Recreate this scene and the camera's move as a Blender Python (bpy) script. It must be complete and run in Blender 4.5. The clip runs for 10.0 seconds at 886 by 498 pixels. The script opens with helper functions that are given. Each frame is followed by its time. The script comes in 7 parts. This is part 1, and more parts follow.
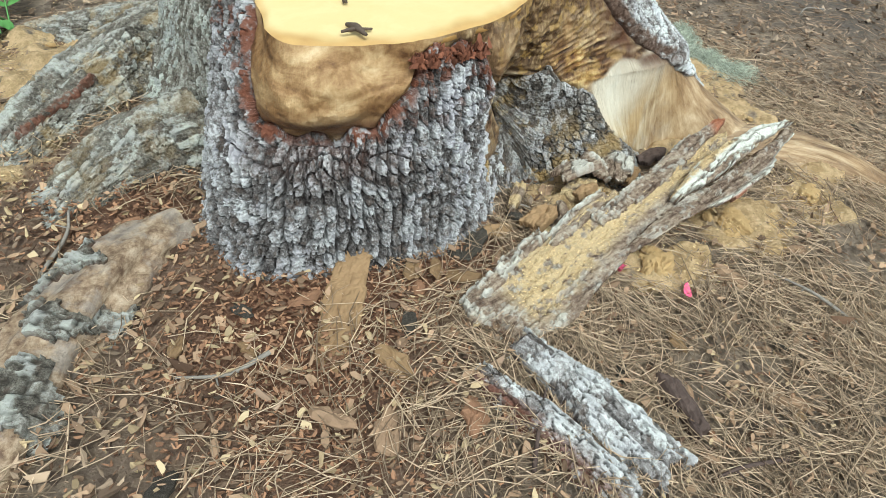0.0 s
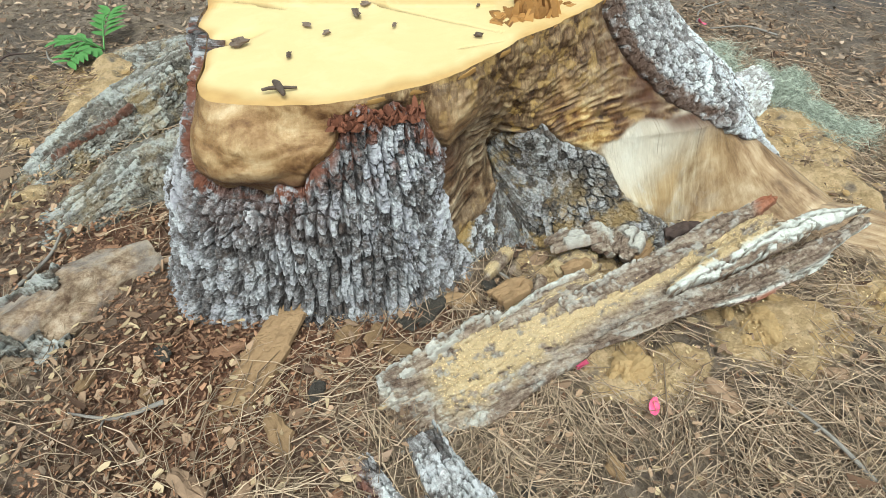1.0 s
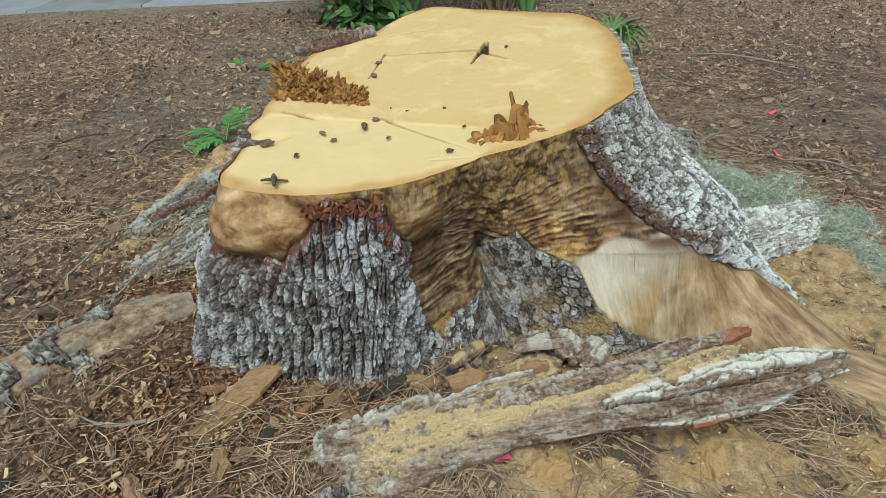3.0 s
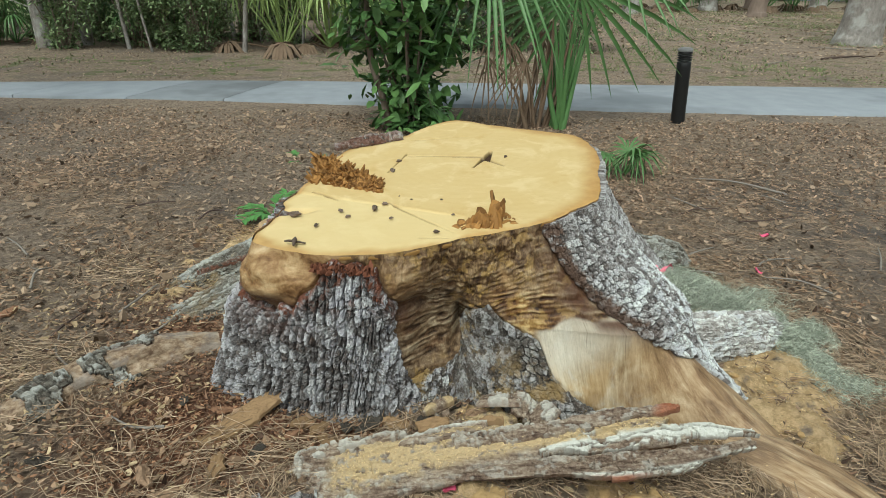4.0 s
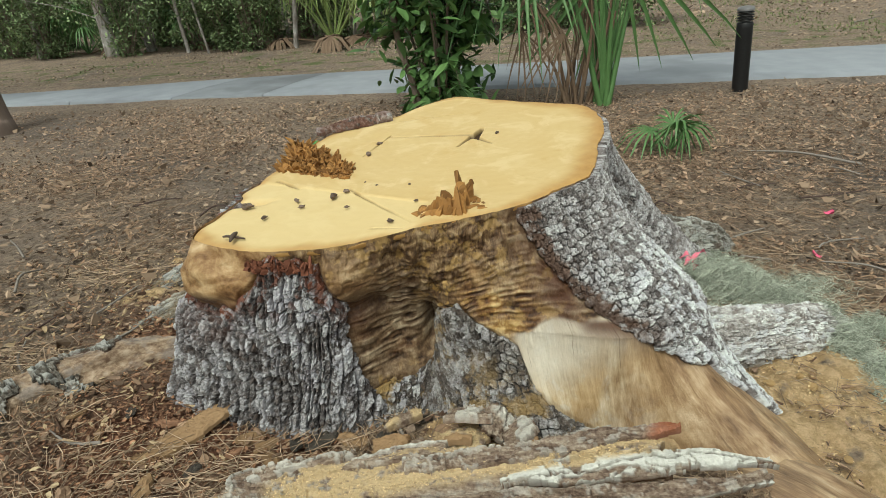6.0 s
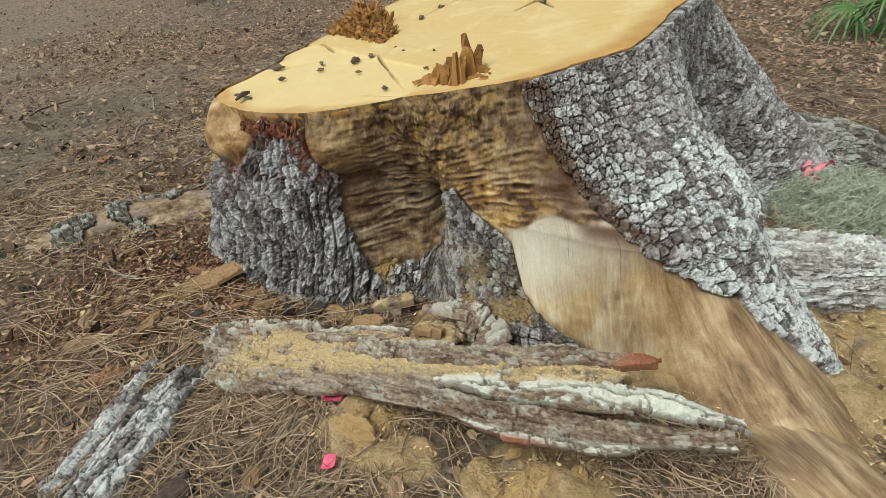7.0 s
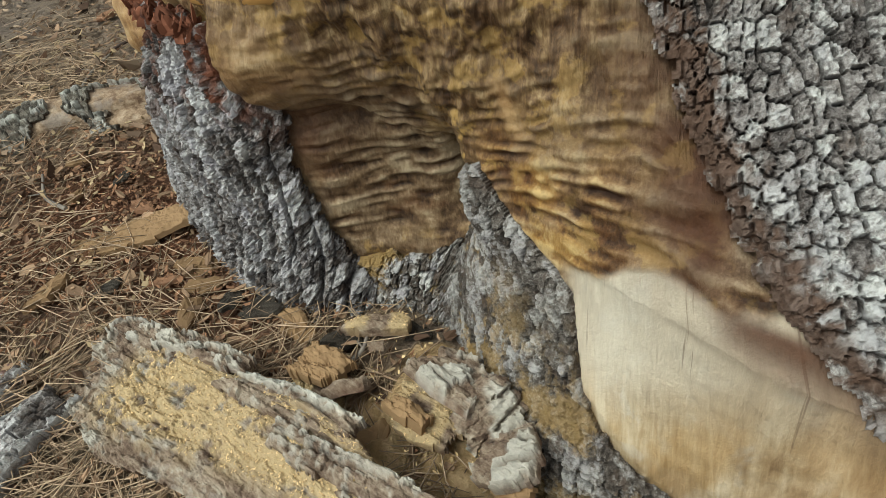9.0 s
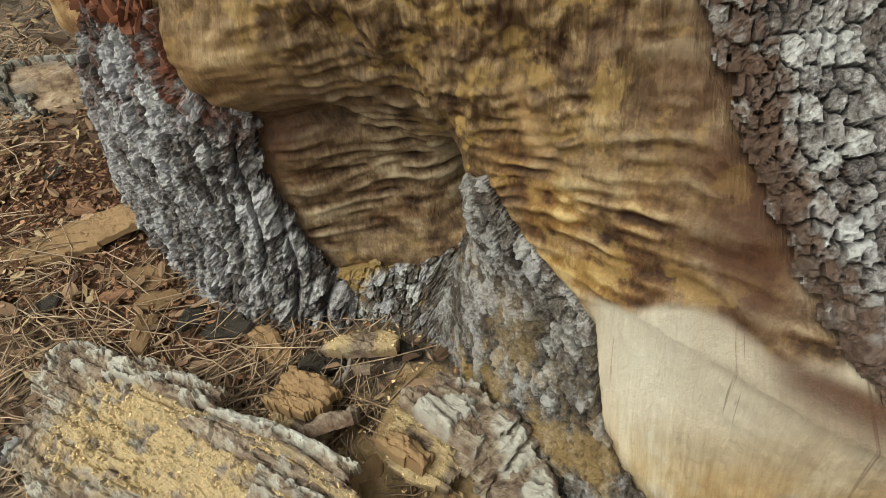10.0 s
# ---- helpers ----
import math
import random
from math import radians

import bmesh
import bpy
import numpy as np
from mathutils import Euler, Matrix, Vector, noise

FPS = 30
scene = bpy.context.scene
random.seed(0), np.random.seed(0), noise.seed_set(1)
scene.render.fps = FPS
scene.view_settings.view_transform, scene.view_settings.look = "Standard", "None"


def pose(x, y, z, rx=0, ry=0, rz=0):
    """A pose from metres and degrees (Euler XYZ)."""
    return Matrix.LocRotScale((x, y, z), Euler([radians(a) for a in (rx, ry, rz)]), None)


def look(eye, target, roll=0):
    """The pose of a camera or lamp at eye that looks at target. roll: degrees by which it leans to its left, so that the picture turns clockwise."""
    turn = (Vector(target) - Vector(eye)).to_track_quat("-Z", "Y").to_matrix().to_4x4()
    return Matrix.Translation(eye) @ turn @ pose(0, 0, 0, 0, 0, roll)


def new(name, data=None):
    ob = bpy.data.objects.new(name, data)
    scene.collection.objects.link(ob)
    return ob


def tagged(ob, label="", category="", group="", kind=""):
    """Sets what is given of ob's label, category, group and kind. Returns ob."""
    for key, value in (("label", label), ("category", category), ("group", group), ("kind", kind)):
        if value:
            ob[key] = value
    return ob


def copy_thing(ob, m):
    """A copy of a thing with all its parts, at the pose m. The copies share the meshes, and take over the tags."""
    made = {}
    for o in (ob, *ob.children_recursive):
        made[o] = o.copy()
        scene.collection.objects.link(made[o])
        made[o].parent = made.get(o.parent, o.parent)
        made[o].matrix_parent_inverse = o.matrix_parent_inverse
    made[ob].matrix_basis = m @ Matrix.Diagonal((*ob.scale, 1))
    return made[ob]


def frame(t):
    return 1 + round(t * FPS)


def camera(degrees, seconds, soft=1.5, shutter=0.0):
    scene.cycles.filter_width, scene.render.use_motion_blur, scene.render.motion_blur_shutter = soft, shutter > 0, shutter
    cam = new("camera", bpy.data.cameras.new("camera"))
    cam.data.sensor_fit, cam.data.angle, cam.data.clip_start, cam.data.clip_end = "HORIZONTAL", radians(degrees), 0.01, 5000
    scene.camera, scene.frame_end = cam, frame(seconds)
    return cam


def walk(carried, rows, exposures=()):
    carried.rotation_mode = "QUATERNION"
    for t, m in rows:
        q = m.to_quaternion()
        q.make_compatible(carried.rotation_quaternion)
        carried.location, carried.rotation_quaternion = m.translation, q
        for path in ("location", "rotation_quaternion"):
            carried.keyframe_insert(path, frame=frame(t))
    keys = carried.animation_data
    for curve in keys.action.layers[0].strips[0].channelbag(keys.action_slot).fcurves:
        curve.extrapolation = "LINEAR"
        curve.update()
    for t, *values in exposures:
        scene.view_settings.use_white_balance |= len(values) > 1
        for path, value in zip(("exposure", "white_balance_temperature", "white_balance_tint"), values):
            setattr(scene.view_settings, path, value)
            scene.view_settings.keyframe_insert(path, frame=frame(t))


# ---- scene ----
cam = camera(71.7, 10.0, 0.5)
PATH = [
    (0.0, -1.239, -1.986, 1.242, 46.70, -5.71, -36.86),
    (0.5, -0.928, -2.024, 1.230, 46.12, -3.96, -26.91),
    (1.0, -0.643, -2.093, 1.301, 46.78, -0.31, -21.06),
    (1.5, -0.360, -2.254, 1.327, 49.78, -1.50, -14.14),
    (2.0, -0.282, -2.274, 1.341, 52.49, 0.82, -9.58),
    (2.5, -0.231, -2.224, 1.346, 53.57, 3.43, -8.23),
    (2.7, -0.230, -2.256, 1.358, 54.34, 3.21, -7.71),
    (3.8, -0.015, -2.741, 1.478, 64.11, -0.44, 0.19),
    (4.0, -0.010, -2.774, 1.484, 65.96, -0.57, 0.55),
    (4.5, 0.000, -2.800, 1.500, 70.00, -0.00, -0.00),
    (5.0, 0.037, -2.794, 1.474, 70.46, 0.93, -0.66),
    (5.2, 0.044, -2.768, 1.461, 70.05, 1.58, -0.32),
    (6.3, 0.499, -2.389, 1.295, 63.70, 5.17, 11.81),
    (6.5, 0.594, -2.357, 1.254, 62.99, 6.30, 16.42),
    (7.0, 0.859, -2.187, 1.195, 56.75, 6.80, 25.09),
    (7.5, 0.920, -1.835, 1.116, 53.89, 7.30, 32.20),
    (8.0, 0.992, -1.590, 1.060, 50.35, 11.23, 35.34),
    (8.5, 0.930, -1.474, 0.992, 48.20, 12.05, 40.63),
    (9.0, 0.621, -1.354, 0.934, 44.93, 9.24, 38.69),
    (9.5, 0.525, -1.317, 0.955, 41.58, 8.11, 36.05),
    (10.0, 0.480, -1.299, 0.922, 41.23, 6.23, 34.52),
]
walk(cam, [(t, pose(x, y, z, rx, ry, rz)) for t, x, y, z, rx, ry, rz in PATH], [(0.0, 0.42, 5950, -2), (1.0, 0.44, 5950, -2), (1.5, 0.12, 5980, -2), (2.2, -0.08, 6000, -2), (4.5, -0.04, 6300, -2), (6.5, -0.05, 6550, 0), (8.5, 0.02, 6400, 0), (10.0, 0.04, 6950, 1)])

# ---- light ----
world = bpy.data.worlds.new("sky")
scene.world = world
world.use_nodes = True
wn = world.node_tree
wbg = wn.nodes["Background"]
wsky = wn.nodes.new("ShaderNodeTexSky")
wsky.sky_type, wsky.sun_disc = "NISHITA", False
wsky.sun_elevation, wsky.sun_rotation = radians(59), radians(198)
wsky.air_density, wsky.dust_density, wsky.ozone_density = 1.0, 4.0, 1.0
wgrey = wn.nodes.new("ShaderNodeHueSaturation")
wgrey.inputs["Saturation"].default_value = 0.22
wn.links.new(wsky.outputs[0], wgrey.inputs["Color"])
wn.links.new(wgrey.outputs[0], wbg.inputs["Color"])
wbg.inputs["Strength"].default_value = 0.135
sun = new("sun", bpy.data.lights.new("sun", "SUN"))
sun.data.energy, sun.data.angle, sun.data.color = 2.0, radians(30), (1.0, 0.97, 0.92)
sun.matrix_world = look((-1.5, -4.6, 8.2), (0, 0, 0))


# ---- number helpers ----
def hashed(ix, iy, iz, seed):
    """Integers to even random numbers from 0 to 1."""
    n = (ix.astype(np.int64) * 374761393 + iy.astype(np.int64) * 668265263 + iz.astype(np.int64) * 1274126177 + seed * 974711) & 0xFFFFFFFF
    n = ((n ^ (n >> 13)) * 1274126177) & 0xFFFFFFFF
    n = ((n ^ (n >> 16)) * 2246822519) & 0xFFFFFFFF
    return ((n ^ (n >> 15)) & 0xFFFFFF) / float(0x1000000)


def lump(x, y, z, seed=0):
    """Smooth value noise, 0 to 1."""
    x, y, z = np.broadcast_arrays(np.asarray(x, float), np.asarray(y, float), np.asarray(z, float))
    ix, iy, iz = np.floor(x), np.floor(y), np.floor(z)
    fx, fy, fz = x - ix, y - iy, z - iz
    fx, fy, fz = fx * fx * (3 - 2 * fx), fy * fy * (3 - 2 * fy), fz * fz * (3 - 2 * fz)
    out = 0
    for a in (0, 1):
        for b in (0, 1):
            for c in (0, 1):
                w = (fx if a else 1 - fx) * (fy if b else 1 - fy) * (fz if c else 1 - fz)
                out = out + w * hashed(ix + a, iy + b, iz + c, seed)
    return out


def rough(x, y, z, octaves=4, seed=0):
    """Layered noise about 0, within -1 to 1."""
    out, amp, total = 0, 1.0, 0.0
    for k in range(octaves):
        out = out + amp * (2 * lump(x * 2 ** k, y * 2 ** k, z * 2 ** k, seed + 17 * k) - 1)
        total += amp
        amp *= 0.5
    return out / total


def plates(u, v, seed=0):
    """Voronoi cells: the gap F2 - F1, each cell's random number, and the offset from its middle."""
    iu, iv = np.floor(u), np.floor(v)
    f1, f2 = np.full(u.shape, 9.0), np.full(u.shape, 9.0)
    rnd, du, dv = np.zeros(u.shape), np.zeros(u.shape), np.zeros(u.shape)
    zero = np.zeros_like(iu)
    for a in (-1, 0, 1):
        for b in (-1, 0, 1):
            cu = iu + a + 0.15 + 0.7 * hashed(iu + a, iv + b, zero, seed)
            cv = iv + b + 0.15 + 0.7 * hashed(iu + a, iv + b, zero + 1, seed)
            d = np.hypot(u - cu, v - cv)
            near = d < f1
            f2 = np.where(near, f1, np.minimum(f2, d))
            rnd = np.where(near, hashed(iu + a, iv + b, zero + 2, seed), rnd)
            du, dv = np.where(near, u - cu, du), np.where(near, v - cv, dv)
            f1 = np.where(near, d, f1)
    return f2 - f1, rnd, du, dv


def blocks(along, up, wide, tall, warp, warp2, seed):
    """Ridges broken crosswise into blocks: distances to the ridge's edge and to the cross break (metres), random numbers, and the place in the block."""
    row = along / wide + warp
    i = np.floor(row)
    fu = row - i
    zero = np.zeros_like(i)
    tall_i = tall * (0.65 + 0.8 * hashed(i, zero, zero, seed))
    t = up / tall_i + 9 * hashed(i, zero, zero + 1, seed) + warp2
    j = np.floor(t)
    fv = t - j
    return np.minimum(fu, 1 - fu) * wide, np.minimum(fv, 1 - fv) * tall_i, hashed(i, j, zero + 2, seed), hashed(i, j, zero + 3, seed), fu - 0.5, fv - 0.5


def ramp(x, a, b):
    t = np.clip((np.asarray(x, float) - a) / (b - a), 0, 1)
    return t * t * (3 - 2 * t)


def bell(x, width):
    return np.exp(-(x / width) ** 2)


# ---- mesh helpers ----
class Geo:
    """Vertices and faces gathered for one mesh."""

    def __init__(self):
        self.v, self.f, self.n, self.at = [], [], 0, {}

    def add(self, verts, faces, **attributes):
        verts = np.asarray(verts, float).reshape(-1, 3)
        faces = np.asarray(faces, int)
        self.v.append(verts)
        self.f.append(faces + self.n)
        for key, value in attributes.items():
            self.at.setdefault(key, []).append(np.broadcast_to(np.asarray(value, float).ravel(), len(verts)) if np.ndim(value) else np.full(len(verts), float(value)))
        self.n += len(verts)
        return self

    def mesh(self, name, smooth=True):
        me = bpy.data.meshes.new(name)
        v = np.concatenate(self.v)
        me.vertices.add(len(v))
        me.vertices.foreach_set("co", v.astype(np.float32).ravel())
        sizes = np.concatenate([np.full(len(f), f.shape[1]) for f in self.f])
        loops = np.concatenate([f.ravel() for f in self.f])
        me.loops.add(len(loops))
        me.loops.foreach_set("vertex_index", loops.astype(np.int32))
        me.polygons.add(len(sizes))
        me.polygons.foreach_set("loop_start", np.concatenate([[0], np.cumsum(sizes)[:-1]]).astype(np.int32))
        me.polygons.foreach_set("use_smooth", np.full(len(sizes), smooth))
        for key, values in self.at.items():
            values = np.concatenate(values)
            if len(values) == len(v):
                me.attributes.new(key, "FLOAT", "POINT").data.foreach_set("value", values.astype(np.float32))
        me.update(calc_edges=True)
        me.validate()
        return me


def grid_faces(rows, cols, wrap=False):
    """Quads of a grid of rows x cols vertices; wrap joins the last column to the first."""
    i, j = np.meshgrid(np.arange(rows - 1), np.arange(cols if wrap else cols - 1), indexing="ij")
    k = (j + 1) % cols
    return np.stack([i * cols + j, i * cols + k, (i + 1) * cols + k, (i + 1) * cols + j], -1).reshape(-1, 4)


def thing(name, at, label, category, group="", kind=""):
    ob = new(name)
    ob.location = at
    ob.empty_display_size = 0.1
    return tagged(ob, label, category, group, kind)


def part(name, geo, material, parent, label="", smooth=True):
    """One mesh of a thing, given in the world's metres."""
    ob = new(name, geo if isinstance(geo, bpy.types.Mesh) else geo.mesh(name, smooth))
    if material is not None and not ob.data.materials:
        ob.data.materials.append(material)
    if parent is not None:
        ob.parent = parent
        if parent.parent is None:
            ob.matrix_parent_inverse = Matrix.Translation(parent.location).inverted()
    return tagged(ob, label)


def solo(name, geo, material, label, category, group="", kind="", smooth=True):
    return tagged(part(name, geo, material, None, "", smooth), label, category, group, kind)


def tube(points, radii, sides=10, rings=None, wobble=0.0, seed=0, geo=None, caps=True, **attributes):
    """A round bar along smooth points, with a radius at each."""
    pts, rad = np.asarray(points, float), np.asarray(radii, float)
    n = rings or len(pts)
    t = np.linspace(0, len(pts) - 1, n)
    i = np.clip(t.astype(int), 0, len(pts) - 2)
    f = (t - i)[:, None]
    pad = np.vstack([2 * pts[0] - pts[1], pts, 2 * pts[-1] - pts[-2]])
    a, b, c, d = pad[i], pad[i + 1], pad[i + 2], pad[i + 3]
    mid = 0.5 * (2 * b + (c - a) * f + (2 * a - 5 * b + 4 * c - d) * f ** 2 + (3 * b - a - 3 * c + d) * f ** 3)
    r = np.interp(t, np.arange(len(pts)), rad)
    way = np.gradient(mid, axis=0)
    way /= np.linalg.norm(way, axis=1)[:, None] + 1e-9
    ref = np.array([0, 0, 1.0]) if abs(way[:, 2]).mean() < 0.8 else np.array([1.0, 0, 0])
    sx = np.cross(ref, way)
    sx /= np.linalg.norm(sx, axis=1)[:, None]
    sy = np.cross(way, sx)
    ang = np.linspace(0, 2 * math.pi, sides, endpoint=False)
    rr = r[:, None] * np.ones(sides)
    if wobble:
        rr = rr * (1 + wobble * rough(np.cos(ang)[None, :] * 1.7 + 5, np.sin(ang)[None, :] * 1.7, t[:, None] * 0.9 + seed, 3, seed))
    v = mid[:, None] + rr[..., None] * (np.cos(ang)[None, :, None] * sx[:, None] + np.sin(ang)[None, :, None] * sy[:, None])
    geo = geo or Geo()
    geo.add(v.reshape(-1, 3), grid_faces(n, sides, True), **attributes)
    if caps:
        for k, ring in ((0, v[0][::-1]), (n - 1, v[-1])):
            geo.add(np.vstack([ring, mid[k]]), [[s, (s + 1) % sides, sides] for s in range(sides)], **attributes)
    return geo


def sheet(v, keep, back, geo=None, **attributes):
    """A broken crust: the grid v (rows, cols, 3) where keep is true, with walls down to the grid back along its edge."""
    rows, cols = keep.shape
    f = grid_faces(rows, cols)
    f = f[keep.ravel()[f].all(1)]
    e = np.concatenate([f[:, [0, 1]], f[:, [1, 2]], f[:, [2, 3]], f[:, [3, 0]]])
    code = e[:, 0] * (rows * cols) + e[:, 1]
    edge = e[~np.isin(code, e[:, 1] * (rows * cols) + e[:, 0])]
    n = rows * cols
    rim, index = np.unique(edge, return_inverse=True)
    index = index.reshape(-1, 2)
    used, remap = np.unique(f, return_inverse=True)
    remap = remap.reshape(-1, 4)
    look_up = np.full(n, -1)
    look_up[used] = np.arange(len(used))
    walls = np.stack([look_up[edge[:, 1]], look_up[edge[:, 0]], len(used) + index[:, 0], len(used) + index[:, 1]], 1)
    verts = np.vstack([v.reshape(-1, 3)[used], back.reshape(-1, 3)[rim]])
    pick = np.concatenate([used, rim])
    geo = geo or Geo()
    at = {k: np.broadcast_to(a, keep.shape).ravel()[pick] for k, a in attributes.items()}
    at["broken"] = np.concatenate([np.zeros(len(used)), np.ones(len(rim))])
    geo.add(verts, np.vstack([remap, walls]), **at)
    return geo


# ---- material helpers ----
class Mat:
    def __init__(self, name, roughness=0.85, bump=0.0):
        self.m = bpy.data.materials.new(name)
        self.m.use_nodes = True
        self.t = self.m.node_tree
        self.bsdf = self.t.nodes["Principled BSDF"]
        self.bsdf.inputs["Roughness"].default_value = roughness
        self.bsdf.inputs["Specular IOR Level"].default_value = 0.3

    def node(self, kind, inputs=None, **props):
        n = self.t.nodes.new("ShaderNode" + kind)
        if "attribute_name" in props:
            n.attribute_name = props["attribute_name"]
        if "data_type" in props:
            n.data_type, n.blend_type = props["data_type"], props["blend_type"]
        if "operation" in props:
            n.operation = props["operation"]
        if "interpolation_type" in props:
            n.interpolation_type = props["interpolation_type"]
        if "wave_type" in props:
            n.wave_type, n.rings_direction = props["wave_type"], props["rings_direction"]
        for k, value in (inputs or {}).items():
            if isinstance(value, bpy.types.NodeSocket):
                self.t.links.new(value, n.inputs[k])
            else:
                n.inputs[k].default_value = value
        return n

    def place(self, scale=(1, 1, 1)):
        co = self.node("TexCoord").outputs["Object"]
        return self.node("Mapping", {"Vector": co, "Scale": scale}).outputs[0]

    def noise(self, scale, detail=5, stretch=(1, 1, 1), rough=0.6, warp=0.0):
        return self.node("TexNoise", {"Vector": self.place(stretch), "Scale": scale, "Detail": detail, "Roughness": rough, "Distortion": warp}).outputs["Fac"]

    def flow(self, across, along, detail=6, rough=0.65, warp=0.4):
        """Noise drawn out along the wood's own grain."""
        v = self.node("CombineXYZ", {"X": self.math("MULTIPLY", self.attr("grain_u"), across), "Y": self.math("MULTIPLY", self.attr("grain_v"), along)}).outputs[0]
        return self.node("TexNoise", {"Vector": v, "Scale": 1.0, "Detail": detail, "Roughness": rough, "Distortion": warp}).outputs["Fac"]

    def attr(self, name):
        return self.node("Attribute", attribute_name=name).outputs["Fac"]

    def each(self):
        return self.node("ObjectInfo").outputs["Random"]

    def island(self):
        return self.node("NewGeometry").outputs["Random Per Island"]

    def ramp(self, fac, *stops):
        n = self.node("ValToRGB", {"Fac": fac})
        els = n.color_ramp.elements
        while len(els) < len(stops):
            els.new(0.5)
        for el, (p, c) in zip(els, stops):
            el.position = p
            el.color = (*c, 1) if not isinstance(c, (int, float)) else (c, c, c, 1)
        return n.outputs["Color"]

    def mix(self, fac, a, b, blend="MIX"):
        n = self.node("Mix", data_type="RGBA", blend_type=blend)
        for k, value in ((0, fac), (6, a), (7, b)):
            if isinstance(value, bpy.types.NodeSocket):
                self.t.links.new(value, n.inputs[k])
            elif k == 0:
                n.inputs[0].default_value = value
            else:
                n.inputs[k].default_value = (*value, 1)
        return n.outputs[2]

    def math(self, op, a, b=0.0):
        return self.node("Math", {0: a, 1: b}, operation=op).outputs[0]

    def step(self, value, lo, hi):
        return self.node("MapRange", {"Value": value, "From Min": lo, "From Max": hi}, interpolation_type="SMOOTHSTEP").outputs[0]

    def colour(self, c, bump=None, strength=0.3, depth=0.01, roughness=None):
        if isinstance(c, bpy.types.NodeSocket):
            self.t.links.new(c, self.bsdf.inputs["Base Color"])
        else:
            self.bsdf.inputs["Base Color"].default_value = (*c, 1)
        if bump is not None:
            b = self.node("Bump", {"Height": bump, "Strength": strength, "Distance": depth})
            self.t.links.new(b.outputs[0], self.bsdf.inputs["Normal"])
        if roughness is not None:
            self.t.links.new(roughness, self.bsdf.inputs["Roughness"])
        return self.m


# ---- materials ----
def bark_material(name, dark, mid, light, lichen, lichen_amount):
    k = Mat(name, 0.9)
    cell = k.attr("cell")
    fine = k.noise(85, 7, rough=0.75)
    grit = k.noise(330, 4, rough=0.7)
    big = k.noise(9, 6, rough=0.65)
    patch = k.noise(26, 5, rough=0.6, warp=0.5)
    tone = k.math("ADD", k.math("MULTIPLY", cell, 0.22), k.math("ADD", k.math("MULTIPLY", fine, 0.42), k.math("ADD", k.math("MULTIPLY", grit, 0.28), k.math("MULTIPLY", patch, 0.22))))
    base = k.ramp(tone, (0.44, dark), (0.55, mid), (0.66, light))
    base = k.mix(k.math("MULTIPLY", k.step(k.noise(33, 5, warp=0.6), 0.52, 0.64), 0.6), base, k.mix(fine, tuple(0.6 * c for c in dark), (0.21, 0.15, 0.115)))
    tint = k.mix(k.step(k.noise(18, 4), 0.42, 0.6), lichen, tuple(c * f for c, f in zip(lichen, (0.74, 0.72, 0.77))))
    spot = k.math("ADD", k.math("MULTIPLY", cell, 0.22), k.math("ADD", k.math("MULTIPLY", big, 0.55), k.math("MULTIPLY", fine, 0.55)))
    base = k.mix(k.math("MULTIPLY", k.step(k.math("ADD", spot, k.math("MULTIPLY", k.attr("spotted"), 0.055)), 0.66, 0.76), k.math("ADD", lichen_amount, k.attr("spotted"))), base, tint)
    # gaps between plates: darker inner bark, with crevice shade painted into the colour
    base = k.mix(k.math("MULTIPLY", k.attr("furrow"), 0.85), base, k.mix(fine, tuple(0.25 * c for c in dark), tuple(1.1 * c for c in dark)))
    red = k.mix(fine, (0.06, 0.02, 0.012), (0.29, 0.11, 0.062))
    base = k.mix(k.math("MULTIPLY", k.attr("red"), k.step(k.noise(40, 4), 0.36, 0.52)), base, red)
    base = k.mix(k.math("MULTIPLY", k.attr("scrape"), k.step(k.noise(24, 5, warp=0.5), 0.36, 0.5)), base, k.mix(fine, (0.045, 0.022, 0.014), (0.20, 0.12, 0.08)))
    base = k.mix(k.math("MULTIPLY", k.attr("broken"), k.step(k.noise(45, 5, warp=0.6), 0.34, 0.54)), base, k.mix(fine, (0.035, 0.018, 0.012), (0.17, 0.085, 0.055)))
    ochre = k.mix(grit, (0.28, 0.18, 0.07), (0.52, 0.36, 0.14))
    base = k.mix(k.math("MULTIPLY", k.attr("dust"), k.step(k.noise(10, 7, rough=0.7), 0.48, 0.60)), base, ochre)
    return k.colour(base, k.math("ADD", fine, k.math("MULTIPLY", grit, 0.6)), 0.9, 0.005)


m_bark_front = bark_material("bark_furrowed", (0.034, 0.028, 0.026), (0.185, 0.172, 0.168), (0.46, 0.458, 0.462), (0.66, 0.67, 0.675), 0.45)
m_bark_side = bark_material("bark_blocky", (0.07, 0.06, 0.056), (0.28, 0.262, 0.252), (0.56, 0.55, 0.54), (0.82, 0.86, 0.83), 0.45)
m_bark_pale = bark_material("bark_pale_root", (0.17, 0.155, 0.14), (0.45, 0.43, 0.40), (0.68, 0.67, 0.64), (0.82, 0.85, 0.80), 0.8)
m_bark_low = bark_material("bark_knobbly", (0.03, 0.025, 0.021), (0.13, 0.114, 0.10), (0.37, 0.36, 0.34), (0.62, 0.63, 0.62), 0.4)
m_bark_root = bark_material("bark_root", (0.045, 0.038, 0.03), (0.185, 0.17, 0.14), (0.39, 0.375, 0.335), (0.50, 0.53, 0.47), 0.6)


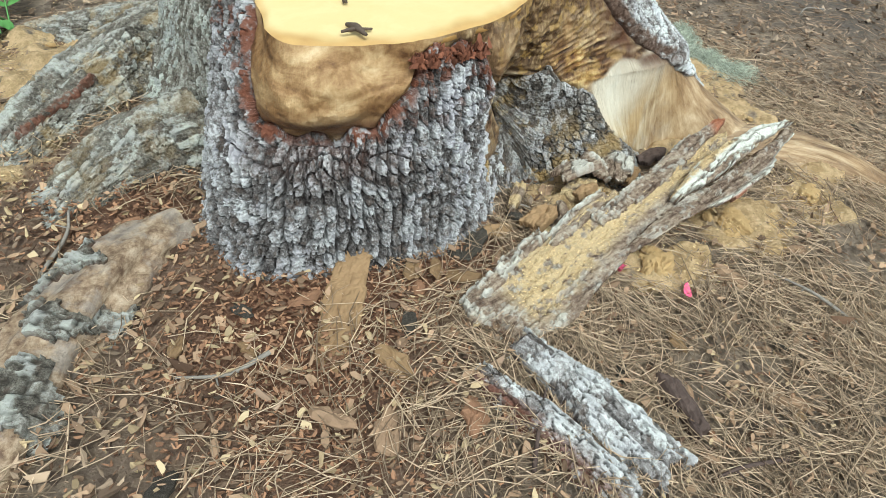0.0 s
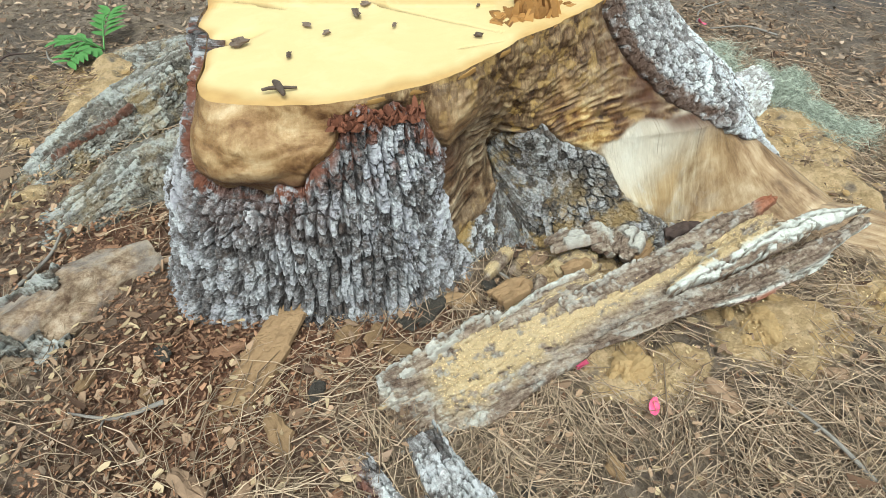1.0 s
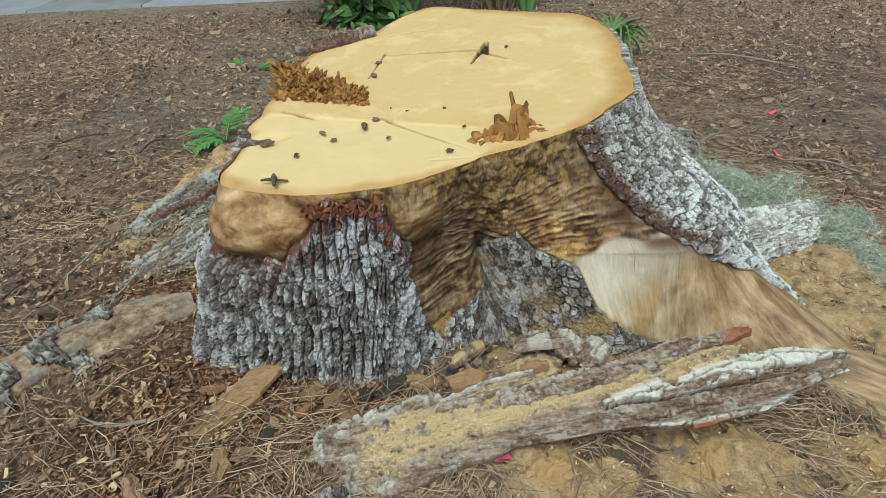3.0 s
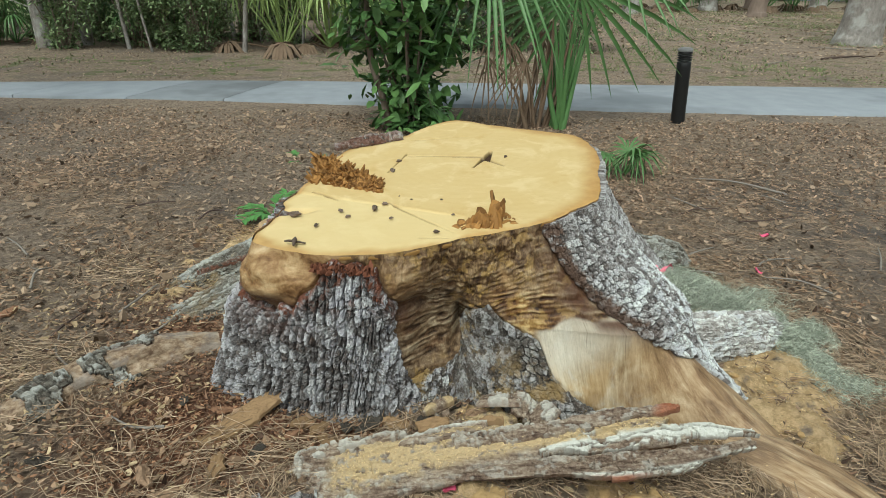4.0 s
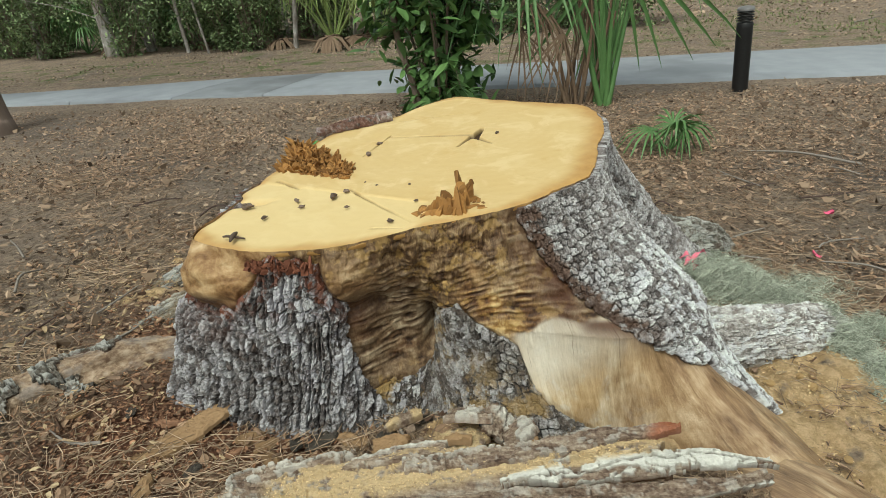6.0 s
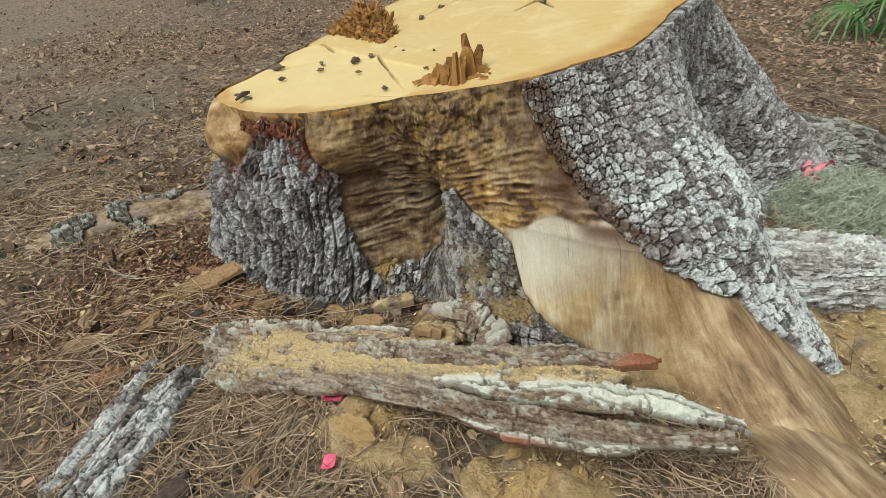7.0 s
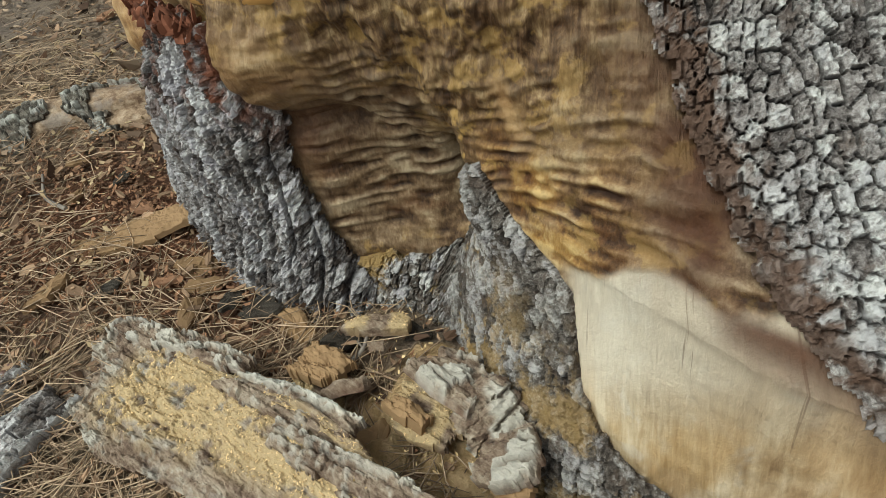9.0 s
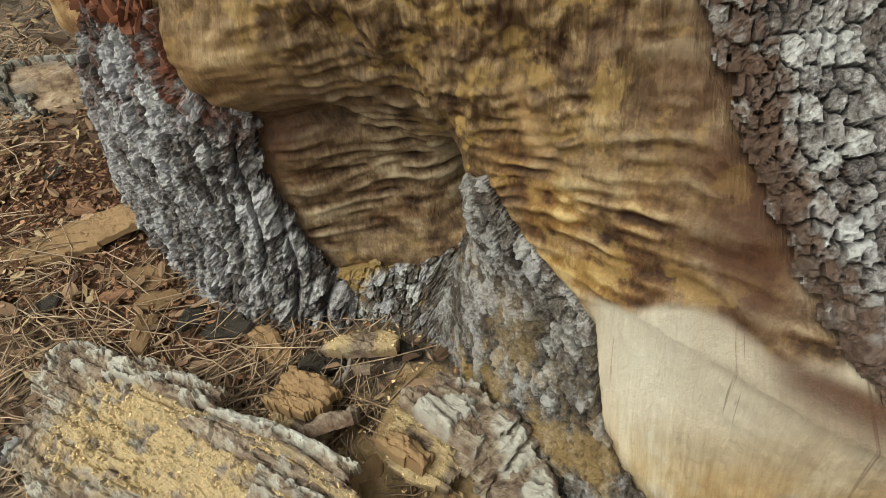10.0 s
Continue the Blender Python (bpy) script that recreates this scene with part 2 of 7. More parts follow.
def wood_material():
    """Stripped wood: dark rippled brown, a pale scar, and ochre dust."""
    k = Mat("stripped_wood", 0.42)
    fine = k.noise(70, 7, (1, 1, 0.6), rough=0.7)
    hair = k.flow(260, 14, 5, 0.7, 0.2)
    streak = k.flow(48, 4.5, 6, 0.6, 0.5)
    wide = k.flow(11, 3.0, 5, 0.6, 0.8)
    blot = k.noise(13, 6, (1, 1, 0.8), rough=0.65, warp=0.8)
    # fold shading mixed into the wood's tone: ripple crests lighter, hollows darker
    band = k.attr("ripple_shade")
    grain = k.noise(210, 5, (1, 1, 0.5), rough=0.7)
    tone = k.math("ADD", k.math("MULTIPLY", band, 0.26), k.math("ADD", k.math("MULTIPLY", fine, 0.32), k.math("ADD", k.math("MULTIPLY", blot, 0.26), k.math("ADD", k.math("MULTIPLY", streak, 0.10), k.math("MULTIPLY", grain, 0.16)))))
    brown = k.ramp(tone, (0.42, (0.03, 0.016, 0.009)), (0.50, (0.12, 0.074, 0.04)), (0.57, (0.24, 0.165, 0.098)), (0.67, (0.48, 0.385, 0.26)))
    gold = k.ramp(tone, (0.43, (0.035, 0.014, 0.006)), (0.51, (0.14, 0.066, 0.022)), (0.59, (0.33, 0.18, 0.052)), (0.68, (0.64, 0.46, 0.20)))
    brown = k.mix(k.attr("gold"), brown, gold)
    brown = k.mix(k.math("MULTIPLY", k.step(k.noise(7, 5, warp=0.7), 0.50, 0.62), 0.5), brown, k.ramp(tone, (0.42, (0.03, 0.017, 0.011)), (0.53, (0.12, 0.082, 0.055)), (0.67, (0.38, 0.31, 0.23))))
    brown = k.mix(k.math("MULTIPLY", k.step(blot, 0.54, 0.63), 0.28), brown, k.mix(fine, (0.02, 0.008, 0.004), (0.085, 0.04, 0.02)))
    brown = k.mix(k.math("MULTIPLY", k.step(k.noise(19, 6, rough=0.7, warp=0.7), 0.60, 0.70), 0.55), brown, k.mix(grain, (0.24, 0.17, 0.10), (0.52, 0.42, 0.28)))
    brown = k.mix(k.math("MULTIPLY", k.step(k.noise(11, 6, (1, 1, 1.6), rough=0.65, warp=0.5), 0.54, 0.64), 0.3), brown, k.mix(grain, (0.05, 0.016, 0.006), (0.26, 0.11, 0.04)))
    mottle = k.noise(34, 6, (1, 1, 0.7), rough=0.7, warp=0.6)
    torn = k.ramp(k.math("ADD", k.math("MULTIPLY", mottle, 0.75), k.math("MULTIPLY", hair, 0.25)), (0.40, (0.03, 0.014, 0.008)), (0.48, (0.12, 0.067, 0.032)), (0.55, (0.255, 0.165, 0.08)), (0.64, (0.50, 0.375, 0.21)))
    brown = k.mix(k.math("MULTIPLY", k.attr("torn"), 0.85), brown, torn)
    soft = k.math("ADD", k.math("MULTIPLY", streak, 0.40), k.math("ADD", k.math("MULTIPLY", hair, 0.20), k.math("MULTIPLY", wide, 0.40)))
    pale = k.ramp(soft, (0.37, (0.27, 0.165, 0.08)), (0.46, (0.46, 0.345, 0.195)), (0.54, (0.60, 0.50, 0.335)), (0.64, (0.72, 0.65, 0.50)))
    pale = k.mix(k.math("MULTIPLY", k.step(blot, 0.50, 0.62), 0.55), pale, k.mix(hair, (0.42, 0.385, 0.31), (0.72, 0.68, 0.58)))
    tint = k.flow(7, 2.2, 4, 0.6, 0.8)
    pale = k.mix(k.math("MULTIPLY", k.step(tint, 0.45, 0.57), 0.75), pale, k.mix(hair, (0.34, 0.20, 0.075), (0.60, 0.43, 0.20)))
    pale = k.mix(k.math("MULTIPLY", k.step(k.attr("grain_v"), 0.78, 0.58), 0.75), pale, k.mix(hair, (0.49, 0.455, 0.375), (0.74, 0.695, 0.585)))
    worn = k.ramp(soft, (0.38, (0.085, 0.042, 0.02)), (0.47, (0.24, 0.145, 0.075)), (0.54, (0.40, 0.275, 0.155)), (0.64, (0.62, 0.49, 0.33)))
    pale = k.mix(k.math("MULTIPLY", k.attr("honey"), 0.9), pale, worn)
    check = k.flow(150, 2.6, 4, 0.55, 0.35)
    pale = k.mix(k.math("MULTIPLY", k.step(check, 0.65, 0.69), 0.5), pale, (0.10, 0.055, 0.03))
    honey = k.ramp(k.math("ADD", k.math("MULTIPLY", k.noise(9, 6, (1, 1, 1.8), warp=0.4), 0.84), k.math("MULTIPLY", fine, 0.16)), (0.36, (0.10, 0.045, 0.018)), (0.46, (0.275, 0.155, 0.065)), (0.56, (0.46, 0.305, 0.15)), (0.66, (0.62, 0.47, 0.28)))
    c = k.mix(k.attr("honey"), brown, honey)
    c = k.mix(k.attr("pale"), c, pale)
    c = k.mix(k.attr("stain"), c, k.mix(fine, (0.035, 0.015, 0.009), (0.13, 0.055, 0.027)))
    ochre = k.mix(k.noise(240, 4), (0.33, 0.20, 0.065), (0.58, 0.39, 0.14))
    c = k.mix(k.math("MULTIPLY", k.attr("dust"), k.step(k.noise(24, 6), 0.52, 0.60)), c, ochre)
    return k.colour(c, k.math("ADD", fine, k.math("ADD", k.math("MULTIPLY", hair, 0.5), k.math("MULTIPLY", streak, 0.5))), 0.85, 0.006)


m_wood = wood_material()


def cut_material():
    """Fresh sawn end grain with faint rings round the heart."""
    k = Mat("fresh_sawn_wood", 0.65)
    where = k.node("Mapping", {"Vector": k.node("TexCoord").outputs["Object"], "Location": (-0.17, -0.02, 0)}).outputs[0]
    rings = k.node("TexWave", {"Vector": where, "Scale": 7.0, "Distortion": 5.0, "Detail": 3.0, "Detail Scale": 0.6}, wave_type="RINGS", rings_direction="Z").outputs["Fac"]
    saw = k.noise(24, 5, (0.6, 1.2, 1))
    base = k.mix(k.noise(3.2, 4), (0.575, 0.405, 0.165), (0.645, 0.50, 0.25))
    base = k.mix(k.math("MULTIPLY", rings, 0.06), base, (0.47, 0.27, 0.08))
    base = k.mix(k.math("MULTIPLY", k.step(k.noise(7, 6, warp=0.8), 0.50, 0.64), 0.45), base, (0.74, 0.60, 0.33))
    base = k.mix(k.math("MULTIPLY", k.step(k.noise(5, 6, warp=1.0), 0.54, 0.70), 0.35), base, (0.50, 0.30, 0.085))
    base = k.mix(k.math("MULTIPLY", k.step(k.noise(120, 4, (0.25, 1.6, 1)), 0.56, 0.70), 0.22), base, (0.42, 0.25, 0.08))
    base = k.mix(k.math("MULTIPLY", k.step(saw, 0.5, 0.75), 0.25), base, (0.72, 0.575, 0.31))
    base = k.mix(k.math("MULTIPLY", k.attr("lighter"), 0.6), base, (0.70, 0.56, 0.285))
    base = k.mix(k.attr("edge"), base, k.mix(k.noise(25, 4), (0.34, 0.17, 0.05), (0.56, 0.35, 0.12)))
    base = k.mix(k.attr("crack"), base, (0.045, 0.025, 0.012))
    return k.colour(base, k.math("ADD", saw, k.math("MULTIPLY", k.noise(220, 3), 0.5)), 0.18, 0.004)


m_cut = cut_material()


def simple(name, a, b, scale=30, roughness=0.85, bump=0.3, depth=0.004, stretch=(1, 1, 1), vary=0.0, c=None):
    k = Mat(name, roughness)
    fine = k.noise(scale, 6, stretch)
    col = k.mix(fine, a, b)
    if c is not None:
        col = k.mix(k.step(k.noise(scale * 0.17, 4), 0.48, 0.66), col, c)
    if vary:
        r = k.math("ADD", k.island(), 0.0) if vary > 0 else k.each()
        col = k.mix(abs(vary), col, k.ramp(r, (0.0, tuple(0.45 * x for x in a)), (0.5, tuple(0.5 * (x + y) for x, y in zip(a, b))), (1.0, tuple(min(1, 1.25 * y) for y in b))))
    return k.colour(col, fine, bump, depth)


m_torn = simple("torn_brown_fibre", (0.13, 0.052, 0.014), (0.42, 0.22, 0.065), 60, 0.8, vary=0.5)
m_inner_red = simple("red_inner_bark", (0.055, 0.02, 0.012), (0.25, 0.095, 0.052), 50, 0.9, vary=0.4)
m_grain = simple("sawdust_grain", (0.46, 0.31, 0.14), (0.80, 0.63, 0.36), 20, 0.9, vary=0.7)
m_needle = simple("dry_pine_needle", (0.19, 0.125, 0.074), (0.60, 0.46, 0.32), 8, 0.7, vary=0.75)
m_flake = simple("bark_mulch", (0.11, 0.065, 0.04), (0.40, 0.27, 0.17), 40, 0.9, vary=0.8)
m_redflake = simple("red_bark_chip", (0.065, 0.03, 0.018), (0.36, 0.20, 0.115), 40, 0.9, vary=0.85)
m_litter = simple("dry_leaf_litter", (0.09, 0.055, 0.035), (0.48, 0.37, 0.265), 30, 0.8, vary=0.85)
m_chip = simple("tan_wood_chip", (0.14, 0.08, 0.038), (0.37, 0.245, 0.13), 40, 0.85, 0.4, vary=-0.4)
m_crumb = simple("bark_crumb", (0.05, 0.035, 0.025), (0.24, 0.18, 0.14), 90, 0.9, 0.5, vary=-0.4)
m_twig = simple("grey_twig", (0.14, 0.12, 0.10), (0.33, 0.30, 0.26), 70, 0.9, 0.4)
m_darkwood = simple("dark_damp_wood", (0.035, 0.024, 0.02), (0.13, 0.09, 0.075), 60, 0.85, 0.5)
m_asphalt = simple("path_concrete", (0.22, 0.24, 0.262), (0.345, 0.372, 0.40), 3.5, 0.9, 0.3, 0.003, c=(0.21, 0.228, 0.248))
m_black = simple("black_painted_metal", (0.008, 0.008, 0.008), (0.02, 0.02, 0.02), 40, 0.45, 0.1)
m_capgrey = simple("grey_metal_cap", (0.12, 0.12, 0.12), (0.28, 0.28, 0.28), 50, 0.45, 0.1)
m_pink = simple("pink_petal", (0.72, 0.06, 0.17), (0.9, 0.2, 0.33), 60, 0.6, 0.1)
m_ribbon = simple("pink_ribbon", (0.86, 0.16, 0.25), (0.95, 0.32, 0.40), 20, 0.5, 0.1)
m_moss = simple("grey_green_moss", (0.27, 0.31, 0.23), (0.66, 0.70, 0.58), 10, 0.9, vary=0.8)
m_leaf = simple("glossy_green_leaf", (0.05, 0.12, 0.035), (0.19, 0.34, 0.11), 14, 0.42, 0.15, vary=0.7)
m_leaf_far = simple("woodland_leaf", (0.075, 0.12, 0.05), (0.28, 0.37, 0.17), 10, 0.6, 0.1, vary=0.8)
m_seedling = simple("bright_seedling_leaf", (0.055, 0.16, 0.04), (0.14, 0.32, 0.09), 14, 0.5, 0.1, vary=0.5)
m_palm = simple("palm_blade", (0.04, 0.10, 0.03), (0.13, 0.25, 0.085), 14, 0.42, 0.1, vary=0.6)
m_palm_pale = simple("yellow_green_palm_blade", (0.10, 0.17, 0.045), (0.42, 0.52, 0.19), 14, 0.5, 0.1, vary=0.6)
m_palm_dead = simple("dead_palm_blade", (0.08, 0.05, 0.032), (0.27, 0.19, 0.125), 20, 0.8, 0.2, vary=0.6)
m_trunk = simple("grey_tree_bark", (0.08, 0.07, 0.06), (0.48, 0.44, 0.40), 16, 0.9, 1.0, 0.05, (1, 1, 0.45), c=(0.44, 0.43, 0.40))
m_trunk_tan = simple("tan_tree_bark", (0.13, 0.095, 0.075), (0.34, 0.265, 0.215), 9, 0.9, 0.8, 0.03, (1, 1, 0.3))
m_grass = simple("short_grass", (0.09, 0.125, 0.05), (0.26, 0.30, 0.13), 10, 0.8, 0.1, vary=0.6)
m_carpaint = simple("white_car_paint", (0.75, 0.75, 0.76), (0.8, 0.8, 0.8), 5, 0.3, 0.0)
m_tyre = simple("tyre_rubber", (0.015, 0.015, 0.015), (0.03, 0.03, 0.03), 30, 0.8, 0.1)
m_carglass = simple("dark_car_glass", (0.02, 0.025, 0.03), (0.03, 0.035, 0.04), 5, 0.08, 0.0)
m_far = simple("far_woodland", (0.02, 0.035, 0.014), (0.07, 0.095, 0.045), 0.9, 0.95, 0.0, stretch=(1, 1, 0.5))


def ground_material():
    k = Mat("needle_littered_soil", 0.95)
    fine = k.noise(90, 8, rough=0.75)
    mid = k.noise(22, 7, rough=0.7)
    big = k.noise(0.9, 5)
    bits = k.node("TexVoronoi", {"Vector": k.place(), "Scale": 42.0, "Randomness": 1.0}).outputs["Color"]
    bit = k.node("SeparateColor", {"Color": bits}).outputs[0]
    c = k.mix(fine, (0.095, 0.067, 0.05), (0.48, 0.38, 0.285))
    c = k.mix(k.math("MULTIPLY", k.step(bit, 0.6, 0.9), 0.75), c, k.mix(fine, (0.20, 0.14, 0.09), (0.52, 0.42, 0.31)))
    c = k.mix(k.math("MULTIPLY", k.step(bit, 0.4, 0.12), 0.6), c, k.mix(fine, (0.035, 0.025, 0.02), (0.16, 0.115, 0.085)))
    c = k.mix(k.step(mid, 0.5, 0.68), c, k.mix(fine, (0.14, 0.095, 0.062), (0.43, 0.34, 0.24)))
    c = k.mix(k.math("MULTIPLY", k.step(big, 0.52, 0.64), 0.5), c, k.mix(fine, (0.055, 0.045, 0.04), (0.27, 0.23, 0.20)))
    c = k.mix(k.math("MULTIPLY", k.step(k.noise(3.1, 7, rough=0.7), 0.52, 0.62), 0.35), c, k.mix(fine, (0.035, 0.025, 0.019), (0.17, 0.125, 0.09)))
    c = k.mix(k.math("MULTIPLY", k.step(k.noise(4.3, 7, rough=0.7), 0.56, 0.66), 0.4), c, k.mix(fine, (0.19, 0.13, 0.085), (0.46, 0.35, 0.24)))
    c = k.mix(k.math("MULTIPLY", k.attr("damp"), k.step(k.noise(3.5, 6), 0.38, 0.56)), c, k.mix(fine, (0.042, 0.036, 0.033), (0.21, 0.18, 0.16)))
    c = k.mix(k.attr("red"), c, k.mix(fine, (0.085, 0.03, 0.015), (0.32, 0.15, 0.085)))
    c = k.mix(k.math("MULTIPLY", k.step(k.attr("dust"), 0.12, 0.5), k.step(k.noise(9, 6), 0.30, 0.44)), c, k.mix(k.noise(160, 6), k.mix(k.step(mid, 0.4, 0.6), (0.38, 0.245, 0.115), (0.58, 0.39, 0.19)), k.mix(k.step(mid, 0.42, 0.6), (0.70, 0.495, 0.265), (0.90, 0.69, 0.42))))
    c = k.mix(k.math("MULTIPLY", k.attr("grass"), k.step(k.noise(2.2, 5), 0.5, 0.65)), c, k.mix(fine, (0.05, 0.075, 0.02), (0.19, 0.22, 0.08)))
    return k.colour(c, k.math("ADD", k.math("MULTIPLY", fine, 0.8), mid), 1.0, 0.025)


m_ground = ground_material()


def slab_material():
    """Fallen slab of bark: layered brown, lichen-white crust and drifts of sawdust."""
    k = Mat("weathered_bark_slab", 0.9)
    fine = k.noise(80, 7, rough=0.7)
    grit = k.noise(260, 4, rough=0.7)
    layer = k.noise(30, 6, (0.25, 1.6, 1), rough=0.7)
    c = k.ramp(k.math("ADD", k.math("MULTIPLY", layer, 0.6), k.math("MULTIPLY", fine, 0.4)), (0.38, (0.06, 0.036, 0.025)), (0.47, (0.19, 0.135, 0.098)), (0.55, (0.33, 0.262, 0.195)), (0.66, (0.54, 0.485, 0.39)))
    c = k.mix(k.attr("white"), c, k.mix(fine, (0.42, 0.42, 0.36), (0.86, 0.86, 0.79)))
    c = k.mix(k.attr("red"), c, k.mix(fine, (0.15, 0.045, 0.022), (0.46, 0.17, 0.08)))
    c = k.mix(k.attr("dust"), c, k.mix(grit, (0.38, 0.275, 0.14), (0.74, 0.585, 0.345)))
    c = k.mix(k.math("MULTIPLY", k.attr("broken"), 0.6), c, k.mix(fine, (0.07, 0.035, 0.022), (0.28, 0.16, 0.10)))
    return k.colour(c, k.math("ADD", fine, k.math("ADD", layer, k.math("MULTIPLY", grit, 0.4))), 0.8, 0.008)


m_slab = slab_material()


# ---- the stump's form: bearings round its middle, with the radius at rim, waist and foot ----
MIDDLE = (0.0, -0.2)
WAIST = 0.33
LOBES = [
    (-171, 0.70, 0.82), (-160, 0.80, 0.90), (-152, 0.95, 1.06), (-142, 1.00, 1.12), (-132, 0.95, 1.01), (-121, 0.88, 0.94),
    (-112, 0.83, 0.88), (-106, 0.79, 0.83), (-99, 0.63, 0.73), (-90, 0.56, 0.67), (-82, 0.60, 0.67),
    (-75, 0.645, 0.76), (-70, 0.69, 0.90), (-66, 0.72, 0.985), (-60, 0.79, 1.0), (-55, 0.85, 0.94), (-50, 0.93, 0.99), (-47, 0.98, 1.03), (-45, 1.01, 1.10), (-43, 1.04, 1.30), (-40, 1.06, 1.56),
    (-36, 1.07, 1.50), (-29, 1.06, 1.30), (-22, 0.97, 1.20), (-14, 0.80, 0.98), (-6, 0.70, 0.82), (4, 0.685, 0.79), (12, 0.78, 0.95), (19, 0.96, 1.25), (27, 1.05, 1.50), (36, 0.97, 1.25),
    (60, 0.85, 0.98), (84, 0.95, 1.08), (112, 0.75, 0.93), (140, 0.83, 1.10), (165, 0.72, 0.88),
]
EDGE = [
    (-180, 0.612), (-170, 0.645), (-162, 0.715), (-157, 0.71), (-147, 0.806), (-144, 0.873), (-141, 0.90), (-138, 0.899), (-133, 0.878), (-127, 0.855), (-121, 0.83), (-109, 0.768), (-97, 0.692), (-86, 0.637),
    (-73, 0.628), (-62, 0.632), (-55, 0.645), (-44, 0.64), (-36, 0.665), (-32, 0.668), (-20, 0.648), (-5, 0.63), (15, 0.70), (27, 0.75), (37, 0.775), (47, 0.735), (61, 0.722), (74, 0.755), (87, 0.852), (91, 0.845), (99, 0.765),
    (110, 0.645), (119, 0.645), (129, 0.671), (138, 0.664), (150, 0.626), (168, 0.60),
]
BEAR = np.arange(-180, 180, 0.25)


def profile(table, level, soft):
    b = np.array([r[0] for r in table], float)
    v = np.array([r[level] for r in table])
    raw = np.interp(BEAR, np.r_[b[-3:] - 360, b, b[:3] + 360], np.r_[v[-3:], v, v[:3]])
    k = bell(np.arange(-40, 41) * 0.25, soft)
    return np.convolve(np.r_[raw[-40:], raw, raw[:40]], k / k.sum(), "valid")


RIM, MID, FOOT = profile(EDGE, 1, 1.3) + 0.006 * rough(BEAR * 0.22, 0 * BEAR, 0 * BEAR, 3, 4), profile(LOBES, 1, 3.2), profile(LOBES, 2, 3.2)


def around(table, b):
    b = (np.asarray(b, float) + 180) % 360 - 180
    return np.interp(b, np.r_[BEAR, 180], np.r_[table, table[0]])


def top_height(x, y):
    """The saw cut: a plane that rises a little to the back and to the scarred side."""
    return 0.707 + 0.065 * x + 0.058 * y


def rim_height(b):
    r, a = around(RIM, b), np.radians(b)
    return top_height(MIDDLE[0] + r * np.cos(a), MIDDLE[1] + r * np.sin(a))


def knots(x, *pairs):
    return np.interp(x, [p[0] for p in pairs], [p[1] for p in pairs])


def turn(b):
    """Bearing brought to -180..180."""
    return (np.asarray(b, float) + 180) % 360 - 180


def front_bark(b, z):
    """How far inside the furrowed front bark, in metres (negative: outside)."""
    right = knots(z, (-0.1, -96), (0.05, -97.5), (0.2, -102.5), (0.45, -104), (0.6, -108))
    top = knots(turn(b), (-158, 0.75), (-151, 0.70), (-147, 0.46), (-140, 0.395), (-133, 0.385), (-127, 0.425), (-123, 0.50), (-120.5, 0.585), (-118, 0.60), (-110, 0.60), (-104, 0.585)) + 0.012 * np.sin(turn(b) * 1.1)
    return np.minimum((right - turn(b)) * 0.014, np.minimum(top - z, (turn(b) + 168) * 0.014))


def side_bark(b, z):
    left = knots(z, (-0.1, -27), (0.0, -30), (0.12, -34.2), (0.175, -36.4), (0.232, -37.8), (0.248, -41.5), (0.32, -45.6), (0.36, -47), (0.385, -49), (0.41, -50.7), (0.47, -52.6), (0.56, -56), (0.70, -59.5))
    return np.where(turn(b) < -150, 0.3, (turn(b) - left) * 0.014)


def low_bark(b, z):
    top = knots(turn(b), (-106, 0.02), (-103, 0.12), (-90, 0.12), (-85, 0.15), (-82, 0.33), (-77, 0.40), (-72, 0.33), (-66, 0.29), (-64, 0.27), (-62.8, 0.16), (-60, 0.12), (-54.5, 0.035), (-50, -0.02), (-48, -0.1))
    return top - z


def stump_radius(b, z):
    rim, mid, foot, zt = around(RIM, b), around(MID, b), around(FOOT, b), rim_height(b)
    low = mid + (foot - mid) * np.clip((WAIST - z) / WAIST, 0, 1.3) ** 1.45
    k = np.clip((z - WAIST) / (zt - WAIST), 0, 1)
    high = mid + (rim - mid) * (1 - (1 - k) ** 1.35)
    r = np.where(z < WAIST, low, high)
    r = r + 0.058 * bell(turn(b) + 136, 13) * bell(z - 0.51, 0.08) - 0.045 * bell(turn(b) + 135, 13) * bell(z - 0.375, 0.035)
    r = r + 0.050 * bell(turn(b) + 103, 5.0) * bell(z - 0.535, 0.08) - 0.05 * bell(turn(b) + 100, 5.0) * bell(z - 0.42, 0.035)
    r = r - 0.125 * bell(turn(b) + 84.0, 4.0) * bell(z - 0.27, 0.11) - 0.02 * bell(turn(b) + 92, 8) * bell(z - 0.3, 0.15)
    r = r + 0.03 * bell(turn(b) + 78, 4.0) * bell(z - 0.33, 0.07)
    return r


def stump_place(b, z, out=0.0):
    """A place on the stump's side, moved out by so many metres along the surface's normal."""
    z = np.broadcast_to(np.asarray(z, float), np.shape(b))
    r, a = stump_radius(b, z), np.radians(b)
    ca, sa = np.cos(a), np.sin(a)
    rz = np.clip((stump_radius(b, z + 0.004) - stump_radius(b, z - 0.004)) / 0.008, -4, 4)
    rb = (stump_radius(b + 0.4, z) - stump_radius(b - 0.4, z)) / np.radians(0.8)
    nx, ny, nz = r * ca + rb * sa, r * sa - rb * ca, -r * rz
    size = np.sqrt(nx * nx + ny * ny + nz * nz) + 1e-9
    return np.stack([MIDDLE[0] + r * ca + out * nx / size, MIDDLE[1] + r * sa + out * ny / size, z + out * nz / size], -1)


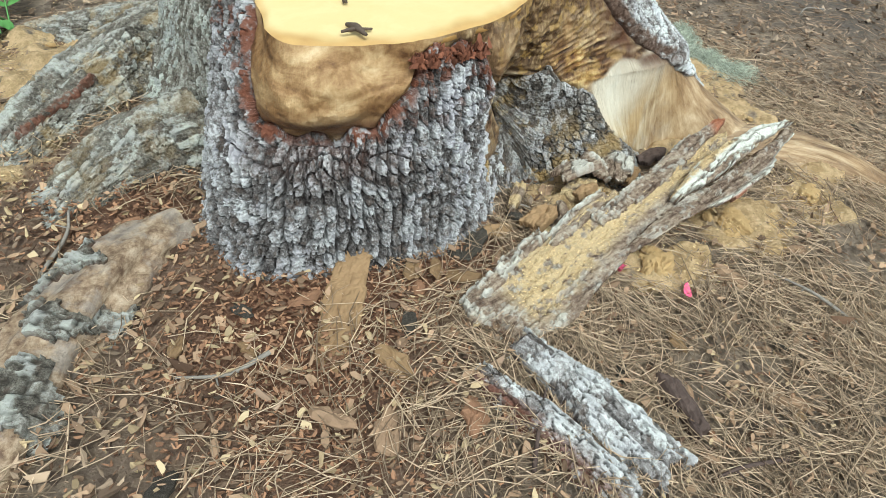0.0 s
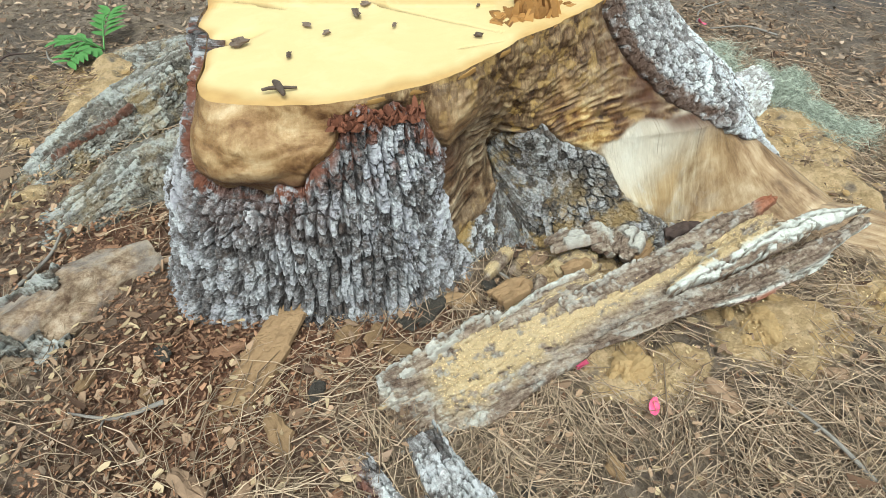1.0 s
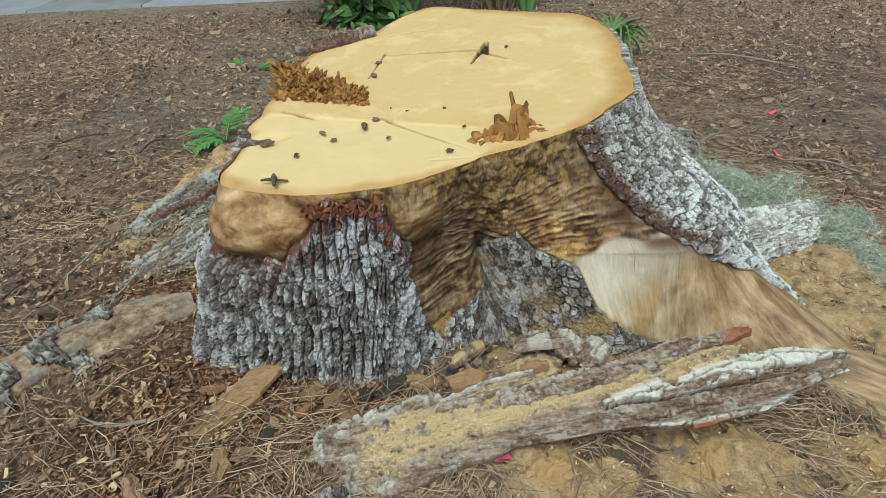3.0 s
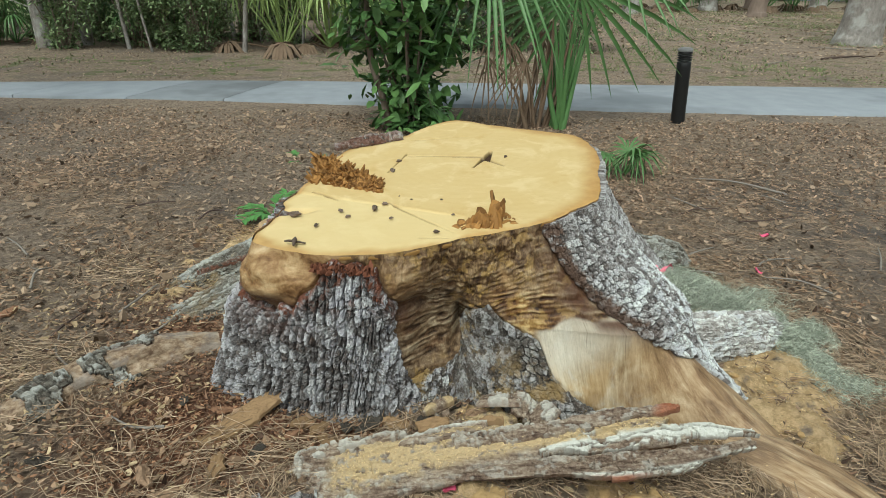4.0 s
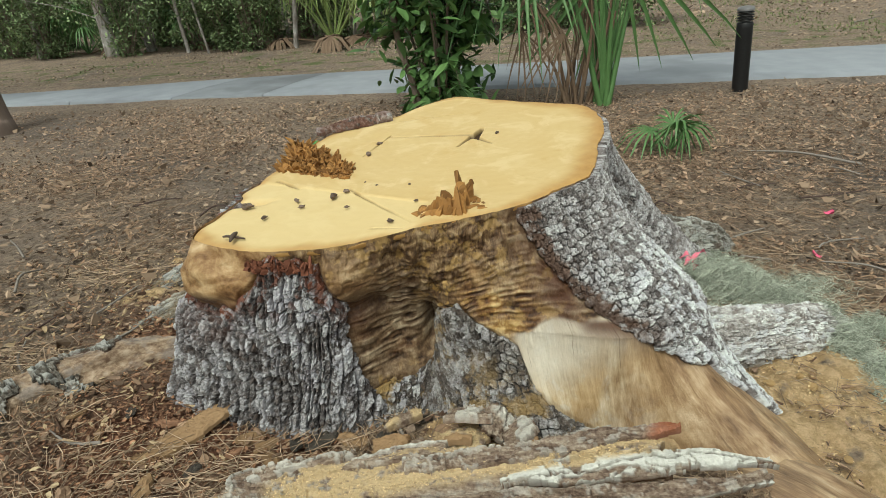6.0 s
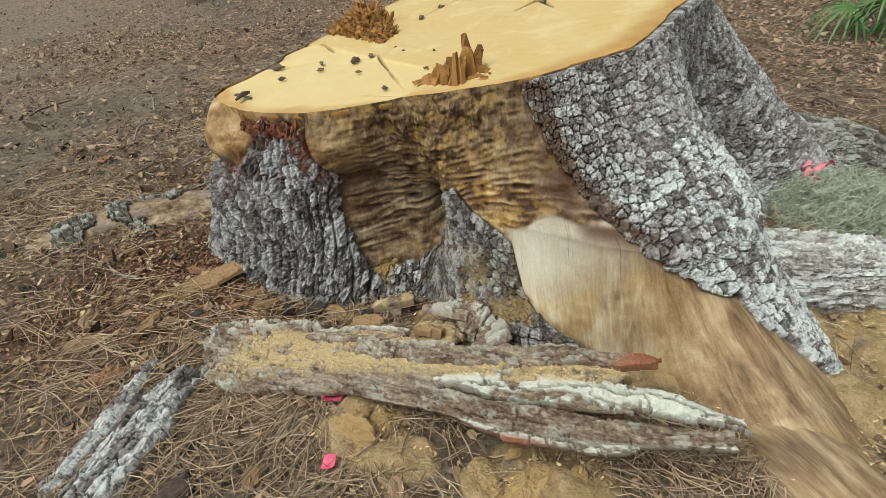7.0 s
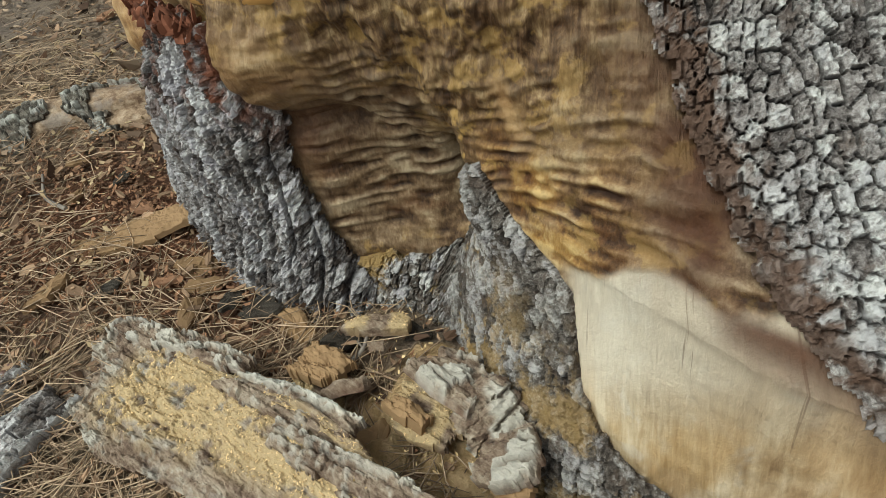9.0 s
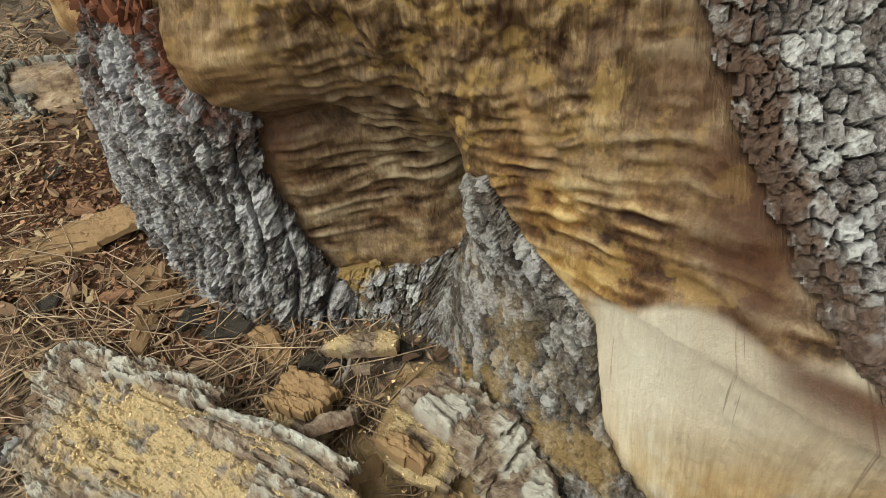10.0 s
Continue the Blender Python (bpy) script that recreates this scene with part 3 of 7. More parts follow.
def ground_height(x, y):
    """Level ground with a slight fall to the front right, humps and hollows."""
    x, y = np.asarray(x, float), np.asarray(y, float)
    d = np.hypot(x, y + 0.3)
    near = 1 - ramp(d, 2.0, 5.0)
    z = near * (-0.035 * x + 0.012) + near * 0.03 * ramp(-x, 0.5, 1.4)
    z = z + 0.018 * rough(x * 2.1, y * 2.1, 0 * x, 3, 5) * near + 0.03 * rough(x * 0.5, y * 0.5, 0 * x, 2, 9) * ramp(d, 2, 6) * (1 - ramp(d, 25, 60))
    return z


def inside_stump(x, y, margin=0.0):
    b = np.degrees(np.arctan2(y - MIDDLE[1], x - MIDDLE[0]))
    return np.hypot(x - MIDDLE[0], y - MIDDLE[1]) < stump_radius(b, np.full_like(np.asarray(x, float), 0.03)) + margin


# ---- ground ----
def dust_amount(x, y):
    """Where sawdust drifted over the soil."""
    spots = [(0.58, -1.40, 0.15, 1.0), (0.13, -1.40, 0.10, 1.0), (0.26, -1.44, 0.08, 0.8), (1.30, -0.70, 0.26, 1.0), (1.24, -0.96, 0.2, 1.0), (0.74, -1.0, 0.09, 0.9), (0.98, -1.46, 0.12, 0.9), (1.2, -1.35, 0.10, 0.8), (0.2, -1.05, 0.22, 0.55), (-0.98, 0.50, 0.26, 0.9), (-1.12, 0.26, 0.12, 0.9), (-1.35, -0.15, 0.3, 0.35)]
    out = 0
    for sx, sy, w, a in spots:
        out = np.maximum(out, a * bell(np.hypot(x - sx, y - sy), w * 1.3))
    return out


def red_amount(x, y):
    return np.clip(1.1 * bell(np.hypot((x + 0.85) / 1.3, y + 1.08), 0.26) + 0.8 * bell(np.hypot(x + 1.05, y + 0.45), 0.3) + 0.7 * bell(np.hypot((x + 0.35) / 1.9, y + 1.08), 0.14) + 0.55 * bell(np.hypot((x + 0.95) / 1.2, y + 1.45), 0.22), 0, 0.9)


def damp_amount(x, y):
    """Dark trampled soil at the right and a worn track at the back left."""
    right = bell(np.hypot(x - 3.05, (y - 0.7) / 2.1), 0.75)
    track = bell((y - 1.6) + 0.75 * (x + 2.0), 0.75) * ramp(-x, 1.0, 1.8)
    return np.clip(right + 0.42 * track, 0, 1)


def build_ground():
    radii = np.concatenate([np.linspace(0.0, 3.4, 230)[:-1], 3.4 * (400 / 3.4) ** np.linspace(0, 1, 150)])
    ang = np.linspace(0, 2 * math.pi, 560, endpoint=False)
    r, a = np.meshgrid(radii, ang, indexing="ij")
    x, y = r * np.cos(a) + 0.1, r * np.sin(a) - 0.9
    z = ground_height(x, y)
    near = 1 - ramp(r, 2.4, 3.4)
    z = z + near * 0.008 * rough(x * 11, y * 11, 0 * x, 3, 21)
    dust = dust_amount(x, y)
    crumbly = ramp(dust + 0.35 * rough(x * 9, y * 9, 0 * x, 4, 25), 0.34, 0.60)
    dust = np.clip(0.35 * dust + 0.75 * crumbly, 0, 1)
    z = z + near * crumbly * (0.030 + 0.055 * rough(x * 12, y * 10, 0 * x, 4, 23)) + (1 - ramp(r, 4.5, 8)) * 0.014 * rough(x * 5.5, y * 5.5, 0 * x, 4, 27)
    # the path's bed is let in by a step
    grass = ramp(y, 6.5, 7.5) * (1 - ramp(y, 9.0, 10.5)) + 0.9 * ramp(x, 6, 9) * ramp(y, 12, 16)
    g = Geo().add(np.stack([x, y, z], -1), grid_faces(len(radii), 560, True), dust=dust, damp=damp_amount(x, y), red=red_amount(x, y), grass=np.clip(grass, 0, 1))
    return solo("ground", g, m_ground, "brown soil strewn with dry pine needles and bark mulch", "ground", kind="structure")


build_ground()

# ---- the stump ----
STUMP = thing("tree_stump", (0, -0.2, 0), "freshly sawn wide oak stump with grey bark and bare wood", "tree stump")


def build_wood():
    b = np.concatenate([np.linspace(-180, -150, 60, endpoint=False), np.linspace(-150, -26, 760, endpoint=False), np.linspace(-26, 180, 300, endpoint=False)])
    s = np.linspace(0, 1, 250)
    bb, ss = np.meshgrid(b, s)
    zz = -0.12 + (rim_height(bb) + 0.12) * ss
    arc = np.radians(bb) * 0.75
    bark = np.maximum(np.maximum(front_bark(bb, zz), side_bark(bb, zz)), low_bark(bb, zz))
    open_wood = ramp(-bark, -0.02, 0.02)
    pale = ramp(turn(bb), -65.5, -63) * ramp(0.333 + 0.0042 * (turn(bb) + 63) + 0.012 * np.sin(arc * 40) + 0.01 * rough(arc * 30, 0 * zz, 0 * zz, 3, 30) - zz, -0.004, 0.012) * ramp(-bb, 20, 25)
    honey = ramp(turn(bb), -156, -152) * ramp(-turn(bb), 112, 120) * ramp(zz, 0.36, 0.43)
    honey = np.maximum(honey, 0.75 * bell(turn(bb) + 102, 5) * bell(zz - 0.53, 0.07))
    honey = np.maximum(honey, bell(turn(bb) + 71.5 + 30 * (zz - 0.5), 1.6) * bell(zz - 0.50, 0.035))
    stain = ramp(turn(bb), -64, -52) * bell(side_bark(bb, zz) + 0.03, 0.15) * ramp(zz, 0.3, 0.36) * ramp(lump(arc * 14, zz * 26, 0 * zz, 44), 0.05, 0.6) * 0.95
    stain = np.maximum(stain, 0.8 * bell(turn(bb) + 103, 3.5) * bell(zz - 0.40, 0.07))
    gold = np.clip(ramp(turn(bb), -82, -72) * ramp(-turn(bb), 55, 64) * ramp(zz, 0.28, 0.34) * (1 - 0.9 * ramp(zz, 0.44, 0.54)) * (0.45 + 0.55 * lump(arc * 9, zz * 7, 0 * zz, 34)) + 0.15 * lump(arc * 6, zz * 6, 0 * zz, 35), 0, 1)
    stain = np.maximum(stain, 0.85 * ramp(turn(bb), -152, -146) * ramp(-turn(bb), 122, 126) * bell(zz - 0.43, 0.035))
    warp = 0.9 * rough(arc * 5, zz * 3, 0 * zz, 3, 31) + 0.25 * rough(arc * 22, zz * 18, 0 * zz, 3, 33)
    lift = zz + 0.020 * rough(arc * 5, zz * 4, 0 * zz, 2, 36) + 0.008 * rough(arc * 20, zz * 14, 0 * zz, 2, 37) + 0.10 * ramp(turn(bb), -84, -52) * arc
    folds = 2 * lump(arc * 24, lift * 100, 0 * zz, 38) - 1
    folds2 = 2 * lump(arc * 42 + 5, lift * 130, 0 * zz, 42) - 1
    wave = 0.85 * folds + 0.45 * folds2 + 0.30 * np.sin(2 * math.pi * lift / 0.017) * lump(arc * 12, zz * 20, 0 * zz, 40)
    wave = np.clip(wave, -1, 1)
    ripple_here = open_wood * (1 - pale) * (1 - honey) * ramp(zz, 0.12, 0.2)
    amp = 0.0072 * (0.35 + 0.9 * lump(arc * 7, zz * 9, 0 * zz, 41)) * (1 - 0.55 * ramp(zz, 0.48, 0.58))
    torn = ramp(zz + 0.03 * rough(arc * 9, 0 * zz, 0 * zz, 3, 67) + 0.10 * bell(turn(bb) + 82, 5), 0.44, 0.54) * open_wood * (1 - honey) * (1 - 0.5 * ramp(turn(bb), -70, -58))
    streak = rough(arc * 60, zz * 3, 0 * zz, 3, 51)
    out = ripple_here * amp * wave + 0.010 * open_wood * rough(arc * 9, zz * 7, 0 * zz, 4, 61) + 0.0045 * pale * streak + torn * (0.021 * rough(arc * 26, zz * 16, 0 * zz, 4, 63) + 0.004 * rough(arc * 110, zz * 12, 0 * zz, 3, 64)) + honey * (0.020 * rough(arc * 9, zz * 12, 0 * zz, 3, 65) + 0.006 * rough(arc * 24, zz * 30, 0 * zz, 4, 68)) - 0.02 * (1 - open_wood)
    out = out * (1 - 0.9 * ramp(ss, 0.95, 1.0))
    dust = 0.8 * bell(turn(bb) + 79, 9) * bell(zz - 0.40, 0.06) + 0.5 * bell(turn(bb) + 60, 9) * bell(zz - 0.36, 0.05) + 0.7 * bell(zz - 0.13, 0.03) * open_wood + 0.55 * torn
    g = Geo().add(stump_place(bb, zz, out), grid_faces(len(s), len(b), True), ripple_shade=0.5 + 0.5 * wave * ripple_here, pale=pale, honey=np.maximum(honey, pale * ramp(stump_radius(bb, zz) + 0.12 * rough(arc * 14, zz * 2, 0 * zz, 3, 69), 0.84, 1.12)), torn=torn, gold=gold, grain_u=arc, grain_v=stump_radius(bb, zz) - zz, stain=stain, dust=np.clip(dust, 0, 1) * (1 - pale))
    return part("stripped_wood", g, m_wood, STUMP, "brown rippled wood with a pale scar")


build_wood()


def crack_depth(x, y):
    """Depth of the drying cracks at the heart and along the saw's hinge."""
    lines = [((0.166, -0.04), (0.196, 0.064), 0.021), ((0.166, -0.04), (0.243, -0.145), 0.012), ((0.157, -0.039), (0.108, -0.14), 0.010), ((0.157, -0.008), (-0.201, 0.065), 0.013),
             ((-0.201, 0.091), (-0.272, -0.153), 0.003), ((-0.24, -0.496), (0.02, -0.786), 0.004), ((-0.563, -0.342), (-0.447, -0.433), 0.006), ((-0.201, 0.297), (0.099, 0.316), 0.004), ((-0.099, -0.81), (0.0, -0.824), 0.0025)]
    deep = np.zeros_like(x)
    wob = 0.0016 * rough(x * 30, y * 30, 0 * x, 2, 71)
    for (ax, ay), (bx, by), w in lines:
        dx, dy = bx - ax, by - ay
        t = np.clip(((x - ax) * dx + (y - ay) * dy) / (dx * dx + dy * dy), 0, 1)
        d = np.hypot(x - ax - t * dx, y - ay - t * dy) + wob
        deep = np.maximum(deep, ramp(w * (1.15 - 0.75 * t) - d, -0.0015, 0.003))
    return deep


def build_cut():
    ang = np.linspace(-180, 180, 721)[:-1]
    f = np.linspace(0, 1, 230) ** 0.75
    ff, bb = np.meshgrid(f, ang, indexing="ij")
    r = ff * (stump_radius(bb, rim_height(bb)) - 0.001 + 0.004 * rough(bb * 0.25, 0 * bb, 0 * bb, 3, 81))
    x, y = MIDDLE[0] + r * np.cos(np.radians(bb)), MIDDLE[1] + r * np.sin(np.radians(bb))
    notch = bell(x + 0.637, 0.075) * bell(y + 0.529 - 0.05 * (x + 0.637), 0.017)
    deep = crack_depth(x, y)
    front = ramp(-(y - (-0.339) - (-0.473) * (x - (-0.617))), -0.004, 0.004)
    z = top_height(x, y) + 0.003 - 0.022 * deep - 0.006 * front * ramp(0.05 - x, -0.02, 0.02) - 0.004 * ramp(ff, 0.97, 1) - 0.05 * notch
    z = z + 0.0012 * rough(x * 14, y * 14, 0 * x, 3, 91)
    edge = ramp(ff + 0.05 * rough(x * 9, y * 9, 0 * x, 3, 83), 0.93 - 0.09 * ramp(x, 0.2, 0.5), 1.0) * (0.8 + 0.15 * ramp(x, 0.3, 0.55))
    v = np.stack([x, y, z], -1)
    g = Geo().add(v, grid_faces(len(f), 720, True), crack=deep, edge=np.maximum(edge, notch), lighter=front * ramp(0.1 - x, 0, 0.1))
    skirt = np.stack([x[-1], y[-1], z[-1] - 0.011], -1)
    inner = np.stack([MIDDLE[0] + (x[-1] - MIDDLE[0]) * 0.985, MIDDLE[1] + (y[-1] - MIDDLE[1]) * 0.985, z[-1] - 0.02], -1)
    g.add(np.vstack([v[-1], skirt, inner]), grid_faces(3, 720, True), crack=0, edge=1, lighter=0)
    return part("sawn_face", g, m_cut, STUMP, "flat pale yellow sawn face with drying cracks")


build_cut()


def bark_crust(b0, b1, z0, z1, step, inside, wide, tall, relief, thick, seed, style, material, label, red_fn=None, dust_fn=None, scrape_fn=None):
    """Bark plates over the wood between two bearings, where inside() is positive."""
    mean = 0.85
    nb = int(np.radians(b1 - b0) * mean / step)
    bear = np.linspace(b0, b1, nb)
    zs = np.linspace(z0, z1, 240)
    zb, bb = np.meshgrid(zs, bear)
    zb = np.minimum(zb, rim_height(bb) - 0.002)
    rb = stump_radius(bb, zb)
    run = np.concatenate([np.zeros((nb, 1)), np.cumsum(np.hypot(np.diff(rb, axis=1), np.diff(zb, axis=1)), 1)], 1)
    run = run - run[:, -1:]
    level = np.arange(run.min(), 0, step)
    z = np.stack([np.interp(level, run[k], zb[k]) for k in range(nb)])
    b = np.broadcast_to(bear[:, None], z.shape)
    h = np.broadcast_to(level[None], z.shape)
    zt = rim_height(b)
    arc = np.radians(b) * mean
    flat0 = 0 * z
    bend = rough(arc * 6, h * 5, flat0, 3, seed)
    jitter = rough(arc * 45, h * 40, flat0, 4, seed + 1)
    jitter2 = rough(arc * 45 + 9, h * 40, flat0, 4, seed + 2)
    fine = rough(arc * 130, h * 120, flat0, 4, seed + 7)
    flaky = 3.0 * lump(arc * 60, h * 50, flat0, seed + 8) + 1.2 * lump(arc * 140, h * 110, flat0, seed + 9)
    flaky = (np.floor(flaky) + ramp(flaky % 1, 0.4, 0.6)) / 4 - 0.5
    sway = 0.8 * bend + 0.42 * rough(arc * 15, h * 11, flat0, 3, seed + 16)
    gap, rnd, du, dv = plates(arc / wide + sway + 0.24 * jitter, h / tall + 0.5 * rough(arc * 13, h * 11, flat0, 3, seed + 17) + 0.20 * jitter2, seed)
    gap2, rnd2, du2, dv2 = plates(arc / (wide * 0.52) + 0.9 * sway + 0.30 * jitter2, h / (tall * 0.42) + 0.35 * jitter, seed + 3)
    gap3, rnd3, du3, dv3 = plates(arc / (wide * 0.27) + 0.5 * jitter, h / (tall * 0.2) + 0.5 * jitter2, seed + 4)
    seam = 0.13
    closed = 0.35 + 0.65 * ramp(lump(arc * 9, h * 11, flat0, seed + 6), 0.2, 0.6)
    whole = 1 - closed * (1 - ramp(gap, 0.015, seam))
    small = 1 - (rnd2 > 0.25) * (1 - ramp(gap2, 0.01, 0.16))
    # each plate lies at its own height and tilts, its lower end lifting off
    steps = 0.7 * (rnd - 0.5) + 0.45 * (rnd2 - 0.5) - 0.55 * dv * (0.4 + rnd) + 0.5 * (rnd2 - 0.5) * du - 0.35 * dv2 + 0.25 * (rnd3 - 0.5)
    if style == "blocky":
        steps = 0.35 * (rnd - 0.5) + 0.35 * (rnd2 - 0.5) + 0.3 * (rnd - 0.5) * du + 0.3 * (rnd2 - 0.5) * dv2 + 0.3 * (rnd3 - 0.5)
    if style == "furrowed":
        low = 1 - ramp(z, 0.10, 0.32)
        swing = rough(arc * 6, h * 3.5, flat0, 3, seed + 21) + (0.35 + 0.35 * low) * rough(arc * 19, h * 13, flat0, 3, seed + 22)
        ridge = ramp(np.abs(np.sin(math.pi * (arc / 0.030 + 0.9 * swing))) + 0.35 * lump(arc * 12, h * 10, flat0, seed + 23), 0.05, 0.70)
        steps = 0.55 * (rnd - 0.5) + 0.45 * (rnd2 - 0.5) + 0.5 * (rnd - 0.5) * dv + 0.4 * (rnd2 - 0.5) * du + 0.3 * (rnd3 - 0.5) + 0.75 * (ridge - 0.8) + 0.6 * rough(arc * 9, h * 9, flat0, 2, seed + 27)
        whole = whole * (0.30 + 0.70 * ridge)
    out = thick + relief * (whole - 1) - 0.30 * relief * (1 - small) * whole + relief * (0.72 * steps * (0.25 + 0.75 * whole) + 0.22 * flaky * whole + 0.12 * fine)
    # painted crevice shade, strongest where the plates part
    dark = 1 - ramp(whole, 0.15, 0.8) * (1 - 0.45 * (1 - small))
    out = out + 0.02 * rough(arc * 4, h * 4, flat0, 3, seed + 11)
    jag = 0.020 * rough(arc * 16, h * 9, flat0, 4, seed + 13) + 0.012 * (rnd - 0.5) + 0.012 * (rnd2 - 0.5)
    rim_in = inside(b, z) + jag
    keep = (rim_in > 0) & (z < zt - 0.004)
    share = sum(np.roll(np.roll(keep, da, 0), db, 1).astype(float) for da in range(-4, 5, 2) for db in range(-4, 5, 2)) / 25
    keep = keep & (share > 0.45)
    least = 0.030
    out = least + (np.maximum(out, 0.008) - least) * ramp(rim_in, -0.004, 0.030)
    red = red_fn(b, z, rnd, rnd2) if red_fn else flat0
    dust = dust_fn(b, z) if dust_fn else flat0
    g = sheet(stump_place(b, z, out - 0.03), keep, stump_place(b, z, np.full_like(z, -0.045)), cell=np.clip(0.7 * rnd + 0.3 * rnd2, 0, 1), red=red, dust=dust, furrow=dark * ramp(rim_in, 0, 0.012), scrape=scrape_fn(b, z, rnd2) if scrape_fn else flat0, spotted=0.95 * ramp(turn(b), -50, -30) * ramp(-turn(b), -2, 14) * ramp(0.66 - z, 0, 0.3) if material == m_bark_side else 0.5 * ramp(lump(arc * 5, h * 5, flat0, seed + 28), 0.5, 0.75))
    return part("bark", g, material, STUMP, label, smooth=False)


def torn_red(b, z, rnd, rnd2):
    edge = front_bark(b, z)
    near_top = ramp(0.05 - edge, 0, 0.04) * ramp(z, 0.36, 0.42) * ramp(-turn(b), 103, 107)
    scraped = ramp(z, 0.40, 0.5) * (rnd2 > 0.55) * 0.9 * ramp(-turn(b), 104, 108)
    below = bell(turn(b) + 134, 12) * bell(z - 0.36, 0.05) * 0.8
    return np.clip(near_top * 0.95 + scraped * (rnd < 0.5) * 0.8 + 0.4 * below, 0, 1)


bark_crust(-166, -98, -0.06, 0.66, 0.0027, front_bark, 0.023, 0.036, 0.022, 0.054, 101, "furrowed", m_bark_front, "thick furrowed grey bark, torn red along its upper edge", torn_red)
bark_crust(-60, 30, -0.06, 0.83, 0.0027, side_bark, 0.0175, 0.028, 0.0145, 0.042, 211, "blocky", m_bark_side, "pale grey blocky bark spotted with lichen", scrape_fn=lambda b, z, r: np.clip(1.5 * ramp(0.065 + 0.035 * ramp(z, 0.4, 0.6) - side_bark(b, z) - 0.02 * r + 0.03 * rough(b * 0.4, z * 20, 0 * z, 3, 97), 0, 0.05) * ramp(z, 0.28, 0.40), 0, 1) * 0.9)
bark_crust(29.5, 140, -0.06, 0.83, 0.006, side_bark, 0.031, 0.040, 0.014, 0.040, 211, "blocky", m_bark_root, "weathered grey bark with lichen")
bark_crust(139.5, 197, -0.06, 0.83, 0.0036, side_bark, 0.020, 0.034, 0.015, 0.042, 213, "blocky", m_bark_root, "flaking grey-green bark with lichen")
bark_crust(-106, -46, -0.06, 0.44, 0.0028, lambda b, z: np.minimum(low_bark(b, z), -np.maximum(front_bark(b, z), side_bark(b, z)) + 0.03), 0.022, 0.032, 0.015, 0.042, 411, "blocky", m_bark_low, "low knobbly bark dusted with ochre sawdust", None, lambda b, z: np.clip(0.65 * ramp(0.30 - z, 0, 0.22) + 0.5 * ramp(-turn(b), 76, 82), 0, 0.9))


def bark_root(points, radii, seed, label, dust=0.0, wide=0.024, tall=0.055, material=None):
    """A root above the ground: a tapered, plated, uneven bar of bark."""
    pts = np.asarray(points, float)
    length = np.linalg.norm(np.diff(pts, axis=0), axis=1).sum()
    rings, sides = int(length / 0.0042), int(2 * math.pi * max(radii) / 0.0042)
    base = tube(points, radii, sides, rings, 0.30, seed, caps=False)
    v = base.v[0].reshape(rings, sides, 3)
    mid = v.mean(1, keepdims=True)
    way = v - mid
    way /= np.linalg.norm(way, axis=-1, keepdims=True)
    s, a = np.meshgrid(np.linspace(0, length, rings), np.linspace(0, 2 * math.pi * max(radii), sides), indexing="ij")
    wob = rough(s * 45, a * 45, 0 * s, 4, seed)
    bend = rough(s * 8, a * 9, 0 * s, 3, seed + 2)
    gap, rnd, du, dv = plates(s / tall + 0.5 * bend + 0.25 * wob, a / wide + 0.5 * rough(s * 7, a * 8, 0 * s + 4, 3, seed) + 0.25 * wob, seed)
    gap2, rnd2, du2, dv2 = plates(s / (0.5 * tall) + 0.4 * bend - 0.3 * wob, a / (0.55 * wide) + 0.3 * wob, seed + 3)
    crack = 1 - (0.4 + 0.6 * ramp(lump(s * 10, a * 12, 0 * s, seed + 6), 0.25, 0.6)) * (1 - ramp(gap, 0.01, 0.16))
    out = 0.012 * crack * (0.5 + 0.7 * rnd) + 0.004 * (rnd2 - 0.5) - 0.003 * (1 - ramp(gap2, 0.01, 0.15)) + 0.005 * rnd * du + 0.003 * rough(s * 110, a * 110, 0 * s, 3, seed + 1) + 0.018 * rough(s * 5, a * 9, 0 * s, 3, seed + 8)
    g = Geo().add((v + way * out[..., None]).reshape(-1, 3), grid_faces(rings, sides, True), cell=0.7 * rnd + 0.3 * rnd2, red=0 * rnd, dust=dust + 0 * rnd, broken=0 * rnd, furrow=(0.35 if material else 0.8) * (1 - ramp(crack, 0.2, 0.8)), spotted=0 * rnd + (0.3 if material else 0))
    return part("root", g, material or m_bark_root, STUMP, label, smooth=False)


bark_root([(0.68, -0.54, 0.08), (1.00, -0.57, 0.09), (1.22, -0.48, 0.06), (1.42, -0.38, 0.03), (1.55, -0.32, -0.03)], [0.13, 0.115, 0.09, 0.072, 0.05], 501, "pale grey root reaching out over the soil", wide=0.016, tall=0.035, material=m_bark_pale)
bark_root([(-0.60, 0.28, 0.14), (-0.85, 0.26, 0.09), (-1.10, 0.10, 0.04), (-1.32, -0.15, 0.0), (-1.5, -0.36, -0.08)], [0.16, 0.14, 0.115, 0.09, 0.05], 511, "grey-green lichened root dusted with sawdust", 0.4)
bark_root([(-0.55, 0.35, 0.14), (-0.80, 0.55, 0.06), (-1.02, 0.72, 0.0), (-1.25, 0.85, -0.08)], [0.14, 0.12, 0.09, 0.05], 515, "grey-green root at the back", 0.3)
bark_root([(-0.74, -0.22, 0.09), (-0.98, -0.24, 0.05), (-1.20, -0.36, 0.0), (-1.42, -0.52, -0.07)], [0.13, 0.12, 0.095, 0.06], 521, "grey-green lichened root", 0.2)
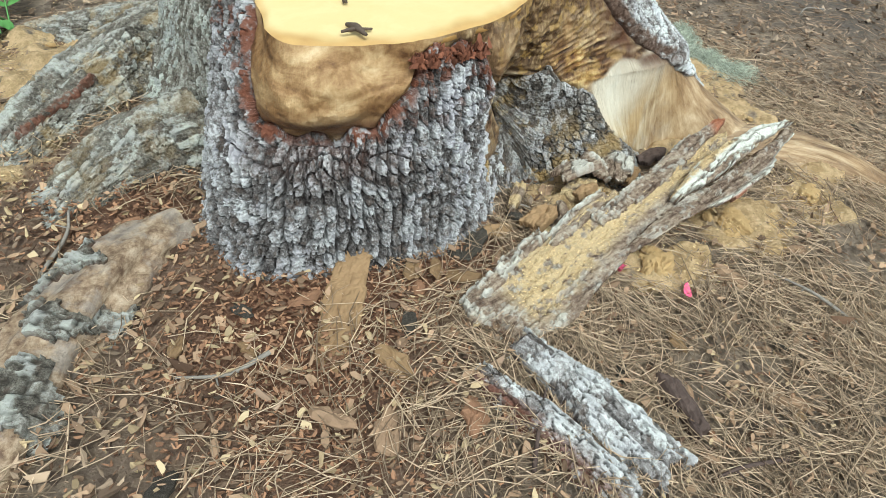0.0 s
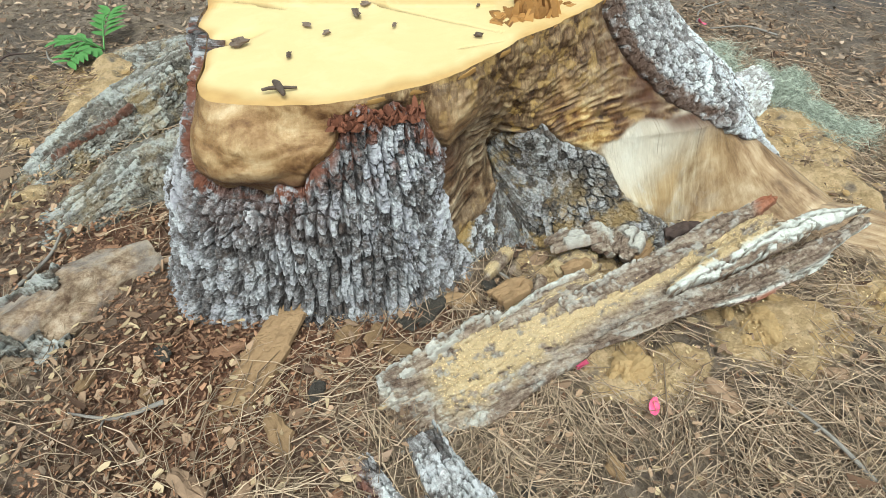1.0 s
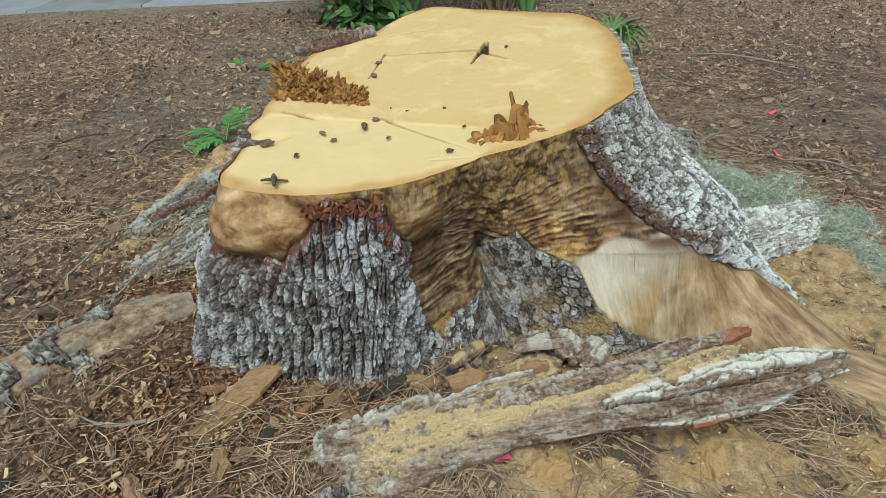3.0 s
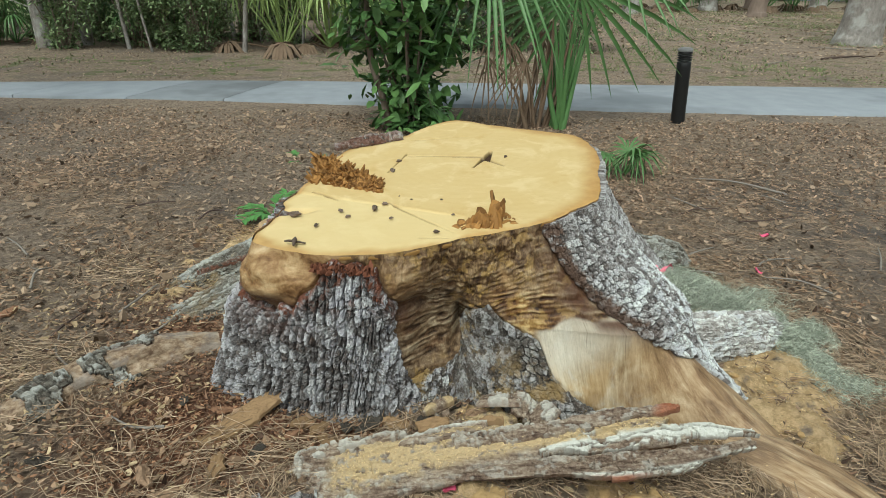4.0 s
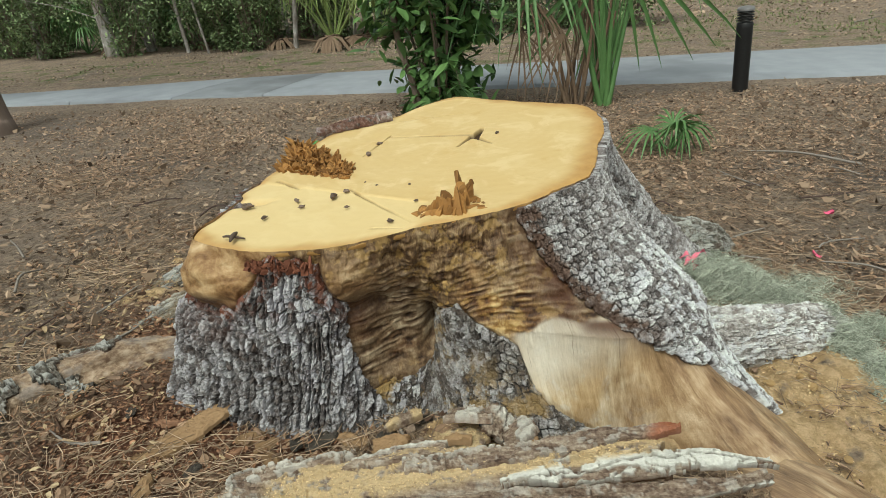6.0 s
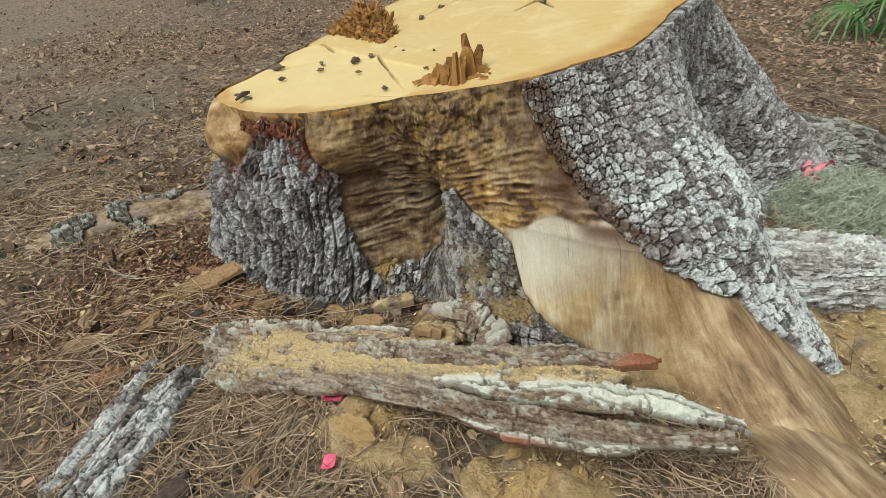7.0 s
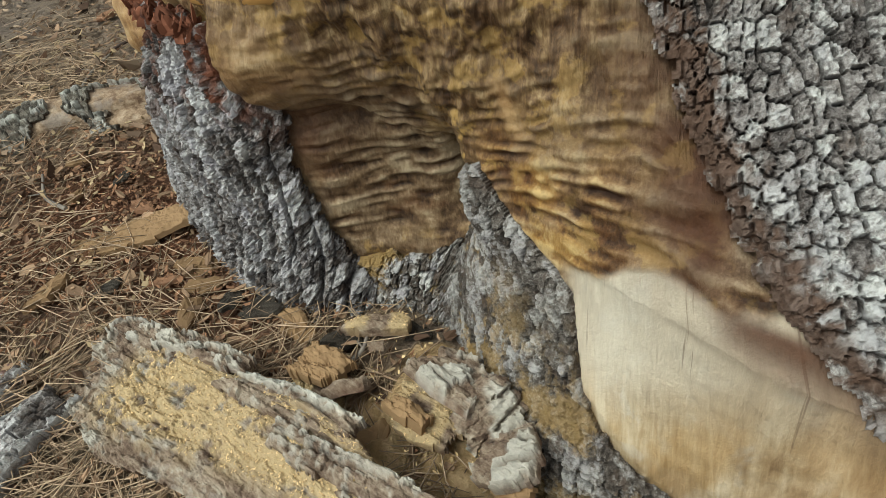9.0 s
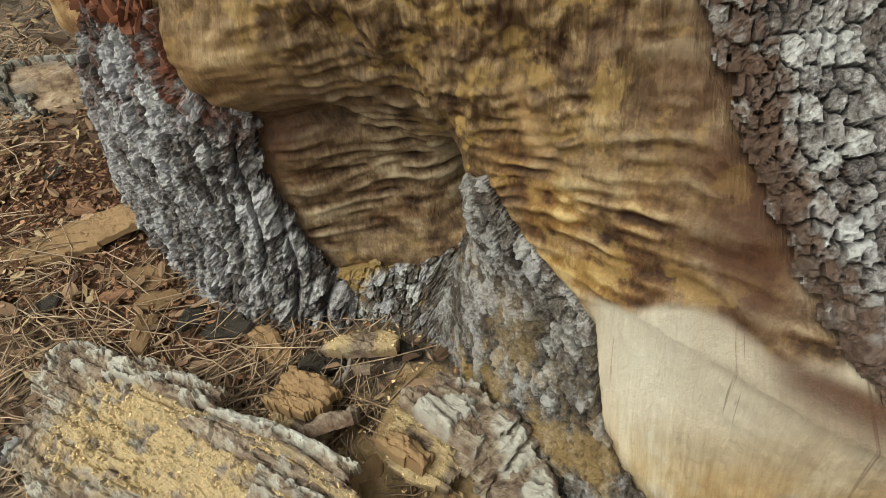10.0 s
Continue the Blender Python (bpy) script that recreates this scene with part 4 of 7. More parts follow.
bark_root([(0.80, 0.22, 0.10), (1.02, 0.33, 0.06), (1.22, 0.43, 0.03), (1.38, 0.52, -0.06)], [0.13, 0.12, 0.10, 0.06], 531, "grey root at the back of the stump")


def build_scar_root():
    """The stripped root that carries the pale scar on to the ground."""
    pts = [(0.78, -0.86, -0.18), (0.97, -1.02, -0.10), (1.13, -1.18, -0.05), (1.30, -1.40, -0.06), (1.46, -1.70, -0.15)]
    rings, sides = 190, 90
    v = tube(pts, [0.10, 0.115, 0.115, 0.105, 0.09], sides, rings, 0.3, 541, caps=False).v[0].reshape(rings, sides, 3)
    mid = v.mean(1, keepdims=True)
    way = (v - mid) / np.linalg.norm(v - mid, axis=-1, keepdims=True)
    s, a = np.meshgrid(np.linspace(0, 1.3, rings), np.linspace(0, 6.28, sides, endpoint=False), indexing="ij")
    out = 0.006 * rough(np.cos(a) * 9, np.sin(a) * 9, s * 2.5, 4, 543)
    g = Geo().add((v + way * out[..., None]).reshape(-1, 3), grid_faces(rings, sides, True), ripple_shade=0.5 + 0 * a, pale=1 + 0 * a, torn=0 * a, gold=0 * a, grain_u=a * 0.12, grain_v=s, honey=1.0 + 0 * a, stain=0.25 * ramp(rough(s * 6, np.cos(a) * 2, np.sin(a) * 2, 3, 547), 0.1, 0.5), dust=0 * a)
    return part("root", g, m_wood, STUMP, "stripped pale root with streaked wood")


build_scar_root()


def shards(spots, material, name, label, seed, parent=STUMP, lean=0.5, tip=0.06):
    """Torn upright splinters: spots are (x, y, z, height, width) of each."""
    rng = np.random.default_rng(seed)
    g = Geo()
    for x, y, z, h, w in spots:
        a = rng.uniform(0, 6.28)
        ca, sa = np.cos(a), np.sin(a)
        base = np.array([(-w, -w * 0.45), (w, -w * 0.4), (w * 0.9, w * 0.45), (-w, w * 0.4)]) * rng.uniform(0.7, 1.3, (4, 1))
        lx, ly = rng.normal(0, lean * h * 0.5, 2)
        ring = []
        for k, (f, t) in enumerate(((1.0, -0.15), (0.85 + 0.15 * tip, 0.35), (0.5 + 0.4 * tip, 0.75), (tip, 1.0))):
            q = base * f
            ring.append(np.stack([x + q[:, 0] * ca - q[:, 1] * sa + lx * t, y + q[:, 0] * sa + q[:, 1] * ca + ly * t, np.full(4, z + h * t) + rng.normal(0, 0.05 * h, 4) * (k > 0)], -1))
        g.add(np.vstack(ring), np.vstack([grid_faces(4, 4, True), [[12, 13, 14, 15]]]))
    return part(name, g, material, parent, label, smooth=False)


def build_torn():
    rng = np.random.default_rng(7)
    spots = []
    for k in range(900):
        u, w = rng.uniform(0, 1), rng.uniform(0, 1)
        x = -0.603 + 0.32 * u
        low, high = -0.231 - 0.157 * u, 0.064 - 0.329 * u - 0.10 * (u > 0.6) * (u - 0.6)
        y = low + (high - low) * w
        spots.append((x, y, top_height(x, y) - 0.005, rng.uniform(0.008, 0.042) * (1.2 - 0.5 * u) * (0.6 + 0.6 * w), rng.uniform(0.006, 0.017)))
    shards(spots, m_torn, "torn_fibre", "ragged brown torn wood fibre", 8, lean=1.3, tip=0.35)
    spots = []
    for k in range(90):
        u = rng.uniform(0, 1)
        x, y = 0.03 + 0.21 * u, -0.745 + 0.06 * rng.uniform(-0.6, 1) + 0.02 * u
        tall = 0.022 + 0.06 * bell(u - 0.42, 0.13) + 0.115 * bell(u - 0.70, 0.07)
        spots.append((x, y, top_height(x, y) - 0.01, tall * rng.uniform(0.35, 0.8), rng.uniform(0.014, 0.034)))
    shards(spots, m_torn, "torn_fibre", "upright brown hinge splinters", 9, lean=0.45, tip=0.4)
    spots = []
    for k in range(160):
        b = rng.uniform(-122, -108)
        p = stump_place(np.array([b]), np.array([0.585]))[0]
        a = np.radians(b)
        o = rng.uniform(-0.005, 0.03)
        spots.append((p[0] + o * np.cos(a), p[1] + o * np.sin(a), rng.uniform(0.57, 0.6), rng.uniform(0.006, 0.022), rng.uniform(0.005, 0.012)))
    shards(spots, m_inner_red, "torn_fibre", "red shredded inner bark", 10, lean=0.9)


build_torn()


# ---- fallen bark and wood round the stump ----
def flakes(x, y, rng, lo, hi, lift, curl=0.25, height=None, jag=1.0):
    """Small curled chips and leaves with thickness: a bent six-sided plate each."""
    n = len(x)
    a = np.linspace(0, 2 * math.pi, 6, endpoint=False)
    size = rng.uniform(lo, hi, n)
    turn_a = rng.uniform(0, 6.28, n)
    rad = size[:, None] * (0.87 + 0.4 * jag * rng.uniform(-1.05, 0.95, (n, 6)))
    px, py = rad * np.cos(a), rad * np.sin(a) * rng.uniform(0.18, 0.6, n)[:, None]
    tx, ty = rng.normal(0, 0.3, n), rng.normal(0, 0.3, n)
    pz = tx[:, None] * px + ty[:, None] * py + curl * (px ** 2) / size[:, None] * rng.uniform(-1, 1.5, n)[:, None]
    gx, gy = np.cos(turn_a)[:, None] * px - np.sin(turn_a)[:, None] * py, np.sin(turn_a)[:, None] * px + np.cos(turn_a)[:, None] * py
    base = (ground_height(x, y) if height is None else height) + 0.010 + rng.uniform(0, lift, n)
    topv = np.stack([x[:, None] + gx, y[:, None] + gy, base[:, None] + pz], -1)
    low = topv - np.array([0, 0, 1.0]) * (0.09 * size)[:, None, None]
    v = np.concatenate([topv, low], 1)
    tri = np.array([[0, 1, 2, 3], [0, 3, 4, 5]] + [[k, k + 6, (k + 1) % 6 + 6, (k + 1) % 6] for k in range(6)])
    return Geo().add(v.reshape(-1, 3), (np.arange(n)[:, None, None] * 12 + tri[None]).reshape(-1, 4))


def bark_slab(name, points, widths, thick, seed, label, category, hollow=0.15, step=0.006, white=None, dust=None, red=None, roll=0.0, material=None, ridge=0.012, group="", grooved=0.0, parent=None, ragged=1.0):
    """A long broken piece of bark along points: ragged ends, layered strips along it, hollow beneath."""
    pts = np.asarray(points, float)
    length = np.linalg.norm(np.diff(pts, axis=0), axis=1).sum()
    n, m = int(length / step), max(12, int(max(widths) / step))
    t = np.linspace(0, len(pts) - 1, n)
    mid = np.stack([np.interp(t, np.arange(len(pts)), pts[:, k]) for k in range(3)], 1)
    wide = np.interp(t, np.arange(len(widths)), widths)
    way = np.gradient(mid, axis=0)
    way /= np.linalg.norm(way, axis=1)[:, None]
    side = np.cross(way, (0, 0, 1.0))
    side /= np.linalg.norm(side, axis=1)[:, None]
    up = np.cross(side, way)
    c, sn = math.cos(radians(roll)), math.sin(radians(roll))
    side, up = side * c + up * sn, up * c - side * sn
    s, w = np.meshgrid(np.linspace(0, length, n), np.linspace(-0.5, 0.5, m), indexing="ij")
    x = w * wide[:, None]
    z0 = 0 * s
    rel = s / length
    arch = hollow * wide[:, None] * (0.25 - w * w) * 2
    warp = rough(s * 6, x * 14, z0, 3, seed)
    jit = rough(s * 60, x * 60, z0, 3, seed + 1)
    eu, ev, rnd, rnd2, fu, fv = blocks(x, s, 0.030, 0.11, 0.8 * warp + 0.25 * jit, 0.4 * warp + 0.2 * jit, seed + 3)
    layer = 4.0 * lump(s * 4.5, x * 34 + 0.8 * warp, z0, seed + 7) + 1.3 * lump(s * 45, x * 80, z0, seed + 8)
    layer = (np.floor(layer) + ramp(layer % 1, 0.40, 0.60)) / 5 - 0.5
    crack = ramp(np.minimum(eu, 1.5 * ev), 0.0004, 0.004)
    top = arch + ridge * (0.7 * (rnd - 0.5) * crack - 0.45 * (1 - crack) + 1.5 * layer) + 0.0045 * rough(s * 70, x * 110, z0, 4, seed + 4) + 0.006 * rough(s * 14, x * 40, z0, 3, seed + 14)
    gap, rnd5, du, dv = plates(x / 0.019 + 0.6 * warp + 0.22 * jit, s / 0.050 + 0.5 * rough(s * 9, x * 20, z0, 3, seed + 19) + 0.25 * jit, seed + 18)
    groove = 0.1 + 0.9 * ramp(gap, 0.01, 0.11)
    top = top - grooved * (1 - groove) + 0.3 * grooved * (rnd5 - 0.5)
    crust = white(rel, w, s, x, rnd) if white else z0
    grit = dust(rel, w, s, x) if dust else z0
    crust = crust * (0.25 + 0.75 * ramp(np.minimum(eu, ev) + 0.002 * jit, 0.0005, 0.003))
    top = top + 0.008 * ramp(crust, 0.3, 0.6) + 0.004 * grit
    ends = np.minimum(s, length - s) + ragged * (0.05 * rough(x * 16, z0, z0 + 3, 4, seed + 5) - 0.02) + 0.02 * (rnd - 0.5)
    sides = (0.5 - abs(w)) * wide[:, None] + ragged * (0.02 * rough(s * 6, np.sign(w) * 3, z0, 5, seed + 6) - 0.006) + 0.012 * (rnd2 - 0.5)
    edge = np.minimum(ends, sides)
    keep = edge > 0
    base = mid[:, None] + side[:, None] * x[..., None]
    over = base + up[:, None] * (top + thick * 0.5 - 0.25 * thick * bell(edge, 0.006))[..., None]
    under = base + up[:, None] * (arch * 0.8 - thick * 0.5 + 0.004 * rough(s * 20, x * 40, z0 + 9, 3, seed))[..., None]
    at = dict(cell=rnd, furrow=0.85 * (1 - ramp(groove, 0.2, 0.7)) * (grooved > 0), red=red(rel, w) if red else z0, dust=grit, white=crust)
    g = sheet(over, keep, under, **at)
    sheet(under[:, ::-1], keep[:, ::-1], under[:, ::-1], g, **{k: np.broadcast_to(a, keep.shape)[:, ::-1] * (k != "dust") for k, a in at.items()})
    if dust is not None:
        rng = np.random.default_rng(seed)
        pick = np.flatnonzero(keep.ravel() & (np.broadcast_to(grit, keep.shape).ravel() > 0.4))
        if len(pick) > 50:
            pick = rng.choice(pick, min(6000, len(pick) // 2))
            p = over.reshape(-1, 3)[pick] + rng.normal(0, 0.002, (len(pick), 3)) * (1, 1, 0)
            solo("sawdust", flakes(p[:, 0], p[:, 1], rng, 0.0012, 0.0034, 0.001, 0.2, height=p[:, 2] - 0.009), m_grain, "ochre sawdust grains lying on the bark", "sawdust", kind="stuff", smooth=False)
    if parent is not None:
        return part(name, g, material or m_slab, parent, label, smooth=False)
    return solo(name, g, material or m_slab, label, category, group, smooth=False)


def long_slab():
    """The long fallen slab: a dusty base with strips of bark split off along it, one over the other."""
    ob = thing("bark_slab", (0.2, -1.28, 0.05), "long fallen slab of split bark crusted white and strewn with sawdust", "bark")
    speck = lambda s, x, seed, a, b: ramp(rough(s * 24, x * 42, 0 * s, 4, seed) + 0.4 * rough(s * 110, x * 110, 0 * s, 2, seed + 1), a, b)
    drift = lambda t, w, s, x: np.clip(0.95 * ramp(t, 0.10, 0.2) * ramp(w, -0.62, -0.30) * (1 - ramp(w + 0.5 * t, 0.22, 0.5)) * speck(s, x, 617, -0.42, -0.05), 0, 0.92)
    bark_slab("base", [(-0.49, -1.345, 0.05), (-0.25, -1.325, 0.07), (0.05, -1.275, 0.10), (0.4, -1.255, 0.135), (0.72, -1.215, 0.165)], [0.19, 0.25, 0.21, 0.15, 0.12], 0.024, 601, "", "", 0.03, 0.0034, ridge=0.012, parent=ob, roll=-8,
              white=lambda t, w, s, x, r: 0.4 * speck(s, x, 614, 0.1, 0.25) * (1 - ramp(t, 0.25, 0.5)) + 0.2 * speck(s, x, 615, 0.15, 0.35), dust=drift)
    bark_slab("strip", [(-0.49, -1.262, 0.068), (-0.30, -1.22, 0.088), (-0.105, -1.172, 0.108)], [0.05, 0.065, 0.05], 0.020, 603, "strip of bark crusted pale grey", "", 0.05, 0.0034, ridge=0.012, parent=ob, ragged=0.6, roll=12,
              white=lambda t, w, s, x, r: 0.6 * speck(s, x, 621, -0.15, 0.1))
    bark_slab("strip", [(-0.16, -1.222, 0.096), (0.0, -1.195, 0.115), (0.155, -1.165, 0.132)], [0.05, 0.075, 0.055], 0.020, 605, "brown strip of bark with a grey edge", "", 0.05, 0.0034, ridge=0.014, parent=ob, ragged=0.6, roll=6,
              white=lambda t, w, s, x, r: np.clip(0.9 * ramp(-w, 0.2, 0.42) * speck(s, x, 623, -0.4, -0.1) + 0.35 * speck(s, x, 624, 0.05, 0.2), 0, 1))
    bark_slab("strip", [(0.02, -1.243, 0.116), (0.24, -1.213, 0.142), (0.5, -1.178, 0.170), (0.78, -1.125, 0.195)], [0.05, 0.065, 0.075, 0.05], 0.022, 607, "long brown strip with a red broken end", "", 0.06, 0.0034, ridge=0.013, parent=ob, ragged=0.6, roll=4,
              white=lambda t, w, s, x, r: 0.4 * speck(s, x, 625, 0.05, 0.25) + 0.5 * ramp(-w, 0.3, 0.45) * speck(s, x, 626, -0.2, 0.1), red=lambda t, w: 0.9 * ramp(t + 0.05 * w, 0.86, 0.92) + 0 * w)
    bark_slab("strip", [(0.26, -1.305, 0.142), (0.46, -1.285, 0.168), (0.66, -1.262, 0.192), (0.80, -1.258, 0.208), (0.965, -1.287, 0.212)], [0.03, 0.07, 0.085, 0.06, 0.035], 0.022, 609, "strip crusted white with flaking lichen", "", 0.05, 0.0034, ridge=0.016, parent=ob, ragged=0.7, roll=-10,
              white=lambda t, w, s, x, r: np.clip(1.1 * ramp(lump(s * 9, x * 40, 0 * s, 611) + 0.30 * rough(s * 55, x * 70, 0 * s, 3, 613) + 0.25 * ramp(t, 0.25, 0.7) - 0.3 * (r < 0.22), 0.38, 0.48), 0, 1), dust=lambda t, w, s, x: np.clip(0.9 * ramp(-w, 0.05, 0.25) * (1 - ramp(t, 0.45, 0.62)) * speck(s, x, 627, -0.4, 0.0), 0, 0.9))
    bark_slab("strip", [(0.02, -1.355, 0.095), (0.26, -1.345, 0.122), (0.50, -1.36, 0.145), (0.70, -1.345, 0.165), (0.94, -1.297, 0.188)], [0.05, 0.07, 0.085, 0.08, 0.04], 0.026, 612, "lower brown strip with a white edge", "", 0.04, 0.0034, ridge=0.013, parent=ob, ragged=0.8, roll=-26,
              white=lambda t, w, s, x, r: np.clip(0.9 * ramp(w, 0.18, 0.36) * speck(s, x, 628, -0.35, -0.05) * ramp(t, 0.25, 0.4) + 0.35 * speck(s, x, 629, 0.1, 0.3), 0, 1), red=lambda t, w: 0.95 * bell(t - 0.52, 0.10) * ramp(w, 0.32, 0.44))


long_slab()
def split_piece():
    """A furrowed piece of bark, split at its upper end."""
    ob = thing("bark_piece", (-0.45, -1.6, 0.03), "furrowed grey bark piece lying on pine needles", "bark")
    bark_slab("lobe", [(-0.435, -1.385, 0.065), (-0.40, -1.60, 0.055), (-0.375, -1.88, 0.035)], [0.085, 0.145, 0.16], 0.045, 631, "", "", 0.20, 0.0034, ridge=0.010, grooved=0.016, material=m_bark_side, parent=ob, ragged=0.8)
    bark_slab("lobe", [(-0.57, -1.42, 0.055), (-0.53, -1.60, 0.045), (-0.49, -1.86, 0.025)], [0.06, 0.11, 0.12], 0.045, 633, "brown split lobe", "", 0.20, 0.0034, ridge=0.010, grooved=0.014, material=m_bark_side, parent=ob, ragged=0.9, roll=-18, red=lambda t, w: 0.85 * ramp(w, -0.2, 0.2) + 0 * t)


split_piece()
bark_slab("wood_chip", [(-0.565, -0.91, 0.11), (-0.70, -1.05, 0.06), (-0.91, -1.28, 0.035)], [0.09, 0.12, 0.10], 0.018, 641, "long tan torn wood chip leaning on the bark", "wood chip", 0.05, 0.005, material=m_chip, ridge=0.005)
def broken_chunk(at, label, pieces):
    """Shards of one split lump of bark, leaning on each other: ends, width, roll and look of each."""
    ob = thing("bark_chunk", at, label, "bark")
    for k, (a, b, wide, roll, look_of) in enumerate(pieces):
        mid = 0.5 * (np.array(a) + np.array(b)) + (0, 0, 0.008)
        keys = dict(dust=dict(dust=lambda t, w, s, x: np.clip(0.9 * ramp(rough(s * 25, x * 25, 0 * s, 3, 17), -0.3, 0.1), 0, 1)), crust=dict(white=lambda t, w, s, x, r: 0.65 * ramp(rough(s * 30, x * 30, 0 * s, 3, 19), -0.1, 0.2)), tan=dict(material=m_chip), plain=dict())[look_of]
        bark_slab("shard", [a, mid, b], [wide * 0.8, wide, wide * 0.85], 0.022, 651 + 7 * k + int(100 * at[0]), "", "", 0.06, 0.0035, roll=roll, ridge=0.010, parent=ob, ragged=0.7, **keys)
    return ob


broken_chunk((-0.03, -1.09, 0), "tan split bark chunk with a dark broken side", [((-0.11, -1.10, 0.05), (0.02, -1.09, 0.075), 0.10, 10, "tan"), ((-0.02, -1.15, 0.045), (0.06, -1.05, 0.05), 0.07, 60, "plain"), ((-0.10, -1.13, 0.025), (0.04, -1.13, 0.02), 0.09, 0, "dust")])
broken_chunk((0.2, -1.04, 0), "white-edged bark chunk filled with sawdust", [((0.08, -1.08, 0.055), (0.26, -1.05, 0.055), 0.12, 4, "dust"), ((0.10, -0.99, 0.09), (0.28, -1.01, 0.11), 0.11, 25, "crust"), ((0.25, -1.09, 0.08), (0.28, -0.95, 0.11), 0.10, -25, "crust"), ((0.10, -1.09, 0.075), (0.2, -1.09, 0.085), 0.05, 15, "tan")])
broken_chunk((0.34, -1.08, 0), "upright pale bark shards beside the slab", [((0.28, -1.09, 0.06), (0.38, -1.02, 0.115), 0.12, 15, "crust"), ((0.33, -1.12, 0.05), (0.40, -1.09, 0.09), 0.06, -20, "tan")])
broken_chunk((-0.04, -0.97, 0), "small bark chunk dusted ochre", [((-0.09, -1.01, 0.04), (0.02, -0.93, 0.05), 0.06, 5, "dust"), ((-0.05, -1.03, 0.035), (0.04, -0.97, 0.045), 0.03, 30, "crust")])
bark_slab("bark_piece", [(-1.26, -0.06, 0.12), (-1.10, 0.04, 0.15), (-0.95, 0.12, 0.19)], [0.05, 0.08, 0.07], 0.03, 661, "grey and brown strip of bark lying on a root", "bark", 0.1, 0.005, material=m_bark_root, red=lambda t, w: 0.8 * ramp(w, 0.05, 0.3) + 0 * t, ridge=0.02, grooved=0.008)
bark_slab("root_stub", [(0.50, -1.03, 0.03), (0.57, -1.04, 0.06), (0.62, -1.06, 0.07)], [0.05, 0.07, 0.05], 0.03, 665, "dark splintered root stub by the scar", "root", 0.3, 0.0045, material=m_darkwood, ridge=0.012)
bark_slab("dark_wood_piece", [(-0.17, -1.66, 0.03), (-0.24, -1.86, 0.03)], [0.055, 0.06], 0.05, 681, "dark damp piece of wood on needles", "wood piece", 0.35, 0.006, material=m_darkwood, ridge=0.01)
bark_slab("wood_piece", [(0.04, -1.82, -0.01), (0.14, -2.02, -0.01)], [0.08, 0.07], 0.03, 691, "weathered brown piece of wood on needles", "wood piece", 0.2, 0.006, material=m_flake, ridge=0.01)
bark_slab("dark_wood_piece", [(-1.18, -1.30, 0.03), (-0.98, -1.48, 0.02)], [0.07, 0.06], 0.05, 695, "dark weathered piece of wood", "wood piece", 0.35, 0.006, material=m_darkwood, ridge=0.01)


